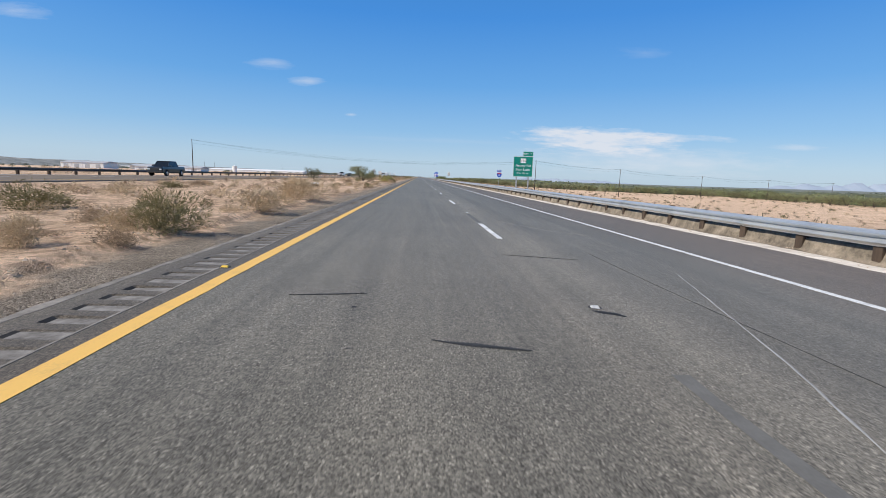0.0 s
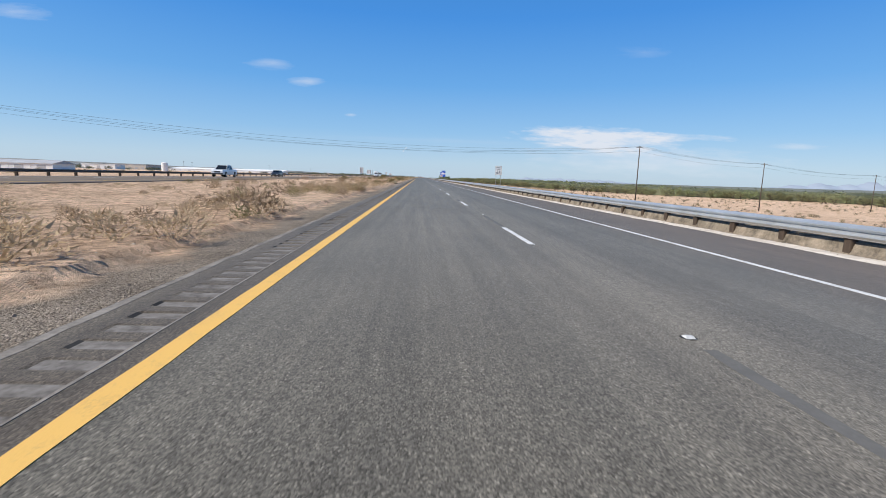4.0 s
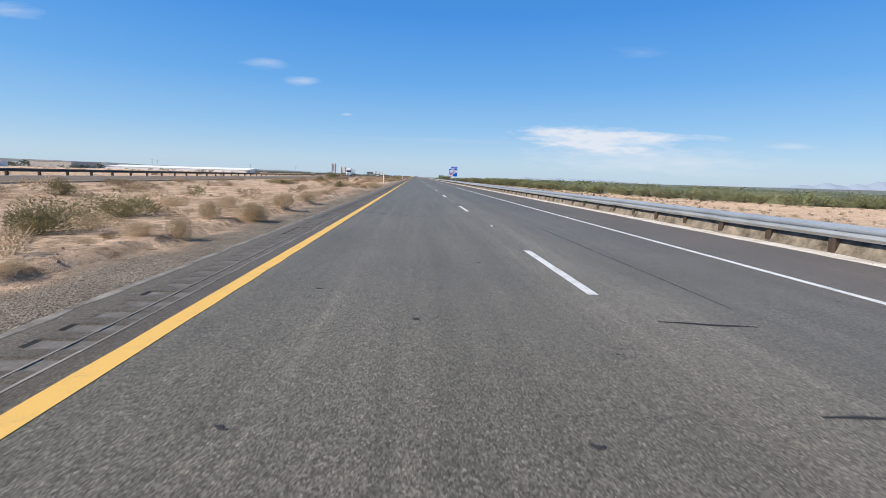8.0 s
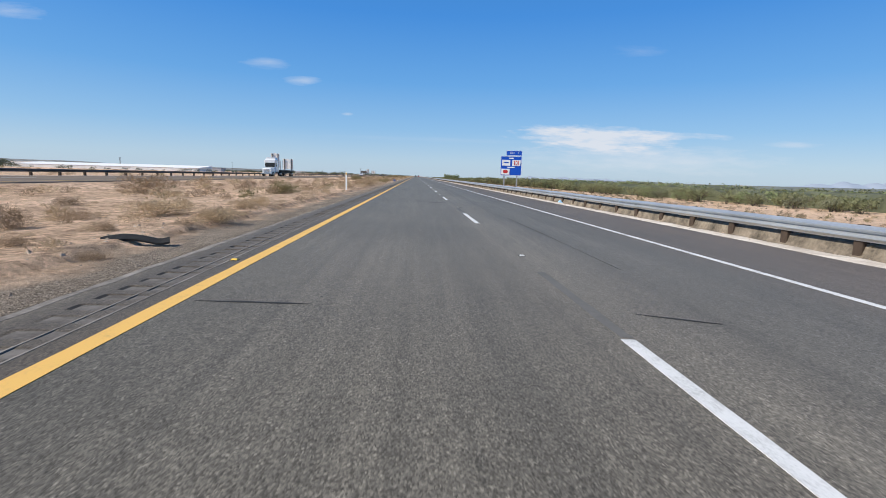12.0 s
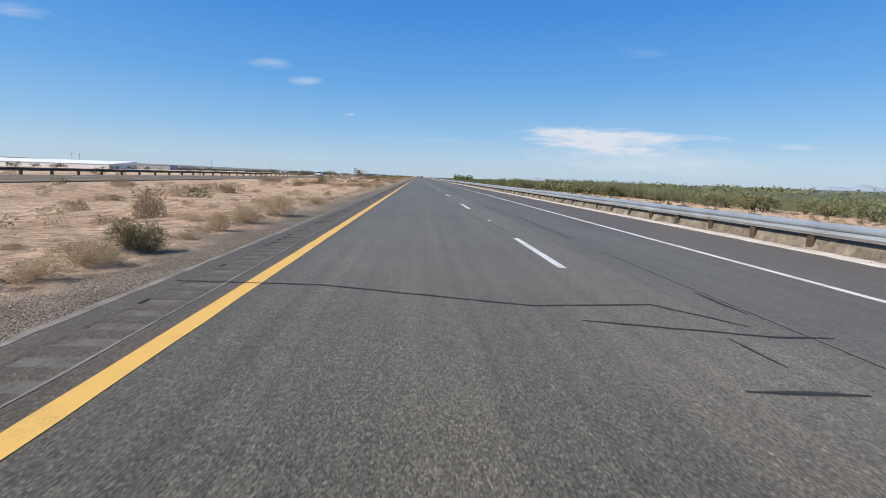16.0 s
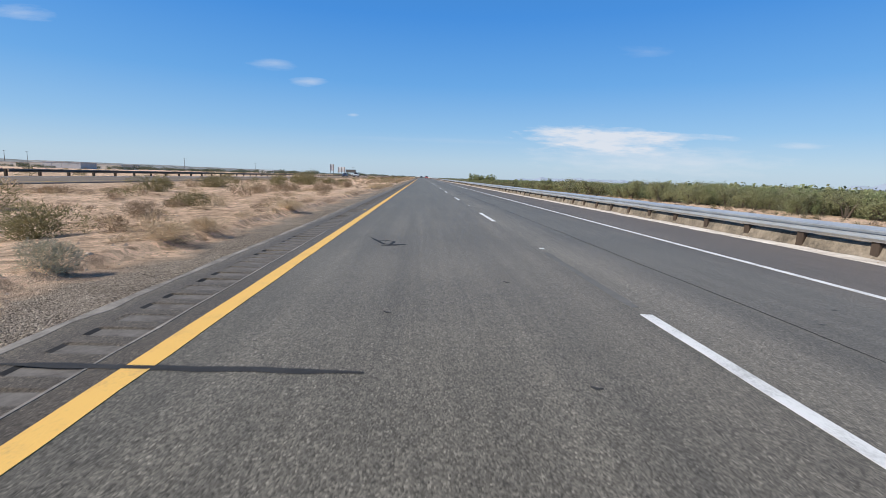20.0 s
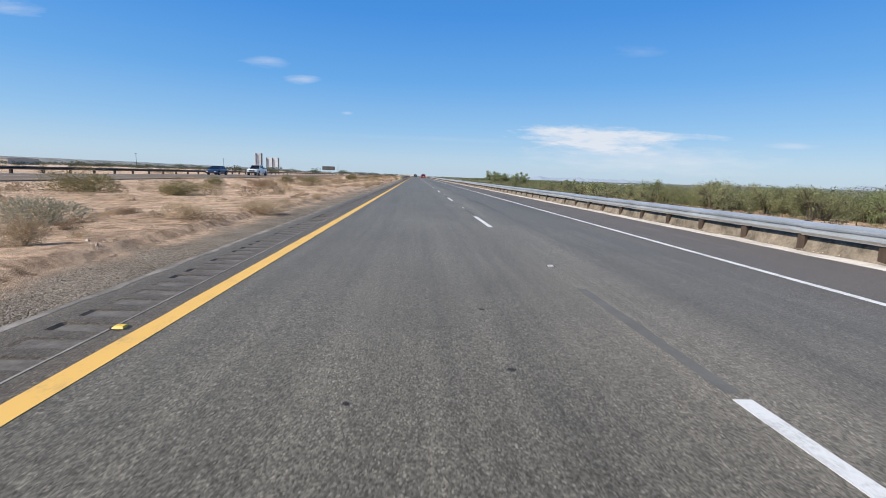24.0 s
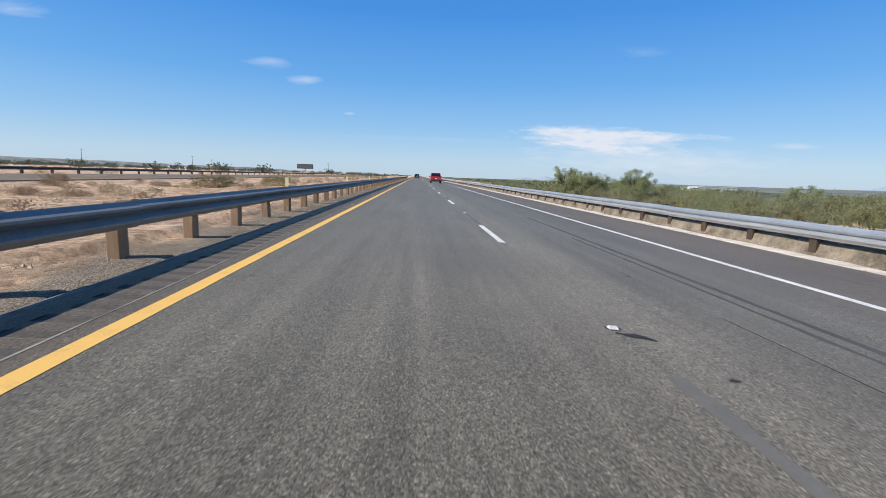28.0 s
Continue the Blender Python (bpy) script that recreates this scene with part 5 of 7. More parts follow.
plant(OLIVE, (-13.9, 296.6, 1.85, 0.54), (-15.3, 327.2, 0.65, 0.87), (-15.3, 331.7, 0.46, 0.52), (-15.4, 339.0, 1.34, 1.51), (-3.9, 341.6, 0.56, 0.45), (-2.7, 344.6, 0.34, 0.45), (-2.6, 358.2, 0.65, 0.74))
plant(GREY, (-2.1, 339.1, 0.44, 0.31))
plant(STRAW, (-2.6, 380.2, 0.31, 0.27), (-2.2, 466.7, 0.33, 0.22), (-1.9, 468.3, 0.22, 0.17), (-1.9, 468.9, 0.2, 0.27), (-2.0, 470.9, 0.3, 0.29), (-3.9, 471.0, 0.25, 0.23), (-1.9, 475.5, 0.38, 0.31), (-5.9, 479.1, 0.47, 0.74))
plant(BROWN, (-9.7, 382.4, 0.35, 0.24), (-12.1, 391.6, 1.22, 0.92), (-3.8, 468.2, 0.21, 0.2), (-3.8, 469.1, 0.2, 0.18), (-6.2, 471.8, 0.38, 0.37))
plant(OLIVE, (-4.7, 390.3, 0.79, 0.59), (-5.7, 473.0, 0.24, 0.34), (-4.8, 475.5, 0.37, 0.34))
plant(STRAW, (-2.0, 498.1, 0.2, 0.17), (-2.0, 498.8, 0.31, 0.29), (-2.0, 501.1, 0.12, 0.11), (-2.0, 502.3, 0.19, 0.32), (-2.7, 502.9, 0.2, 0.17), (-2.0, 503.7, 0.28, 0.27), (-1.9, 505.7, 0.39, 0.44), (-1.9, 510.5, 0.37, 0.25), (-2.3, 532.2, 0.29, 0.49), (-2.0, 535.5, 0.27, 0.31), (-4.3, 536.8, 0.54, 0.27), (-2.2, 539.5, 0.45, 0.25), (-2.0, 542.7, 0.37, 0.25), (-2.0, 567.6, 0.35, 0.34), (-3.2, 568.9, 0.57, 0.32), (-1.9, 572.1, 0.38, 0.26))
plant(BROWN, (-4.7, 482.8, 0.34, 0.31), (-3.0, 499.1, 0.12, 0.08), (-4.4, 504.5, 0.29, 0.46), (-8.3, 507.8, 0.3, 0.31), (-9.6, 511.8, 0.39, 0.22), (-9.0, 520.7, 0.64, 0.46), (-18.3, 526.8, 0.63, 0.48), (-2.5, 530.7, 0.39, 0.34), (-5.1, 535.6, 0.32, 0.24), (-10.9, 546.1, 0.44, 0.25), (-8.1, 547.5, 0.35, 0.32), (-10.1, 549.6, 0.64, 0.29), (-17.5, 556.3, 0.65, 0.44), (-18.4, 562.5, 0.98, 0.44), (-2.1, 562.6, 0.17, 0.16), (-2.1, 565.4, 0.35, 0.31), (-5.0, 567.5, 0.54, 0.2), (-4.7, 567.8, 0.12, 0.23), (-5.5, 571.3, 0.42, 0.24), (-8.7, 571.5, 0.76, 0.44))
plant(OLIVE, (-12.2, 481.3, 1.43, 1.04), (-9.4, 482.0, 0.54, 0.61), (-12.8, 496.9, 0.68, 0.6), (-2.1, 499.7, 0.23, 0.3), (-1.9, 499.9, 0.24, 0.35), (-10.1, 541.0, 0.49, 0.52), (-11.2, 558.0, 0.69, 0.98))
plant(STRAW, (-5.8, 587.5, 0.69, 0.53), (-2.1, 594.4, 0.17, 0.22), (-2.2, 596.2, 0.4, 0.34), (-2.0, 597.6, 0.33, 0.42), (-2.1, 599.6, 0.26, 0.29), (-2.1, 602.5, 0.34, 0.23), (-7.3, 603.6, 0.36, 0.3), (-5.0, 605.1, 0.32, 0.28), (-2.0, 606.2, 0.35, 0.24), (-17.8, 622.8, 0.69, 0.59), (-2.1, 627.6, 0.37, 0.25), (-2.0, 628.7, 0.26, 0.2), (-2.1, 634.1, 0.43, 0.24), (-2.1, 657.3, 0.31, 0.24), (-2.1, 658.8, 0.41, 0.31), (-1.9, 660.6, 0.35, 0.3), (-2.0, 663.8, 0.61, 0.3), (-1.8, 669.2, 0.54, 0.31))
plant(BROWN, (-15.6, 589.8, 0.5, 0.38), (-5.8, 599.4, 0.4, 0.45), (-4.8, 600.9, 0.35, 0.2), (-6.5, 601.5, 0.25, 0.17), (-5.0, 632.2, 0.37, 0.35), (-16.4, 644.9, 1.01, 0.34), (-8.0, 649.5, 0.62, 0.42), (-4.9, 651.8, 0.67, 0.45), (-7.8, 654.8, 0.91, 0.5), (-3.4, 658.5, 0.1, 0.15), (-4.5, 660.7, 0.26, 0.4), (-4.7, 662.3, 0.42, 0.53), (-6.3, 666.0, 0.29, 0.41))
plant(OLIVE, (-9.5, 580.8, 0.48, 0.27), (-5.8, 583.2, 0.54, 0.45), (-7.4, 606.4, 0.7, 0.49), (-19.8, 613.5, 0.47, 0.53), (-4.7, 613.9, 0.39, 0.35), (-4.5, 628.4, 0.57, 0.5), (-5.4, 635.6, 0.63, 0.45), (-12.6, 635.8, 1.25, 0.94), (-14.6, 650.9, 1.11, 0.9), (-14.1, 658.3, 1.39, 0.99), (-13.1, 670.4, 1.07, 1.08), (-10.7, 673.5, 1.41, 1.28))
plant(GREY, (-2.1, 625.5, 0.21, 0.29))
plant(STRAW, (-3.0, 750.5, 0.22, 0.32), (-2.7, 754.2, 0.41, 0.29), (-2.1, 756.7, 0.58, 0.32), (-2.0, 763.3, 0.2, 0.18))
plant(BROWN, (-16.3, 693.2, 0.87, 0.59), (-3.7, 752.2, 0.21, 0.14), (-5.0, 756.1, 0.31, 0.17))
plant(OLIVE, (-13.8, 681.1, 1.2, 0.85), (-11.6, 689.1, 1.36, 0.88), (-11.8, 704.4, 1.11, 0.5), (-9.0, 767.1, 1.18, 0.59), (-13.4, 767.6, 1.32, 0.95))
plant(GREY, (-5.1, 753.7, 0.57, 0.49))
plant(STRAW, (-2.9, 781.6, 0.39, 0.26), (-2.1, 782.4, 0.3, 0.13), (-2.9, 782.6, 0.23, 0.17), (-2.1, 784.4, 0.24, 0.27), (-2.0, 786.1, 0.25, 0.26), (-2.0, 792.0, 0.45, 0.3), (-5.5, 816.6, 0.4, 0.23), (-2.4, 817.6, 0.23, 0.15), (-6.2, 818.1, 0.29, 0.33), (-2.1, 819.1, 0.28, 0.32), (-2.1, 842.6, 0.14, 0.12), (-2.1, 843.4, 0.37, 0.31), (-2.1, 845.3, 0.29, 0.14), (-2.3, 848.0, 0.33, 0.25))
plant(BROWN, (-9.2, 780.4, 0.96, 0.65), (-2.1, 783.3, 0.15, 0.21), (-7.1, 786.7, 0.14, 0.47), (-17.0, 800.6, 0.53, 0.24), (-2.8, 814.3, 0.19, 0.17), (-3.5, 817.0, 0.21, 0.18), (-15.7, 818.8, 0.55, 0.52), (-4.0, 820.6, 0.26, 0.25), (-2.0, 821.1, 0.21, 0.31), (-11.6, 830.8, 0.75, 0.17), (-16.7, 835.4, 0.74, 0.4), (-16.0, 840.8, 1.06, 0.48), (-5.5, 847.5, 0.31, 0.14), (-9.7, 864.9, 0.52, 0.46), (-14.6, 870.3, 1.03, 0.62))
plant(OLIVE, (-14.3, 783.9, 0.84, 0.71), (-8.4, 791.4, 1.0, 0.75), (-12.9, 800.6, 0.79, 0.75), (-10.3, 802.1, 0.85, 0.64), (-11.6, 844.3, 1.11, 0.84), (-2.2, 849.6, 0.39, 0.26), (-12.3, 854.0, 1.49, 0.9), (-9.0, 854.3, 0.87, 0.75), (-11.2, 860.4, 0.57, 0.39))
plant(BROWN, (-13.4, 888.9, 0.52, 0.35), (-12.0, 889.7, 0.54, 0.24), (-18.6, 897.7, 0.75, 0.67), (-16.6, 905.0, 0.57, 0.34))
plant(OLIVE, (-11.7, 903.4, 1.44, 0.82), (-10.8, 913.7, 1.42, 0.96))


def stand_z(x, y):
    """Height of what a plant stands on: the ground, or the dirt heaped behind the rail."""
    rx = rail_x(y)
    z = ground_z(x, y)
    if rx - 0.5 < x < rx + 2.2:
        z = max(z, float(np.interp(x - rx, (-0.5, -0.14, -0.05, 0.01, 1.0, 2.2), (-0.24, -0.31, -0.17, 0.01, 0.03, -0.7))))
    return z


def scatter_joined(name, label, category, meshes, spots):
    """Joins turned copies of small meshes into one mesh."""
    groups = {}
    for (x, y, s, q, k) in spots:
        groups.setdefault(k, []).append((x, y, s, q))
    out = []
    for k, rows in groups.items():
        me = meshes[k]
        co = np.empty(len(me.vertices) * 3)
        me.vertices.foreach_get("co", co)
        co = co.reshape(-1, 3)
        fa = np.array([tuple(p.vertices) for p in me.polygons])
        V, F = [], []
        for i, (x, y, s, q) in enumerate(rows):
            a = (i * 2.399) % 6.283
            R = np.array(((math.cos(a), -math.sin(a), 0), (math.sin(a), math.cos(a), 0), (0, 0, q)))
            V.append(co @ R.T * s + np.array((x, y, stand_z(x, y) - 0.03)))
            F.append(fa + i * len(co))
        v, f = np.concatenate(V), np.concatenate(F)
        new_me = bpy.data.meshes.new(name)
        new_me.vertices.add(len(v))
        new_me.vertices.foreach_set("co", v.ravel())
        new_me.loops.add(f.size)
        new_me.loops.foreach_set("vertex_index", f.ravel().astype(np.int32))
        new_me.polygons.add(len(f))
        new_me.polygons.foreach_set("loop_start", np.arange(0, f.size, f.shape[1], dtype=np.int32))
        new_me.polygons.foreach_set("loop_total", np.full(len(f), f.shape[1], dtype=np.int32))
        new_me.update(calc_edges=True)
        new_me.materials.append(me.materials[0])
        out.append(tagged(new(name, new_me), label, category, kind="stuff"))
    return out


def make_scrub():
    rng = random.Random(5)
    low = [shrub_mesh(31, TWIG_STRAW, 170, 0.036, 0.17), shrub_mesh(32, TWIG_BROWN, 170, 0.036, 0.17), shrub_mesh(33, TWIG_OLIVE, 170, 0.036, 0.17), shrub_mesh(40, TWIG_DARK, 110, 0.05, 0.2)]
    tuft = [shrub_mesh(38, TWIG_STRAW, 26, 0.05, 0.5), shrub_mesh(39, TWIG_BROWN, 26, 0.05, 0.5), shrub_mesh(41, TWIG_DARK, 30, 0.06, 0.4)]
    mid = [shrub_mesh(34, TWIG_STRAW, 300, 0.026, 0.15), shrub_mesh(35, TWIG_BROWN, 300, 0.026, 0.15), shrub_mesh(36, TWIG_OLIVE, 300, 0.026, 0.15), shrub_mesh(37, TWIG_STRAW, 260, 0.018, 0.28, 0.45)]

    def bare(y):
        return 80 < y < 98 or 297 < y < 311 or y > 848

    spots = []
    while len(spots) < 2300:     # small growth over the whole median
        y = -10 + 1150 * rng.random()
        x = -4.5 - 16.0 * rng.random() ** 0.9
        if noise.noise((x * 0.22, y * 0.10, 40)) + 0.3 < rng.uniform(-0.2, 0.75):
            continue
        spots.append((x, y, rng.choice((0.25, 0.32, 0.42, 0.55, 0.7, 0.9)), rng.uniform(0.45, 0.85), rng.choice((0, 0, 0, 1, 1, 1, 1, 1, 2))))
    scatter_joined("median_scrub", "low dry scrub scattered over the median sand", "scrub", low, spots)
    spots = []
    while len(spots) < 980:      # brush that follows the edge of the gravel
        y = -10 + 930 * rng.random()
        x = -2.0 - 4.4 * rng.random() ** 1.4
        if bare(y) and rng.random() < 0.85:
            continue
        if noise.noise((x * 0.3, y * 0.13, 20)) + 0.35 < rng.uniform(-0.2, 0.7):
            continue
        if any(abs(y - b) < 0.8 * r + 0.3 and abs(x - a) < 0.8 * r + 0.3 for a, b, r in BUSH_SPOTS):
            continue
        quiet = 118 < y < 178 or 397 < y < 462 or 688 < y < 745
        spots.append((x, y, rng.choice((0.4, 0.5, 0.65, 0.8)) if quiet else rng.choice((0.16, 0.22, 0.30, 0.42)), rng.uniform(0.5, 0.95), rng.choice((0, 0, 3, 3, 0, 1, 1, 2) if quiet else (0, 0, 3, 3, 0, 1, 1))))
    for x, y, r in BUSH_SPOTS:   # seedlings and broken stalks round the larger bushes
        for i in range(3 if r > 0.3 else 1):
            a, d = rng.uniform(0, 6.28), rng.uniform(0.9, 2.4) * r + 0.1
            if x + math.cos(a) * d < -1.95:
                spots.append((x + math.cos(a) * d, y + math.sin(a) * d * 1.4, rng.uniform(0.3, 0.65) * min(r, 0.8) + 0.06, rng.uniform(0.5, 0.9), rng.choice((0, 1, 3, 3))))
    scatter_joined("edge_scrub", "dry straw-coloured brush along the gravel edge", "scrub", mid, spots)
    spots = []
    for i in range(2100):
        y = 20 + 950 * rng.random()
        x = 15 + (float(np.interp(y, BELT_Y, BELT_X)) - 12) * rng.random() ** 0.8
        spots.append((x, y, rng.choice((0.5, 0.7, 0.9, 1.3)), rng.uniform(0.6, 0.95), rng.choice((0, 1, 2, 2, 3, 3, 3, 3))))
    scatter_joined("roadside_scrub", "dry weeds and scrub on the slope beyond the guardrail", "scrub", low, spots)
    spots = []
    for i in range(5200):
        y = -10 + 960 * rng.random()
        x = rail_x(y) + 0.03 + 2.8 * rng.random() ** 1.3
        spots.append((x, y, rng.uniform(0.10, 0.22) if x < rail_x(y) + 0.3 else rng.uniform(0.2, 0.5), rng.uniform(0.5, 0.8), rng.choice((0, 0, 1, 2, 2))))
    scatter_joined("verge_weeds", "dry straw weeds on the bank behind the guardrail posts", "weeds", tuft, spots)
    spots = []
    for i in range(560):
        y = -50 + 1500 * rng.random()
        x = -39 - 130 * rng.random() ** 1.5
        spots.append((x, y, rng.choice((0.6, 0.9, 1.2, 1.5)), rng.uniform(0.6, 0.9), rng.choice((1, 1, 2, 2, 2))))
    scatter_joined("far_scrub", "low scrub beyond the opposite carriageway", "scrub", low, spots)


make_scrub()


def tree_meshes(seed, height, spread, leaf_mat, leaves, leaf_size, low=0.12, inner=0):
    """Trunk with limbs, and a crown of leaf clumps round the limb ends."""
    rng = np.random.default_rng(seed)
    bm = bmesh.new()
    tips = []
    for i in range(int(rng.integers(3, 5))):
        az = i * 2.1 + rng.uniform(-0.5, 0.5)
        base = Vector((0.12 * math.cos(az), 0.12 * math.sin(az), -0.2))
        p1 = Vector((math.cos(az) * spread * 0.22, math.sin(az) * spread * 0.22, height * rng.uniform(0.28, 0.42)))
        rod(bm, base, p1, 0.035 * height, 0.020 * height, 6)
        for j in range(4):
            a2 = az + rng.uniform(-1.3, 1.3)
            p2 = p1 + Vector((math.cos(a2) * spread * rng.uniform(0.25, 0.6), math.sin(a2) * spread * rng.uniform(0.25, 0.6), height * rng.uniform(0.0, 0.48)))
            p2.z = min(p2.z, height * 0.93)
            rod(bm, p1, p2, 0.017 * height, 0.006 * height, 5)
            tips.append(p2)
            p3 = p1.lerp(p2, 0.6) + Vector((rng.uniform(-0.3, 0.3) * spread, rng.uniform(-0.3, 0.3) * spread, rng.uniform(-0.15, 0.12) * height))
            rod(bm, p1.lerp(p2, 0.4), p3, 0.010 * height, 0.004 * height, 4)
            tips.append(p3)
    trunk = bpy.data.meshes.new("trunk")
    bm.to_mesh(trunk)
    bm.free()
    trunk.materials.append(BARK)
    clumps = []
    for t in tips:
        for q in range(2):
            c0 = np.array(t) + rng.normal(size=3) * np.array((0.13 * spread, 0.13 * spread, 0.05 * height))
            c0[2] = min(c0[2], height * 0.80)
            clumps.append((c0, rng.uniform(0.17, 0.30) * spread))
    for q in range(14):   # skirts that hang near the ground
        a = rng.uniform(0, 6.28)
        clumps.append((np.array((math.cos(a) * spread * rng.uniform(0.4, 0.85), math.sin(a) * spread * rng.uniform(0.4, 0.85), height * rng.uniform(low, 0.4))), rng.uniform(0.18, 0.28) * spread))
    cs, outs = [], []
    for i in range(leaves):
        c, r = clumps[i % len(clumps)]
        d = rng.normal(size=3)
        d = d / np.linalg.norm(d) * r * rng.uniform(0.35, 1.0) ** 0.5
        d[2] *= 0.8
        p = c + d
        p[2] = max(p[2], 0.05)
        cs.append(p)
        outs.append(d / (np.linalg.norm(d) + 1e-9) + np.array((0, 0, 0.15)))
    sizes = np.full(leaves, leaf_size)
    for i in range(inner):     # leaf masses inside, seen only through the gaps
        c, r = clumps[i % len(clumps)]
        d = rng.normal(size=3)
        p = c + d * r * 0.36
        p[2] = max(p[2], 0.05)
        cs.append(p)
        outs.append(d)
    sizes = np.concatenate((sizes, np.full(inner, leaf_size * 1.6)))
    ob = quad_cloud("crown", cs, sizes[:, None], leaf_mat, rng, out=outs)
    crown = ob.data
    bpy.data.objects.remove(ob)
    return trunk, crown


TREES = [tree_meshes(41, 3.6, 2.5, LEAF_OLIVE, 3900, 0.071, 0.06, 750), tree_meshes(42, 3.2, 2.7, LEAF_OLIVE, 3900, 0.071, 0.06, 750), tree_meshes(43, 4.0, 2.4, LEAF_GREEN, 3900, 0.071, 0.06, 750),
         tree_meshes(44, 3.0, 2.5, LEAF_GREY, 3900, 0.071, 0.06, 750), tree_meshes(45, 3.4, 2.8, LEAF_OLIVE, 3900, 0.071, 0.06, 750)]
FAR_TREES = [tree_meshes(46, 3.6, 2.6, LEAF_OLIVE, 760, 0.145, 0.08, 130), tree_meshes(47, 3.3, 2.7, LEAF_GREEN, 760, 0.145, 0.08, 130), tree_meshes(48, 3.1, 2.6, LEAF_GREY, 760, 0.145, 0.08, 130)]
TALL = [tree_meshes(51, 6.0, 2.6, LEAF_GREEN, 11000, 0.07, 0.08, 1800), tree_meshes(52, 5.0, 2.8, LEAF_GREEN, 11000, 0.07, 0.08, 1800)]
PALO = tree_meshes(61, 2.2, 1.9, LEAF_OLIVE, 15000, 0.038, 0.05)
BARE = tree_meshes(62, 2.4, 1.6, LEAF_GREY, 8000, 0.042, 0.12)


def low_crown(seed, leaves, size):
    """A far tree: leaves over a lumpy mound that comes down to the ground."""
    rng = np.random.default_rng(seed)
    cs = []
    for i in range(leaves):
        az, el = rng.uniform(0, 6.28), math.asin(rng.uniform(0.0, 1.0))
        r = rng.uniform(0.55, 1.0) * (1 + 0.22 * math.sin(az * 2 + seed) + 0.15 * math.sin(az * 5))
        cs.append((math.cos(az) * math.cos(el) * 2.8 * r, math.sin(az) * math.cos(el) * 2.8 * r, 0.2 + math.sin(el) * 2.9 * r))
    ob = quad_cloud("crown", cs, size, LEAF_FAR, rng)
    me = ob.data
    bpy.data.objects.remove(ob)
    return me


def put_tree(x, y, meshes, s, rz, label, group="roadside trees", squash=1.0):
    t = empty("tree", Matrix.Translation((x, y, ground_z(x, y) - 0.05)) @ pose(0, 0, 0, 0, 0, rz) @ Matrix.Diagonal((s, s, s * squash, 1)), label=label, category="tree", group=group)
    a, b = new("trunk", meshes[0]), new("crown", meshes[1])
    a.parent = b.parent = t
    return t


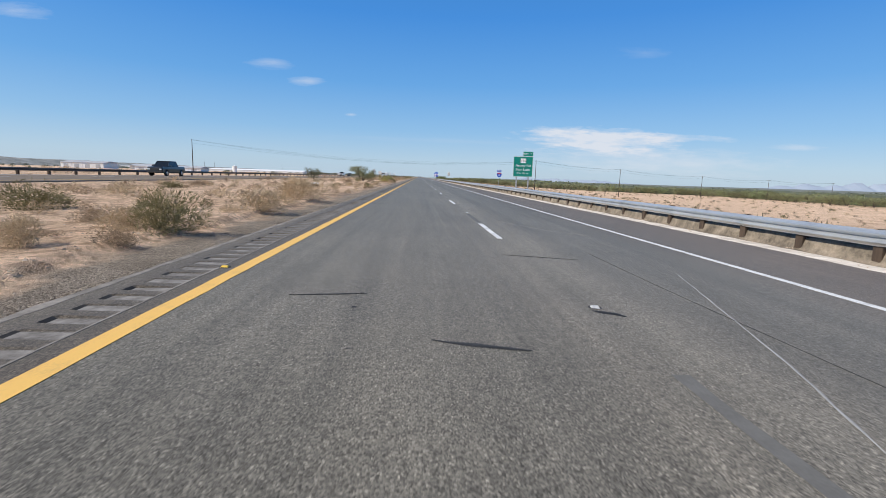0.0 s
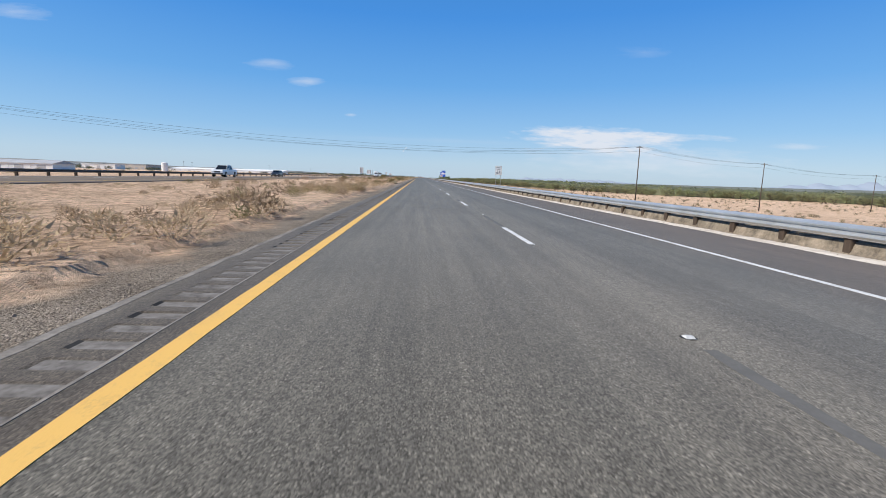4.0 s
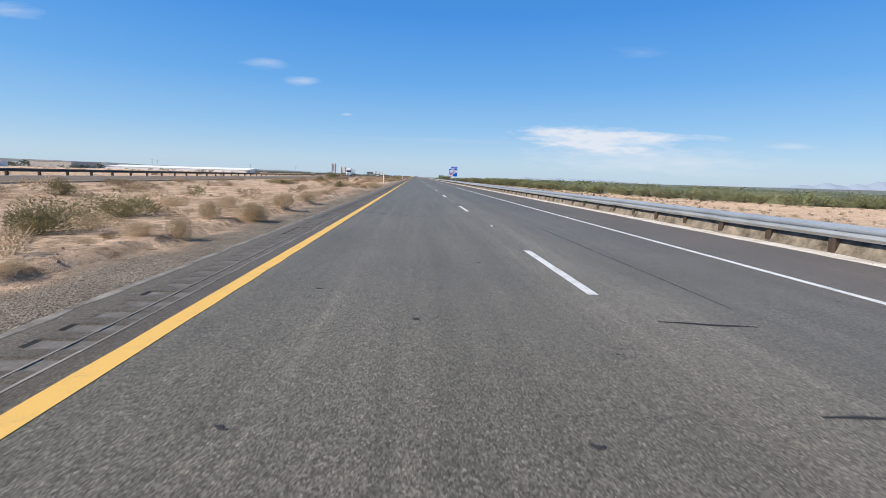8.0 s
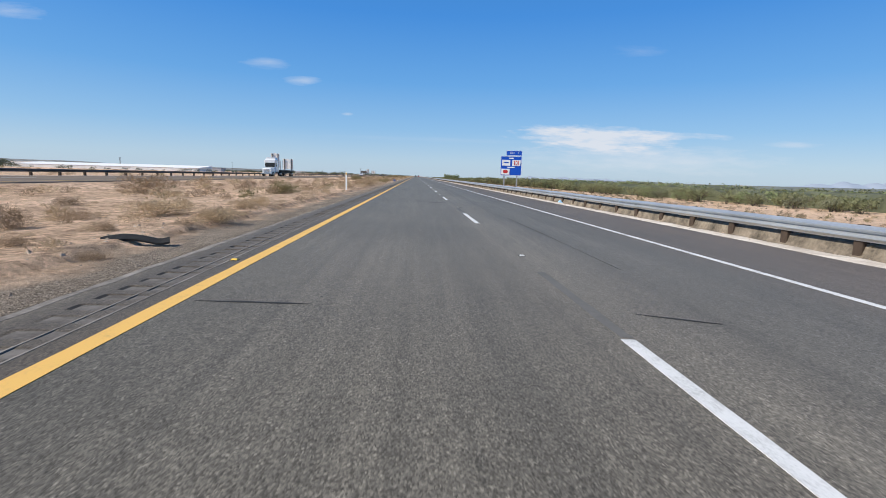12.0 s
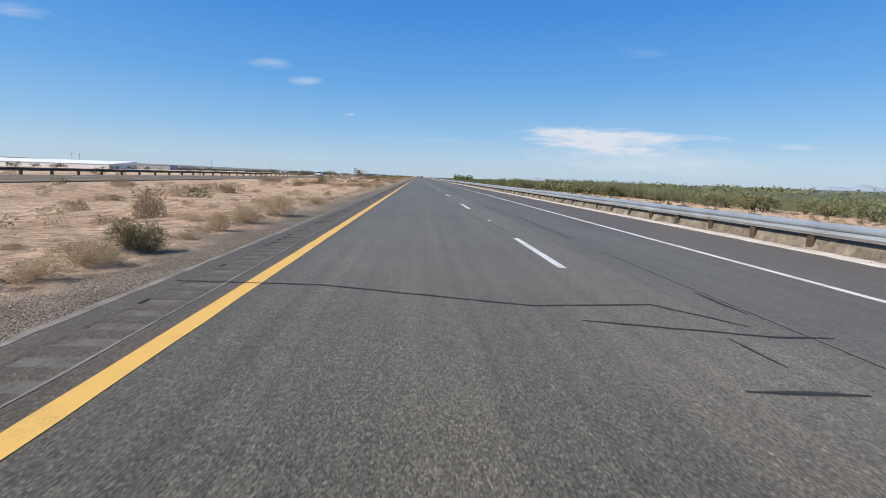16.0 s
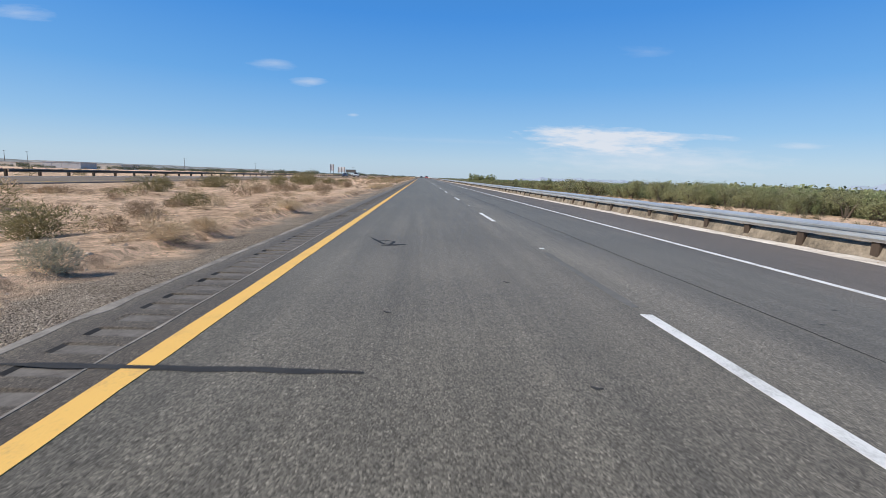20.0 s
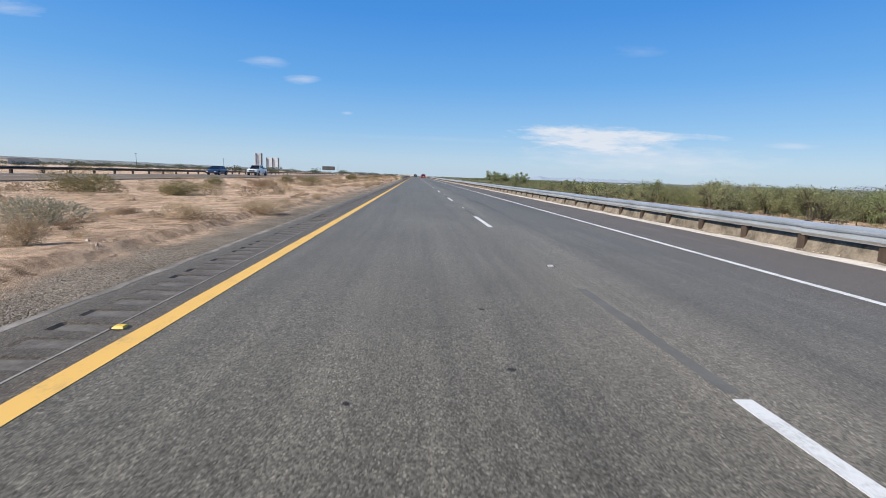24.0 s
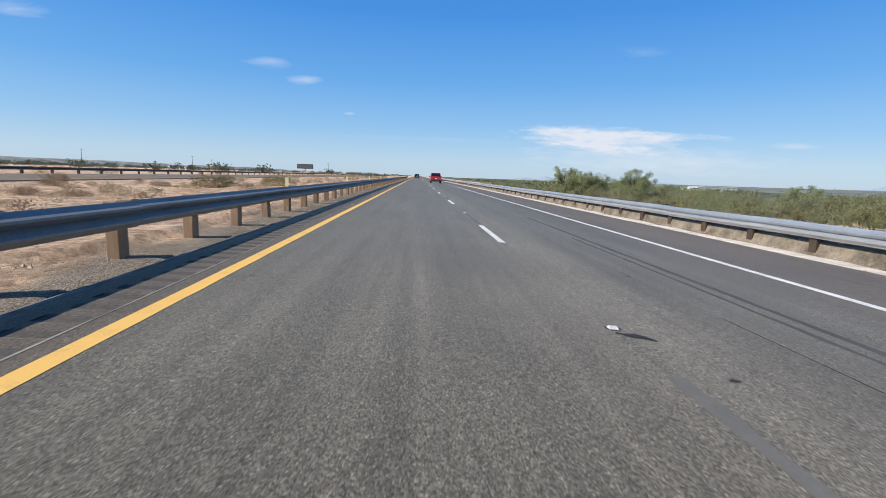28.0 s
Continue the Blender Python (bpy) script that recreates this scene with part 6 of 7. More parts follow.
def make_trees():
    rng = random.Random(77)
    put_tree(-10.4, 96.2, PALO, 1.62, 200, "feathery olive-green desert tree with low spreading crown on the median", "median trees")
    put_tree(-19.0, 87.5, BARE, 1.05, 70, "thin half-bare desert tree on the median", "median trees")
    n = 230
    for i in range(n):
        y = 250 + 840 * (i + rng.random() * 0.8) / n
        x = float(np.interp(y, BELT_Y, BELT_X)) + rng.uniform(-3, 16)
        s = tree_scale(x, y, 2.3, 0.8) if y < 740 else tree_scale(x, y, 2.0, 1.1)
        k = rng.choice((0, 0, 1, 1, 2, 3, 4, 4))
        near = y > 740
        put_tree(x, y, TREES[k] if near else FAR_TREES[1 if k == 2 else 2 if k == 3 else 0], s * (0.8 if near else 1.0), rng.uniform(0, 360), ("grey-green" if k == 3 else "bright green" if k == 2 else "olive-green") + " bushy mesquite tree with foliage to the ground", squash=1.25 if near else 1.0)
    for i in range(85):     # a second rank where the wood comes near the road
        y = 735 + 250 * (i + rng.random()) / 85
        x = float(np.interp(y, BELT_Y, BELT_X)) + rng.uniform(5, 26)
        k = rng.choice((0, 0, 1, 2, 4))
        put_tree(x, y, TREES[k], tree_scale(x, y, 1.6, 0.9) * 0.85, rng.uniform(0, 360), ("bright green" if k == 2 else "olive-green") + " bushy mesquite tree with foliage to the ground", squash=1.18)
    for x, y, s, k in ((42.0, 998, 1.5, 0), (46.0, 995, 1.7, 1), (50.5, 997, 1.7, 1), (47.5, 1003, 1.45, 0), (54.6, 980.7, 1.6, 0), (53.0, 983, 1.6, 1), (68.9, 947.6, 1.2, 0)):
        put_tree(x, y, TALL[k], s, rng.uniform(0, 360), "taller rounded green tree standing above the brush")
    # the wood behind
    back = [tree_meshes(70 + i, 3.5, 2.8, LEAF_OLIVE if i != 1 else LEAF_GREEN, 170, 0.34)[1] for i in range(3)]
    spots = []
    for i in range(760):
        y = 100 + 1500 * rng.random()
        x = float(np.interp(y, BELT_Y, BELT_X)) + (4 if y < 600 else 30) + 130 * rng.random() ** 1.3
        spots.append((x, y, tree_scale(x, y, 1.2, 0.8), rng.uniform(0.95, 1.05), rng.choice((0, 1, 2))))
    ranks = [tree_meshes(75 + i, 3.5, 2.8, (LEAF_OLIVE, LEAF_GREEN, LEAF_GREY)[i], 440, 0.115, 0.06)[1] for i in range(3)]
    close = []
    for i in range(130):     # close ranks behind the front trees
        y = 600 + 315 * rng.random()
        x = float(np.interp(y, BELT_Y, BELT_X)) + 2 + 34 * rng.random()
        close.append((x, y, tree_scale(x, y, 2.6, -0.4), rng.uniform(0.95, 1.05), rng.choice((0, 0, 1, 2))))
    for i in range(240):     # brush on the slope near the end
        y = 850 + 250 * rng.random()
        x = 22 + 90 * rng.random()
        close.append((x, y, rng.uniform(0.45, 0.95), rng.uniform(0.7, 1.0), rng.choice((0, 1, 2))))
    near_end = [s for s in spots if 860 < s[1] < 1120 and s[0] < 190]
    spots = [s for s in spots if s not in near_end]
    close += near_end
    scatter_joined("mesquite_wood", "close ranks of grey-green mesquite trees beyond the guardrail", "wood", ranks, close)
    scatter_joined("mesquite_wood", "dense olive-green mesquite wood beyond the guardrail", "wood", back, spots)
    back = [low_crown(80 + i, 95, 0.55) for i in range(3)]
    spots = []
    for i in range(450):
        y = 1050 + 2500 * rng.random()
        x = -70 - 900 * rng.random() if rng.random() < 0.75 else 70 + 700 * rng.random()
        spots.append((x, y, rng.uniform(0.9, 2.2), rng.uniform(0.8, 1.1), rng.choice((0, 1, 2))))
    hedge = [tree_meshes(90 + i, 3.0, 2.9, LEAF_FAR, 250, 0.24, 0.05, 40)[1] for i in range(3)]
    low = []
    for i in range(230):
        low.append((-130 - 330 * rng.random(), 960 + 560 * rng.random(), rng.uniform(0.8, 1.6), 0.9, rng.choice((0, 1, 2))))
    for x0, x1, y0, y1, count, s in ((-352, -338, 745, 790, 8, 1.5), (-445, -360, 806, 830, 16, 2.8), (-440, -400, 715, 750, 9, 1.8), (-175, -100, 655, 700, 5, 0.9)):
        for i in range(count):
            low.append((rng.uniform(x0, x1), rng.uniform(y0, y1), s * rng.uniform(0.8, 1.15), 0.9, rng.choice((0, 1, 2))))
    for i in range(160):
        low.append((-130 - 330 * rng.random(), 40 + 1150 * rng.random(), rng.uniform(0.5, 1.0), 0.9, rng.choice((0, 1, 2))))
    for i in range(900):
        y = 60 + 620 * rng.random()
        spots.append((float(np.interp(y, BELT_Y, BELT_X)) + 60 + 1100 * rng.random() ** 1.3, y, rng.uniform(1.3, 2.6), 1.0, rng.choice((0, 1, 2))))
    for i in range(40):
        spots.append((-12 - 14 * rng.random(), 1050 + 900 * rng.random(), rng.uniform(0.4, 0.8), 0.8, rng.choice((0, 2))))
    scatter_joined("low_trees", "low grey-green trees beyond the opposite carriageway", "wood", hedge, low)
    scatter_joined("far_trees", "far low green trees along the horizon", "wood", back, spots)


make_trees()


def make_canopy():
    """The tree tops of the valley, running back from the front of the wood to the horizon."""
    rng = random.Random(15)
    off = [22, 22.5] + list(np.arange(28, 190, 7)) + [205, 225, 250, 280, 320, 370, 430, 500, 600, 750, 950, 1300, 1800, 2600, 4200]
    ys = [-700, -300, 0, 60] + list(np.arange(100, 1500, 7)) + [1530, 1570, 1620, 1700, 1800, 1950, 2200, 2600, 3200, 4200]
    vs, fs = [], []
    n = len(off)
    for y in ys:
        b = float(np.interp(y, BELT_Y, BELT_X))
        for i, o in enumerate(off):
            x = b + o + (rng.uniform(-2.5, 2.5) if 1 < i < 40 else 0)
            top = ((5.6 if i < 15 else 3.6) if y < 800 else 1.2 if i < 10 else 2.4) + 1.5 * noise.noise((x * 0.02, y * 0.02, 3)) + rng.uniform(-1.5, 1.3)
            vs.append((x, float(y), ground_z(x, y) + (-0.5 if i == 0 else top)))
    for j in range(len(ys) - 1):
        for i in range(n - 1):
            fs.append((j * n + i, j * n + i + 1, (j + 1) * n + i + 1, (j + 1) * n + i))
    ob = sheet("valley_wood", vs, fs, CANOPY)
    ob.data.materials.append(FAR_PLAIN)
    far = off.index(280)
    for j in range(len(ys) - 1):
        for i in range(far, n - 1):
            ob.data.polygons[j * (n - 1) + i].material_index = 1
    tagged(ob, "grey-green tree tops filling the valley to the horizon", "wood", kind="stuff")


make_canopy()


def make_pebbles():
    rng = np.random.default_rng(9)

    def heap(name, n, xlo, xhi, ylo, yhi, s0, s1, mat, label, on=None):
        x = rng.uniform(xlo, xhi, n)
        y = rng.uniform(ylo, yhi, n)
        s = s0 + (s1 - s0) * rng.uniform(0, 1, n) ** 3
        if on:
            x = x + np.interp(y, RAIL_Y, RAIL_X)
        z = np.array([(on(a - rail_x(b)) if on else ground_z(a, b)) for a, b in zip(x, y)])
        base = np.array(((1, 0, 0), (-0.4, 0.9, 0), (-0.5, -0.8, 0), (0.1, 0.1, 0.75), (0, 0, -0.3)))
        a = rng.uniform(0, 6.28, n)
        c, q = np.cos(a), np.sin(a)
        v = np.repeat(base[None], n, 0) * (1 + rng.uniform(-0.35, 0.35, (n, 5, 3)))
        vx = v[:, :, 0] * c[:, None] - v[:, :, 1] * q[:, None]
        vy = v[:, :, 0] * q[:, None] + v[:, :, 1] * c[:, None]
        out = np.stack((vx * s[:, None] + x[:, None], vy * s[:, None] + y[:, None], v[:, :, 2] * s[:, None] + z[:, None]), axis=2).reshape(-1, 3)
        tri = np.array(((0, 1, 3), (1, 2, 3), (2, 0, 3)))
        f = (tri[None] + (np.arange(n) * 5)[:, None, None]).reshape(-1, 3)
        tagged(sheet(name, out.tolist(), f.tolist(), mat), label, "gravel", kind="stuff")
    heap("shoulder_gravel", 36000, -1.95, -0.97, -12, 900, 0.005, 0.022, STONE, "loose grey gravel beside the pavement")
    heap("ledge_stones", 9000, -2.55, -1.85, -12, 900, 0.010, 0.042, STONE_PALE, "clods and stones along the ledge of the median")
    heap("median_stones", 16000, -6.0, -2.0, -12, 900, 0.008, 0.045, STONE_PALE, "pale stones scattered on the median sand")
    heap("verge_stones", 14000, -1.15, -0.12, -12, 920, 0.008, 0.035, STONE_PALE, "pale stones on the dirt verge", lambda a: float(np.interp(a, (-1.1, -0.7, -0.13), (-0.20, -0.21, -0.24))))


make_pebbles()


# ---------------------------------------------------------------- vehicles
def wheel(parent, x, y, r, w):
    """Tyre on a rim; the axle lies along x."""
    bm = bmesh.new()
    bmesh.ops.create_cone(bm, cap_ends=True, segments=20, radius1=r, radius2=r, depth=w, matrix=pose(x, y, r, 0, 90, 0))
    es = [e for e in bm.edges if len(e.link_faces) == 2 and any(len(f.verts) > 4 for f in e.link_faces)]
    bmesh.ops.bevel(bm, geom=es, offset=0.03, segments=2, affect="EDGES", profile=0.5)
    t = part("wheel", bm, TYRE, parent)
    bm = bmesh.new()
    side = 1 if x > 0 else -1
    bmesh.ops.create_cone(bm, cap_ends=True, segments=16, radius1=r * 0.62, radius2=r * 0.55, depth=0.03, matrix=pose(x + side * (w / 2 + 0.008), y, r, 0, 90 * side, 0))
    part("rim", bm, CHROME, t)


def loft_body(stations, bm=None):
    """A body from cross-sections: y, half width, floor, shoulder height, and rounding."""
    bm = bm or bmesh.new()
    rings = []
    for y, hw, z0, z1 in stations:
        pts = [(-hw * 0.92, z0), (-hw, z0 + 0.12), (-hw, z0 + (z1 - z0) * 0.62), (-hw * 0.95, z1 - 0.05), (-hw * 0.82, z1), (hw * 0.82, z1), (hw * 0.95, z1 - 0.05), (hw, z0 + (z1 - z0) * 0.62), (hw, z0 + 0.12), (hw * 0.92, z0)]
        rings.append([bm.verts.new((x, y, z)) for x, z in pts])
    n = len(rings[0])
    for a, b in zip(rings, rings[1:]):
        for i in range(n):
            bm.faces.new((a[i], a[(i + 1) % n], b[(i + 1) % n], b[i]))
    bm.faces.new(rings[0])
    bm.faces.new(list(reversed(rings[-1])))
    bmesh.ops.recalc_face_normals(bm, faces=bm.faces)
    return bm


def cabin(parent, colour, y0, y1, y2, y3, hw, zb, zt):
    """Roof and pillars with glass set between them: y0 to y3 along the belt, y1 to y2 along the roof."""
    ht = hw * 0.80
    roof = bmesh.new()
    box(roof, -ht, ht, y1 - 0.03, y2 + 0.03, zt - 0.06, zt, None, 0.025)
    part("roof", roof, colour, parent)
    for nm, (ya, yb) in (("windscreen", (y0, y1)), ("rear_window", (y3, y2))):
        bm = bmesh.new()
        a = [bm.verts.new(p) for p in ((-hw * 0.90, ya, zb), (hw * 0.90, ya, zb), (ht * 0.93, yb, zt - 0.05), (-ht * 0.93, yb, zt - 0.05))]
        bm.faces.new(a)
        r = bmesh.ops.extrude_face_region(bm, geom=bm.faces[:])
        k = 0.03 if ya < yb else -0.03
        bmesh.ops.translate(bm, vec=(0, k, 0), verts=[v for v in r["geom"] if isinstance(v, bmesh.types.BMVert)])
        bmesh.ops.recalc_face_normals(bm, faces=bm.faces)
        part(nm, bm, GLASS, parent)
    for s in (-1, 1):
        bm = bmesh.new()
        a = [bm.verts.new(p) for p in ((s * hw * 0.95, y0 + 0.08, zb), (s * hw * 0.95, y3 - 0.08, zb), (s * ht * 0.99, y2, zt - 0.06), (s * ht * 0.99, y1, zt - 0.06))]
        bm.faces.new(a)
        r = bmesh.ops.extrude_face_region(bm, geom=bm.faces[:])
        bmesh.ops.translate(bm, vec=(-s * 0.03, 0, 0), verts=[v for v in r["geom"] if isinstance(v, bmesh.types.BMVert)])
        bmesh.ops.recalc_face_normals(bm, faces=bm.faces)
        part("side_window", bm, GLASS, parent)
        for ya, yb in ((y0, y1), ((y0 + y3) / 2, (y1 + y2) / 2), (y3, y2)):
            bm = bmesh.new()
            rod(bm, (s * hw * 0.94, ya, zb - 0.04), (s * ht * 0.97, yb, zt - 0.03), 0.045, 0.04, 5)
            part("pillar", bm, colour, parent)


def vehicle(kind, colour, m, label, category="car"):
    """kind: sedan, suv or pickup. The nose points to -y in the vehicle's own space."""
    v = empty(kind if kind != "suv" else "sport_utility_car", m, label=label, category=category, group="vehicles")
    if kind == "sedan":
        L, hw, wr = 4.7, 0.90, 0.33
        st = [(-2.35, 0.70, 0.32, 0.62), (-2.2, 0.84, 0.22, 0.74), (-1.3, 0.90, 0.20, 0.90), (-0.9, 0.90, 0.20, 0.95), (1.3, 0.90, 0.20, 1.0), (2.1, 0.88, 0.24, 1.0), (2.33, 0.78, 0.36, 0.92)]
        cab = (-1.05, -0.25, 1.05, 1.75, 0.88, 0.95, 1.46)
        wy = (-1.42, 1.36)
    elif kind == "suv":
        L, hw, wr = 4.8, 0.96, 0.37
        st = [(-2.4, 0.78, 0.40, 0.86), (-2.25, 0.92, 0.30, 0.98), (-1.3, 0.96, 0.28, 1.08), (-1.0, 0.96, 0.28, 1.10), (1.9, 0.96, 0.28, 1.14), (2.3, 0.94, 0.32, 1.14), (2.42, 0.88, 0.42, 1.05)]
        cab = (-1.25, -0.55, 1.95, 2.34, 0.94, 1.08, 1.76)
        wy = (-1.45, 1.42)
    else:
        L, hw, wr = 5.7, 0.99, 0.40
        st = [(-2.85, 0.84, 0.48, 0.98), (-2.7, 0.96, 0.38, 1.12), (-1.6, 0.99, 0.36, 1.18), (-1.2, 0.99, 0.36, 1.20), (1.0, 0.99, 0.36, 1.22), (2.7, 0.98, 0.38, 1.22), (2.84, 0.94, 0.48, 1.18)]
        cab = (-1.35, -0.65, 0.85, 1.15, 0.97, 1.18, 1.88)
        wy = (-1.85, 1.80)
    part("body", loft_body(st), colour, v, smooth=False)
    cabin(v, colour, *cab)
    for x in (-hw + 0.09, hw - 0.09):
        for y in wy:
            wheel(v, x, y, wr, 0.24)
    half = L / 2
    zl = st[0][3] - 0.16
    part("front_bumper", boxed(-hw * 0.86, hw * 0.86, -half - 0.05, -half + 0.15, st[0][2] - 0.06, st[0][2] + 0.14, 0.03), TRIM, v)
    part("rear_bumper", boxed(-hw * 0.88, hw * 0.88, half - 0.15, half + 0.06, st[0][2] - 0.02, st[0][2] + 0.16, 0.03), TRIM if kind != "pickup" else CHROME, v)
    part("grille", boxed(-hw * 0.45, hw * 0.45, -half - 0.03, -half + 0.03, zl - 0.12, zl + 0.10, 0.01), TRIM, v)
    part("number_plate", boxed(-0.16, 0.16, half + 0.005, half + 0.03, st[-1][2] + 0.28, st[-1][2] + 0.42), SIGN_WHITE, v)
    for s in (-1, 1):
        part("headlight", boxed(s * hw * 0.70 - 0.17, s * hw * 0.70 + 0.17, -half - 0.02, -half + 0.12, zl - 0.06, zl + 0.09, 0.02), LAMP, v)
        part("tail_light", boxed(s * hw * 0.84 - 0.08, s * hw * 0.84 + 0.08, half - 0.10, half + 0.012, st[-1][3] - 0.36, st[-1][3] - 0.04, 0.02), TAIL, v)
        part("mirror", boxed(s * (hw + 0.10) - 0.09, s * (hw + 0.10) + 0.09, cab[0] + 0.18, cab[0] + 0.28, cab[5] + 0.02, cab[5] + 0.16, 0.02), colour, v)
        for y in wy:
            bm = bmesh.new()
            bmesh.ops.create_cone(bm, cap_ends=True, segments=18, radius1=wr + 0.07, radius2=wr + 0.07, depth=0.04, matrix=pose(s * (hw - 0.012), y, wr + 0.02, 0, 90, 0))
            part("wheel_arch", bm, TRIM, v)
    if kind == "pickup":
        part("cargo_bed", boxed(-0.80, 0.80, 1.28, 2.70, 1.16, 1.235), TRIM, v)
        part("tailgate", boxed(-0.78, 0.78, 2.80, 2.862, 0.62, 1.19, 0.01), colour, v)
    return v


RED_PAINT = plain("red_car_paint", (0.48, 0.018, 0.012), 0.3, 0, 0.5, 0.6)
DARK_PAINT = plain("dark_car_paint", (0.020, 0.023, 0.028), 0.3, 0.2, 0.5, 0.6)
BLUE_PAINT = plain("blue_car_paint", (0.010, 0.035, 0.11), 0.3, 0.2, 0.5, 0.6)
WHITE_CAR = plain("white_car_paint", (0.72, 0.73, 0.74), 0.3, 0, 0.5, 0.6)


def make_vehicles():
    same = 180          # nose ahead, along the drive
    vehicle("suv", RED_PAINT, pose(5.35, 956.0, road_z(5.35), 0, 0, same), "bright red sport utility car on the road far ahead")
    vehicle("suv", DARK_PAINT, pose(1.9, 1065.0, road_z(1.9), 0, 0, same), "dark sport utility car small in the distance on the road")
    z = 0.165
    vehicle("pickup", DARK_PAINT, pose(-30.3, 54.0, z), "dark pickup truck on the opposite carriageway", "pickup truck")
    vehicle("pickup", WHITE_CAR, pose(-30.0, 193.0, z), "white pickup truck on the opposite carriageway", "pickup truck")
    vehicle("sedan", DARK_PAINT, pose(-31.6, 227.5, z), "dark sedan on the opposite carriageway")
    vehicle("sedan", WHITE_CAR, pose(-29.6, 647.6, z), "clean white sedan on the opposite carriageway")
    vehicle("sedan", BLUE_PAINT, pose(-30.5, 825.0, z), "dark blue sedan on the opposite carriageway")
    vehicle("pickup", WHITE_CAR, pose(-27.0, 834.0, z), "white pickup truck on the opposite carriageway", "pickup truck")


make_vehicles()


def make_truck(x, y):
    """A cab-over-chassis tractor with a flat trailer loaded with upright stakes."""
    t = empty("semi_truck", pose(x, y, 0.165), label="white semi truck with a flatbed trailer on the opposite carriageway", category="truck", group="vehicles")
    cabm = bmesh.new()
    box(cabm, -1.2, 1.2, 1.2, 3.6, 0.9, 3.7, None, 0.15)
    part("cab", cabm, WHITE_CAR, t)
    part("hood", loft_body([(-1.2, 0.85, 0.6, 1.55), (-1.0, 1.0, 0.55, 1.75), (1.25, 1.1, 0.55, 1.95)]), WHITE_CAR, t)
    part("windscreen", boxed(-1.05, 1.05, 1.13, 1.18, 2.05, 2.95), GLASS, t)
    part("grille", boxed(-0.55, 0.55, -1.24, -1.17, 0.75, 1.5, 0.02), CHROME, t)
    part("bumper", boxed(-1.15, 1.15, -1.35, -1.1, 0.4, 0.72, 0.03), CHROME, t)
    part("wind_deflector", extruded([(-1.1, 3.7), (1.1, 3.7), (0.9, 4.15), (-0.9, 4.15)], 1.8, 3.5), WHITE_CAR, t)
    for s in (-1, 1):
        part("headlight", boxed(s * 0.85 - 0.16, s * 0.85 + 0.16, -1.22, -1.05, 0.95, 1.2, 0.02), LAMP, t)
        part("side_window", boxed(s * 1.205 - 0.01, s * 1.205 + 0.01, 1.4, 2.3, 2.1, 2.9), GLASS, t)
        bm = bmesh.new()
        rod(bm, (s * 1.1, 3.75, 0.9), (s * 1.1, 3.75, 4.2), 0.08, 0.08, 8)
        part("exhaust_stack", bm, CHROME, t)
        for y2 in (-0.2, 4.6, 5.9, 14.5, 15.8):
            wheel(t, s * 1.05, y2, 0.5, 0.32)
    part("trailer_deck", boxed(-1.25, 1.25, 4.0, 17.0, 1.15, 1.45, 0.02), TRIM, t)
    part("chassis", boxed(-0.5, 0.5, -0.8, 16.5, 0.75, 1.14, 0.02), TRIM, t)
    for k in range(6):
        for s in (-1, 1):
            part("stake", boxed(s * 1.18 - 0.05, s * 1.18 + 0.05, 5.0 + k * 2.2, 5.1 + k * 2.2, 1.45, 3.6), STEEL, t)


make_truck(-30.5, 474.0)


# ---------------------------------------------------------------- far buildings and hills
def building(name, x0, x1, y0, y1, h, wall, label, bays=0, roof="flat"):
    b = empty(name, pose((x0 + x1) / 2, (y0 + y1) / 2, ground_z(x0, y0) - 0.3), label=label, category="building", group="distant buildings")
    w, d = (x1 - x0) / 2, (y1 - y0) / 2
    part("wall", boxed(-w, w, -d, d, 0, h), wall, b)
    if roof == "shed":
        bm = bmesh.new()
        v = [bm.verts.new(q) for q in ((-w - 0.3, -d - 0.3, h), (w + 0.3, -d - 0.3, h), (w + 0.3, d, h + 2.4), (-w - 0.3, d, h + 2.4), (-w - 0.3, d, h), (w + 0.3, d, h))]
        for f in ((0, 1, 2, 3), (3, 2, 5, 4), (0, 3, 4), (1, 5, 2), (0, 4, 5, 1)):
            bm.faces.new([v[i] for i in f])
        part("roof", bm, ROOF_WHITE, b)
    elif roof == "gable":
        bm = bmesh.new()
        a = [(-w - 0.4, -d - 0.4, h), (w + 0.4, -d - 0.4, h), (w + 0.4, 0, h + 1.3), (-w - 0.4, 0, h + 1.3), (-w - 0.4, d + 0.4, h), (w + 0.4, d + 0.4, h)]
        v = [bm.verts.new(p) for p in a]
        for f in ((0, 1, 2, 3), (3, 2, 5, 4), (0, 3, 4), (1, 5, 2), (0, 4, 5, 1)):
            bm.faces.new([v[i] for i in f])
        part("roof", bm, ROOF_GREY, b)
    else:
        part("roof", boxed(-w - 0.3, w + 0.3, -d - 0.3, d + 0.3, h, h + 0.35), ROOF_GREY if wall is not WALL_WHITE else WALL_WHITE, b)
    for k in range(bays):
        x = -w + (k + 0.5) * 2 * w / bays
        part("loading_door", boxed(x - 1.6, x + 1.6, -d - 0.06, -d - 0.01, 0.3, min(3.6, h * 0.75)), ROOF_GREY, b)
        part("column", boxed(x + w / bays - 0.2, x + w / bays + 0.2, -d - 0.12, -d + 0.1, 0, h), wall, b)
    return b


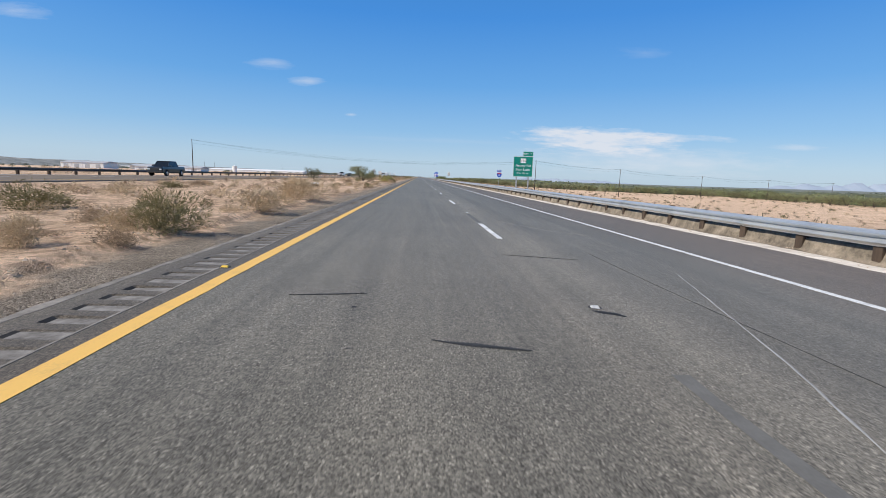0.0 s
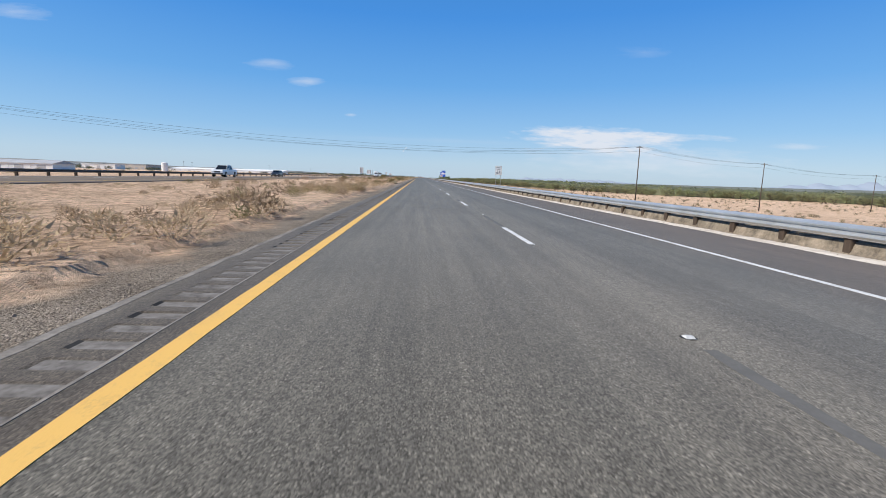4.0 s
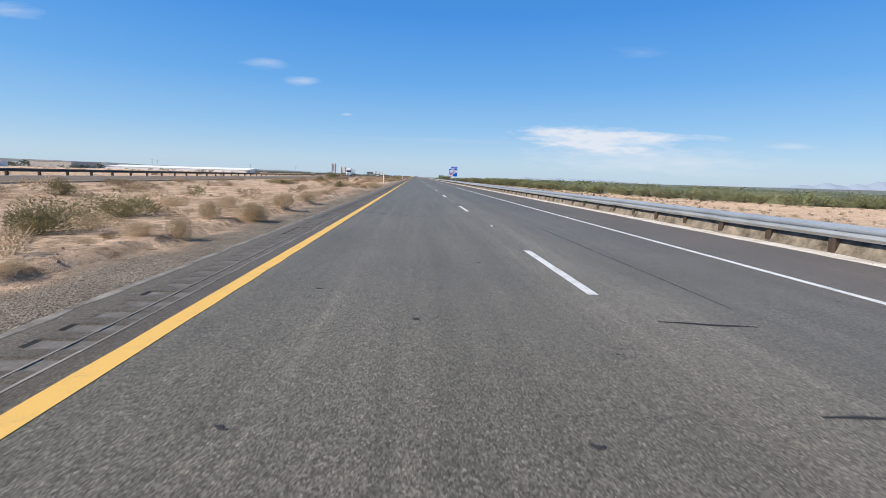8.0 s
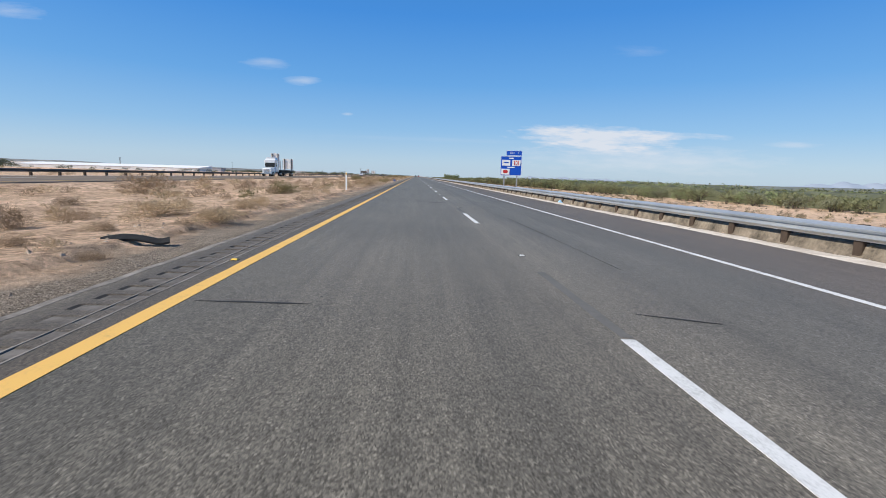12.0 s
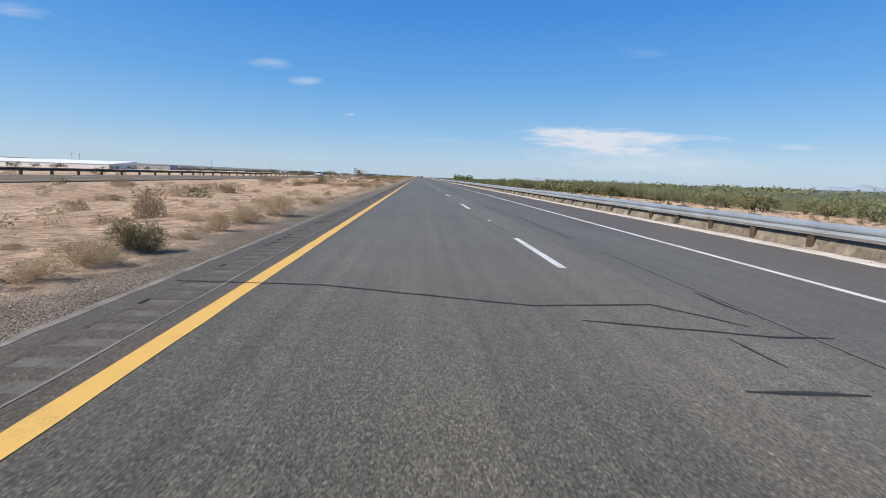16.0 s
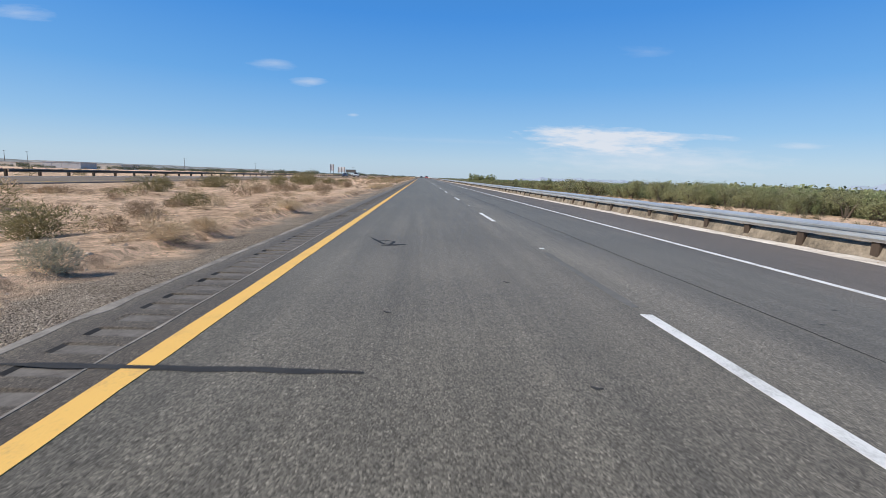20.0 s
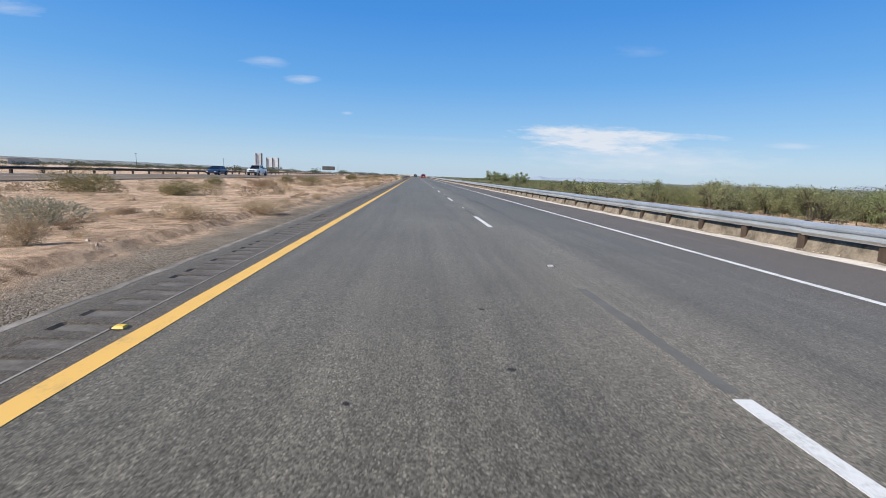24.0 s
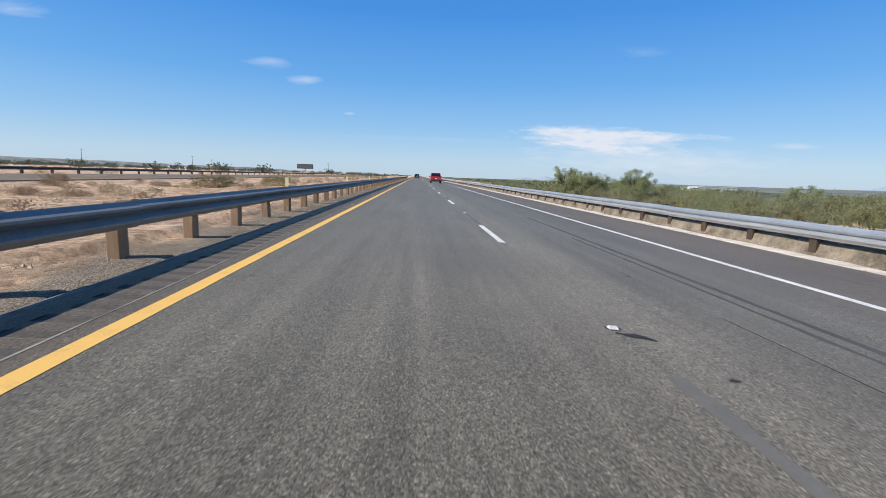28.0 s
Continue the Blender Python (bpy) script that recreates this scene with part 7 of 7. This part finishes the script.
def make_buildings():
    building("warehouse", -349, -192, 806, 836, 3.3, WALL_WHITE, "long low warehouse with a white roof beyond the opposite carriageway", 0, "shed")
    building("warehouse", -395, -354, 760, 800, 6.6, WALL_TAN, "tan warehouse with flat roof beyond the opposite carriageway", 5)
    building("shed", -250, -221, 343, 360, 4.2, WALL_WHITE, "white metal shed beyond the opposite carriageway", 4, "gable")
    building("shed", -208, -196, 352, 366, 3.2, WALL_TAN, "small tan shed beyond the opposite carriageway", 2, "gable")
    building("shed", -310, -280, 575, 590, 4.6, WALL_WHITE, "white metal shed beyond the opposite carriageway", 3)
    building("shed", -175, -135, 300, 312, 2.4, WALL_WHITE, "low white storage shed beyond the opposite carriageway", 5, "gable")
    building("shed", -470, -300, 1120, 1150, 5.0, WALL_TAN, "pale tan industrial hall near the horizon", 12)
    building("shed", -620, -480, 1000, 1040, 6.5, WALL_WHITE, "pale industrial hall near the horizon", 8)
    building("house", -240, -222, 1350, 1362, 4.0, WALL_WHITE, "far white house near the horizon", 2, "gable")
    building("house", 215, 240, 1230, 1245, 5.5, WALL_WHITE, "far white building behind the trees", 4)
    building("house", 262, 300, 1300, 1315, 6.5, WALL_WHITE, "far white building behind the trees", 5)
    building("shed", -262, -236, 968, 985, 4.6, ROOF_GREY, "long grey storage hall beyond the opposite carriageway", 4)
    t = empty("water_tank", pose(-167, 441.8, ground_z(-167, 441)), label="white upright storage tank on the far side", category="tank")
    bm = bmesh.new()
    rod(bm, (0, 0, -0.2), (0, 0, 5.6), 1.9, 1.9, 20)
    part("shell", bm, WALL_WHITE, t, smooth=False)
    bm = bmesh.new()
    rod(bm, (0, 0, 5.6), (0, 0, 6.1), 1.95, 0.3, 20)
    part("lid", bm, WALL_WHITE, t)
    b = empty("billboard", pose(-97, 1300, -0.2), label="dark billboard on a steel mast near the horizon", category="billboard")
    part("board", boxed(-7, 7, -0.3, 0.3, 4.2, 8.2, 0.05), TRIM, b)
    part("poster", boxed(-6.6, 6.6, -0.36, -0.305, 4.6, 7.8), OLD_STEEL, b)
    bm = bmesh.new()
    rod(bm, (0, 0.6, -0.5), (0, 0.6, 6), 0.45, 0.45, 12)
    part("mast", bm, STEEL, b)
    for x, y, h in ((-420, 1500, 22), (-330, 1600, 20), (-520, 1250, 20), (-610, 1400, 24), (-150, 1700, 18)):
        p = empty("far_mast", pose(x, y, -0.5), label="thin far utility mast on the horizon", category="utility pole", group="far masts")
        bm = bmesh.new()
        rod(bm, (0, 0, 0), (0, 0, h), 0.35, 0.2, 6)
        part("mast", bm, POLE_WOOD, p)
        part("arm", boxed(-2.2, 2.2, -0.12, 0.12, h - 1.2, h - 0.95), POLE_WOOD, p)


make_buildings()


def make_hills():
    """Low hazy ridges far off to the right and ahead."""
    for nm, x0, x1, y, hgt, seed in (("hill_ridge", 600, 2300, 4700, 62, 1), ("hill_ridge", 2500, 4600, 3600, 95, 2), ("hill_ridge", -3500, -300, 4900, 38, 3)):
        vs, fs = [], []
        n = 90
        for i in range(n + 1):
            x = x0 + (x1 - x0) * i / n
            f = i / n
            env = math.sin(math.pi * f) ** 1.1
            h = hgt * env * (0.45 + 0.55 * abs(noise.noise((i * 0.11, seed, 0))) * 1.6 + 0.18 * noise.noise((i * 0.5, seed, 3)))
            vs += [(x, y - 160, -30), (x, y - 60, h * 0.55 - 16), (x, y, h - 12), (x, y + 200, -30)]
        for i in range(n):
            for k in range(3):
                fs.append((i * 4 + k, (i + 1) * 4 + k, (i + 1) * 4 + k + 1, i * 4 + k + 1))
        tagged(sheet(nm, vs, fs, HILL, smooth=True), "low blue-grey hills on the hazy horizon", "hills", kind="structure")


make_hills()


def make_bluff():
    """A long grey-tan bench of land beyond the far fields."""
    vs, fs = [], []
    n = 120
    for i in range(n + 1):
        y = -400 + 3600 * i / n
        x = -640 - 60 * noise.noise((i * 0.08, 2, 0))
        h = 11 + 4 * noise.noise((i * 0.15, 4, 0)) + 1.5 * noise.noise((i * 0.9, 6, 0))
        vs += [(x + 60, y, -2), (x + 20, y, h * 0.55), (x, y, h), (x - 200, y, h + 1)]
    for i in range(n):
        for k in range(3):
            fs.append((i * 4 + k, i * 4 + k + 1, (i + 1) * 4 + k + 1, (i + 1) * 4 + k))
    tagged(sheet("bluff", vs, fs, BLUFF, smooth=True), "long low grey-tan bluff beyond the far fields", "hills", kind="structure")


make_bluff()


# ---------------------------------------------------------------- litter and small things
def crumpled(name, size, material, x, y, z, label, seed, flat=0.5, category="litter"):
    bm = bmesh.new()
    bmesh.ops.create_icosphere(bm, subdivisions=3, radius=1.0)
    for v in bm.verts:
        k = 1 + 0.35 * noise.noise(v.co * 2.1 + Vector((seed, 0, 0))) + 0.16 * noise.noise(v.co * 5.3 + Vector((0, seed, 0)))
        v.co = Vector((v.co.x * size[0] * k, v.co.y * size[1] * k, max(v.co.z * flat * size[2] * k, -0.25 * size[2]) + 0.25 * size[2]))
    ob = part(name, bm, material, None)
    ob.location = (x, y, z)
    return tagged(ob, label, category, "roadside litter")


BAG_BLUE = grainy("blue_plastic", (0.010, 0.085, 0.33), (0.03, 0.16, 0.50), 0.4, 9, 30, bump_amount=0.4)
CLOTH_PALE_BLUE = grainy("pale_blue_plastic", (0.15, 0.38, 0.62), (0.45, 0.66, 0.82), 0.5, 9, 30, bump_amount=0.3)
CARTON_TEAL = grainy("teal_carton", (0.02, 0.16, 0.17), (0.75, 0.78, 0.77), 0.5, 11, 30, bump_amount=0.3)
CLOTH_RED = grainy("faded_red_cloth", (0.38, 0.08, 0.07), (0.58, 0.20, 0.17), 0.8, 9, 30, bump_amount=0.3)


def make_carton(x, y):
    """An open cardboard carton lying on its side, its mouth towards the road."""
    c = empty("cardboard_box", pose(x, y, ground_z(x, y) + 0.01, 0, 0, 14), label="white cardboard box lying open on the median sand", category="box", group="roadside litter")
    for nm, d in (("side_panel", (-0.36, -0.348, -0.22, 0.22, 0, 0.40)), ("side_panel", (0.348, 0.36, -0.22, 0.22, 0, 0.40)), ("bottom_panel", (-0.346, 0.346, -0.22, 0.22, 0, 0.012)),
                  ("top_panel", (-0.346, 0.346, -0.22, 0.22, 0.388, 0.40)), ("back_panel", (-0.346, 0.346, 0.20, 0.212, 0.014, 0.386))):
        part(nm, boxed(*d), CARD_WHITE if nm != "back_panel" else CARD_BROWN, c)
    part("flap", boxed(-0.34, 0.34, 0, 0.010, 0, 0.17, 0, pose(0, -0.222, 0.40, 128, 0, 0)), CARD_WHITE, c)


CARD_WHITE = grainy("white_cardboard", (0.55, 0.52, 0.47), (0.74, 0.72, 0.68), 0.9, 4, 20, bump_amount=0.1)
CARD_BROWN = grainy("brown_cardboard", (0.16, 0.11, 0.07), (0.26, 0.19, 0.13), 0.9, 4, 20, bump_amount=0.1)


def tyre_shred(x, y, length, turn, seed):
    """A curled strip of blown tyre."""
    bm = bmesh.new()
    rows = []
    n = 16
    for i in range(n + 1):
        f = i / n
        px = (f - 0.5) * length
        py = 0.10 * math.sin(f * 3.0 + seed)
        pz = 0.03 + 0.07 * abs(math.sin(f * 3.1 + seed * 0.5))
        w = 0.085 * (1 + 0.4 * noise.noise((i * 0.5, seed, 0)))
        rows.append([bm.verts.new((px, py - w, pz)), bm.verts.new((px, py + w, pz + 0.05)), bm.verts.new((px, py + w, pz + 0.02)), bm.verts.new((px, py - w, pz - 0.03))])
    for a, b in zip(rows, rows[1:]):
        for i in range(4):
            bm.faces.new((a[i], a[(i + 1) % 4], b[(i + 1) % 4], b[i]))
    bm.faces.new(rows[0])
    bm.faces.new(list(reversed(rows[-1])))
    bmesh.ops.recalc_face_normals(bm, faces=bm.faces)
    ob = part("tyre_shred", bm, TYRE)
    ob.matrix_basis = pose(x, y, ground_z(x, y) + 0.01, 0, 0, turn)
    tagged(ob, "black curled strip of shredded tyre on the gravel", "tyre scrap", "roadside litter")


crumpled("plastic_bag", (0.22, 0.18, 0.30), BAG_BLUE, -1.78, 451.9, ground_z(-1.78, 451.9), "bright blue stuffed plastic bag on the gravel", 3, 1.0, "bag")
crumpled("plastic_sheet", (0.30, 0.35, 0.14), CLOTH_PALE_BLUE, -3.75, 340.6, ground_z(-3.75, 340.6), "pale blue plastic sheet caught in dry bushes", 5)
crumpled("plastic_sheet", (0.20, 0.16, 0.04), SIGN_WHITE, -1.80, 466.0, ground_z(-1.80, 466.0), "crushed whitish plastic sheet on the gravel", 6)
crumpled("plastic_sheet", (0.32, 0.20, 0.16), CLOTH_PALE_BLUE, 10.45, 202.8, -0.29, "pale blue plastic sheet under the guardrail", 7, 0.8)
crumpled("plastic_sheet", (0.12, 0.12, 0.20), CLOTH_PALE_BLUE, 10.5, 393.0, -0.31, "pale blue plastic scrap under the guardrail", 8, 0.9)
crumpled("cloth_rag", (0.28, 0.14, 0.07), CLOTH_RED, 10.0, 94.1, -0.21, "faded red rag lying on the dirt verge", 9)
crumpled("drink_carton", (0.13, 0.06, 0.07), CARTON_TEAL, -2.0, 812.1, ground_z(-2, 812), "crushed teal and white drink carton on the gravel", 12)
make_carton(-8.0, 37.5)
crumpled("plastic_sheet", (0.38, 0.22, 0.03), PALE_DIRT, -3.0, 27.6, ground_z(-3, 27.6), "torn dusty plastic sheet on the median", 15)
tyre_shred(-1.9, 372.5, 0.85, 25, 1.0)
tyre_shred(-1.75, 180.3, 0.75, 30, 2.2)


def stick(x0, y0, x1, y1):
    """A weathered piece of wood lying on the gravel."""
    bm = bmesh.new()
    a = Vector((x0, y0, ground_z(x0, y0) + 0.025))
    b = Vector((x1, y1, ground_z(x1, y1) + 0.03))
    c = a.lerp(b, 0.55) + Vector((0.012, 0.0, 0.008))
    rod(bm, a, c, 0.022, 0.018, 6)
    rod(bm, c, b, 0.018, 0.010, 6)
    tagged(part("stick", bm, POLE_WOOD), "dark weathered stick lying on the shoulder gravel", "stick", "roadside litter")


stick(-1.52, 212.6, -1.50, 213.13)
stick(-1.41, 672.36, -1.10, 673.0)
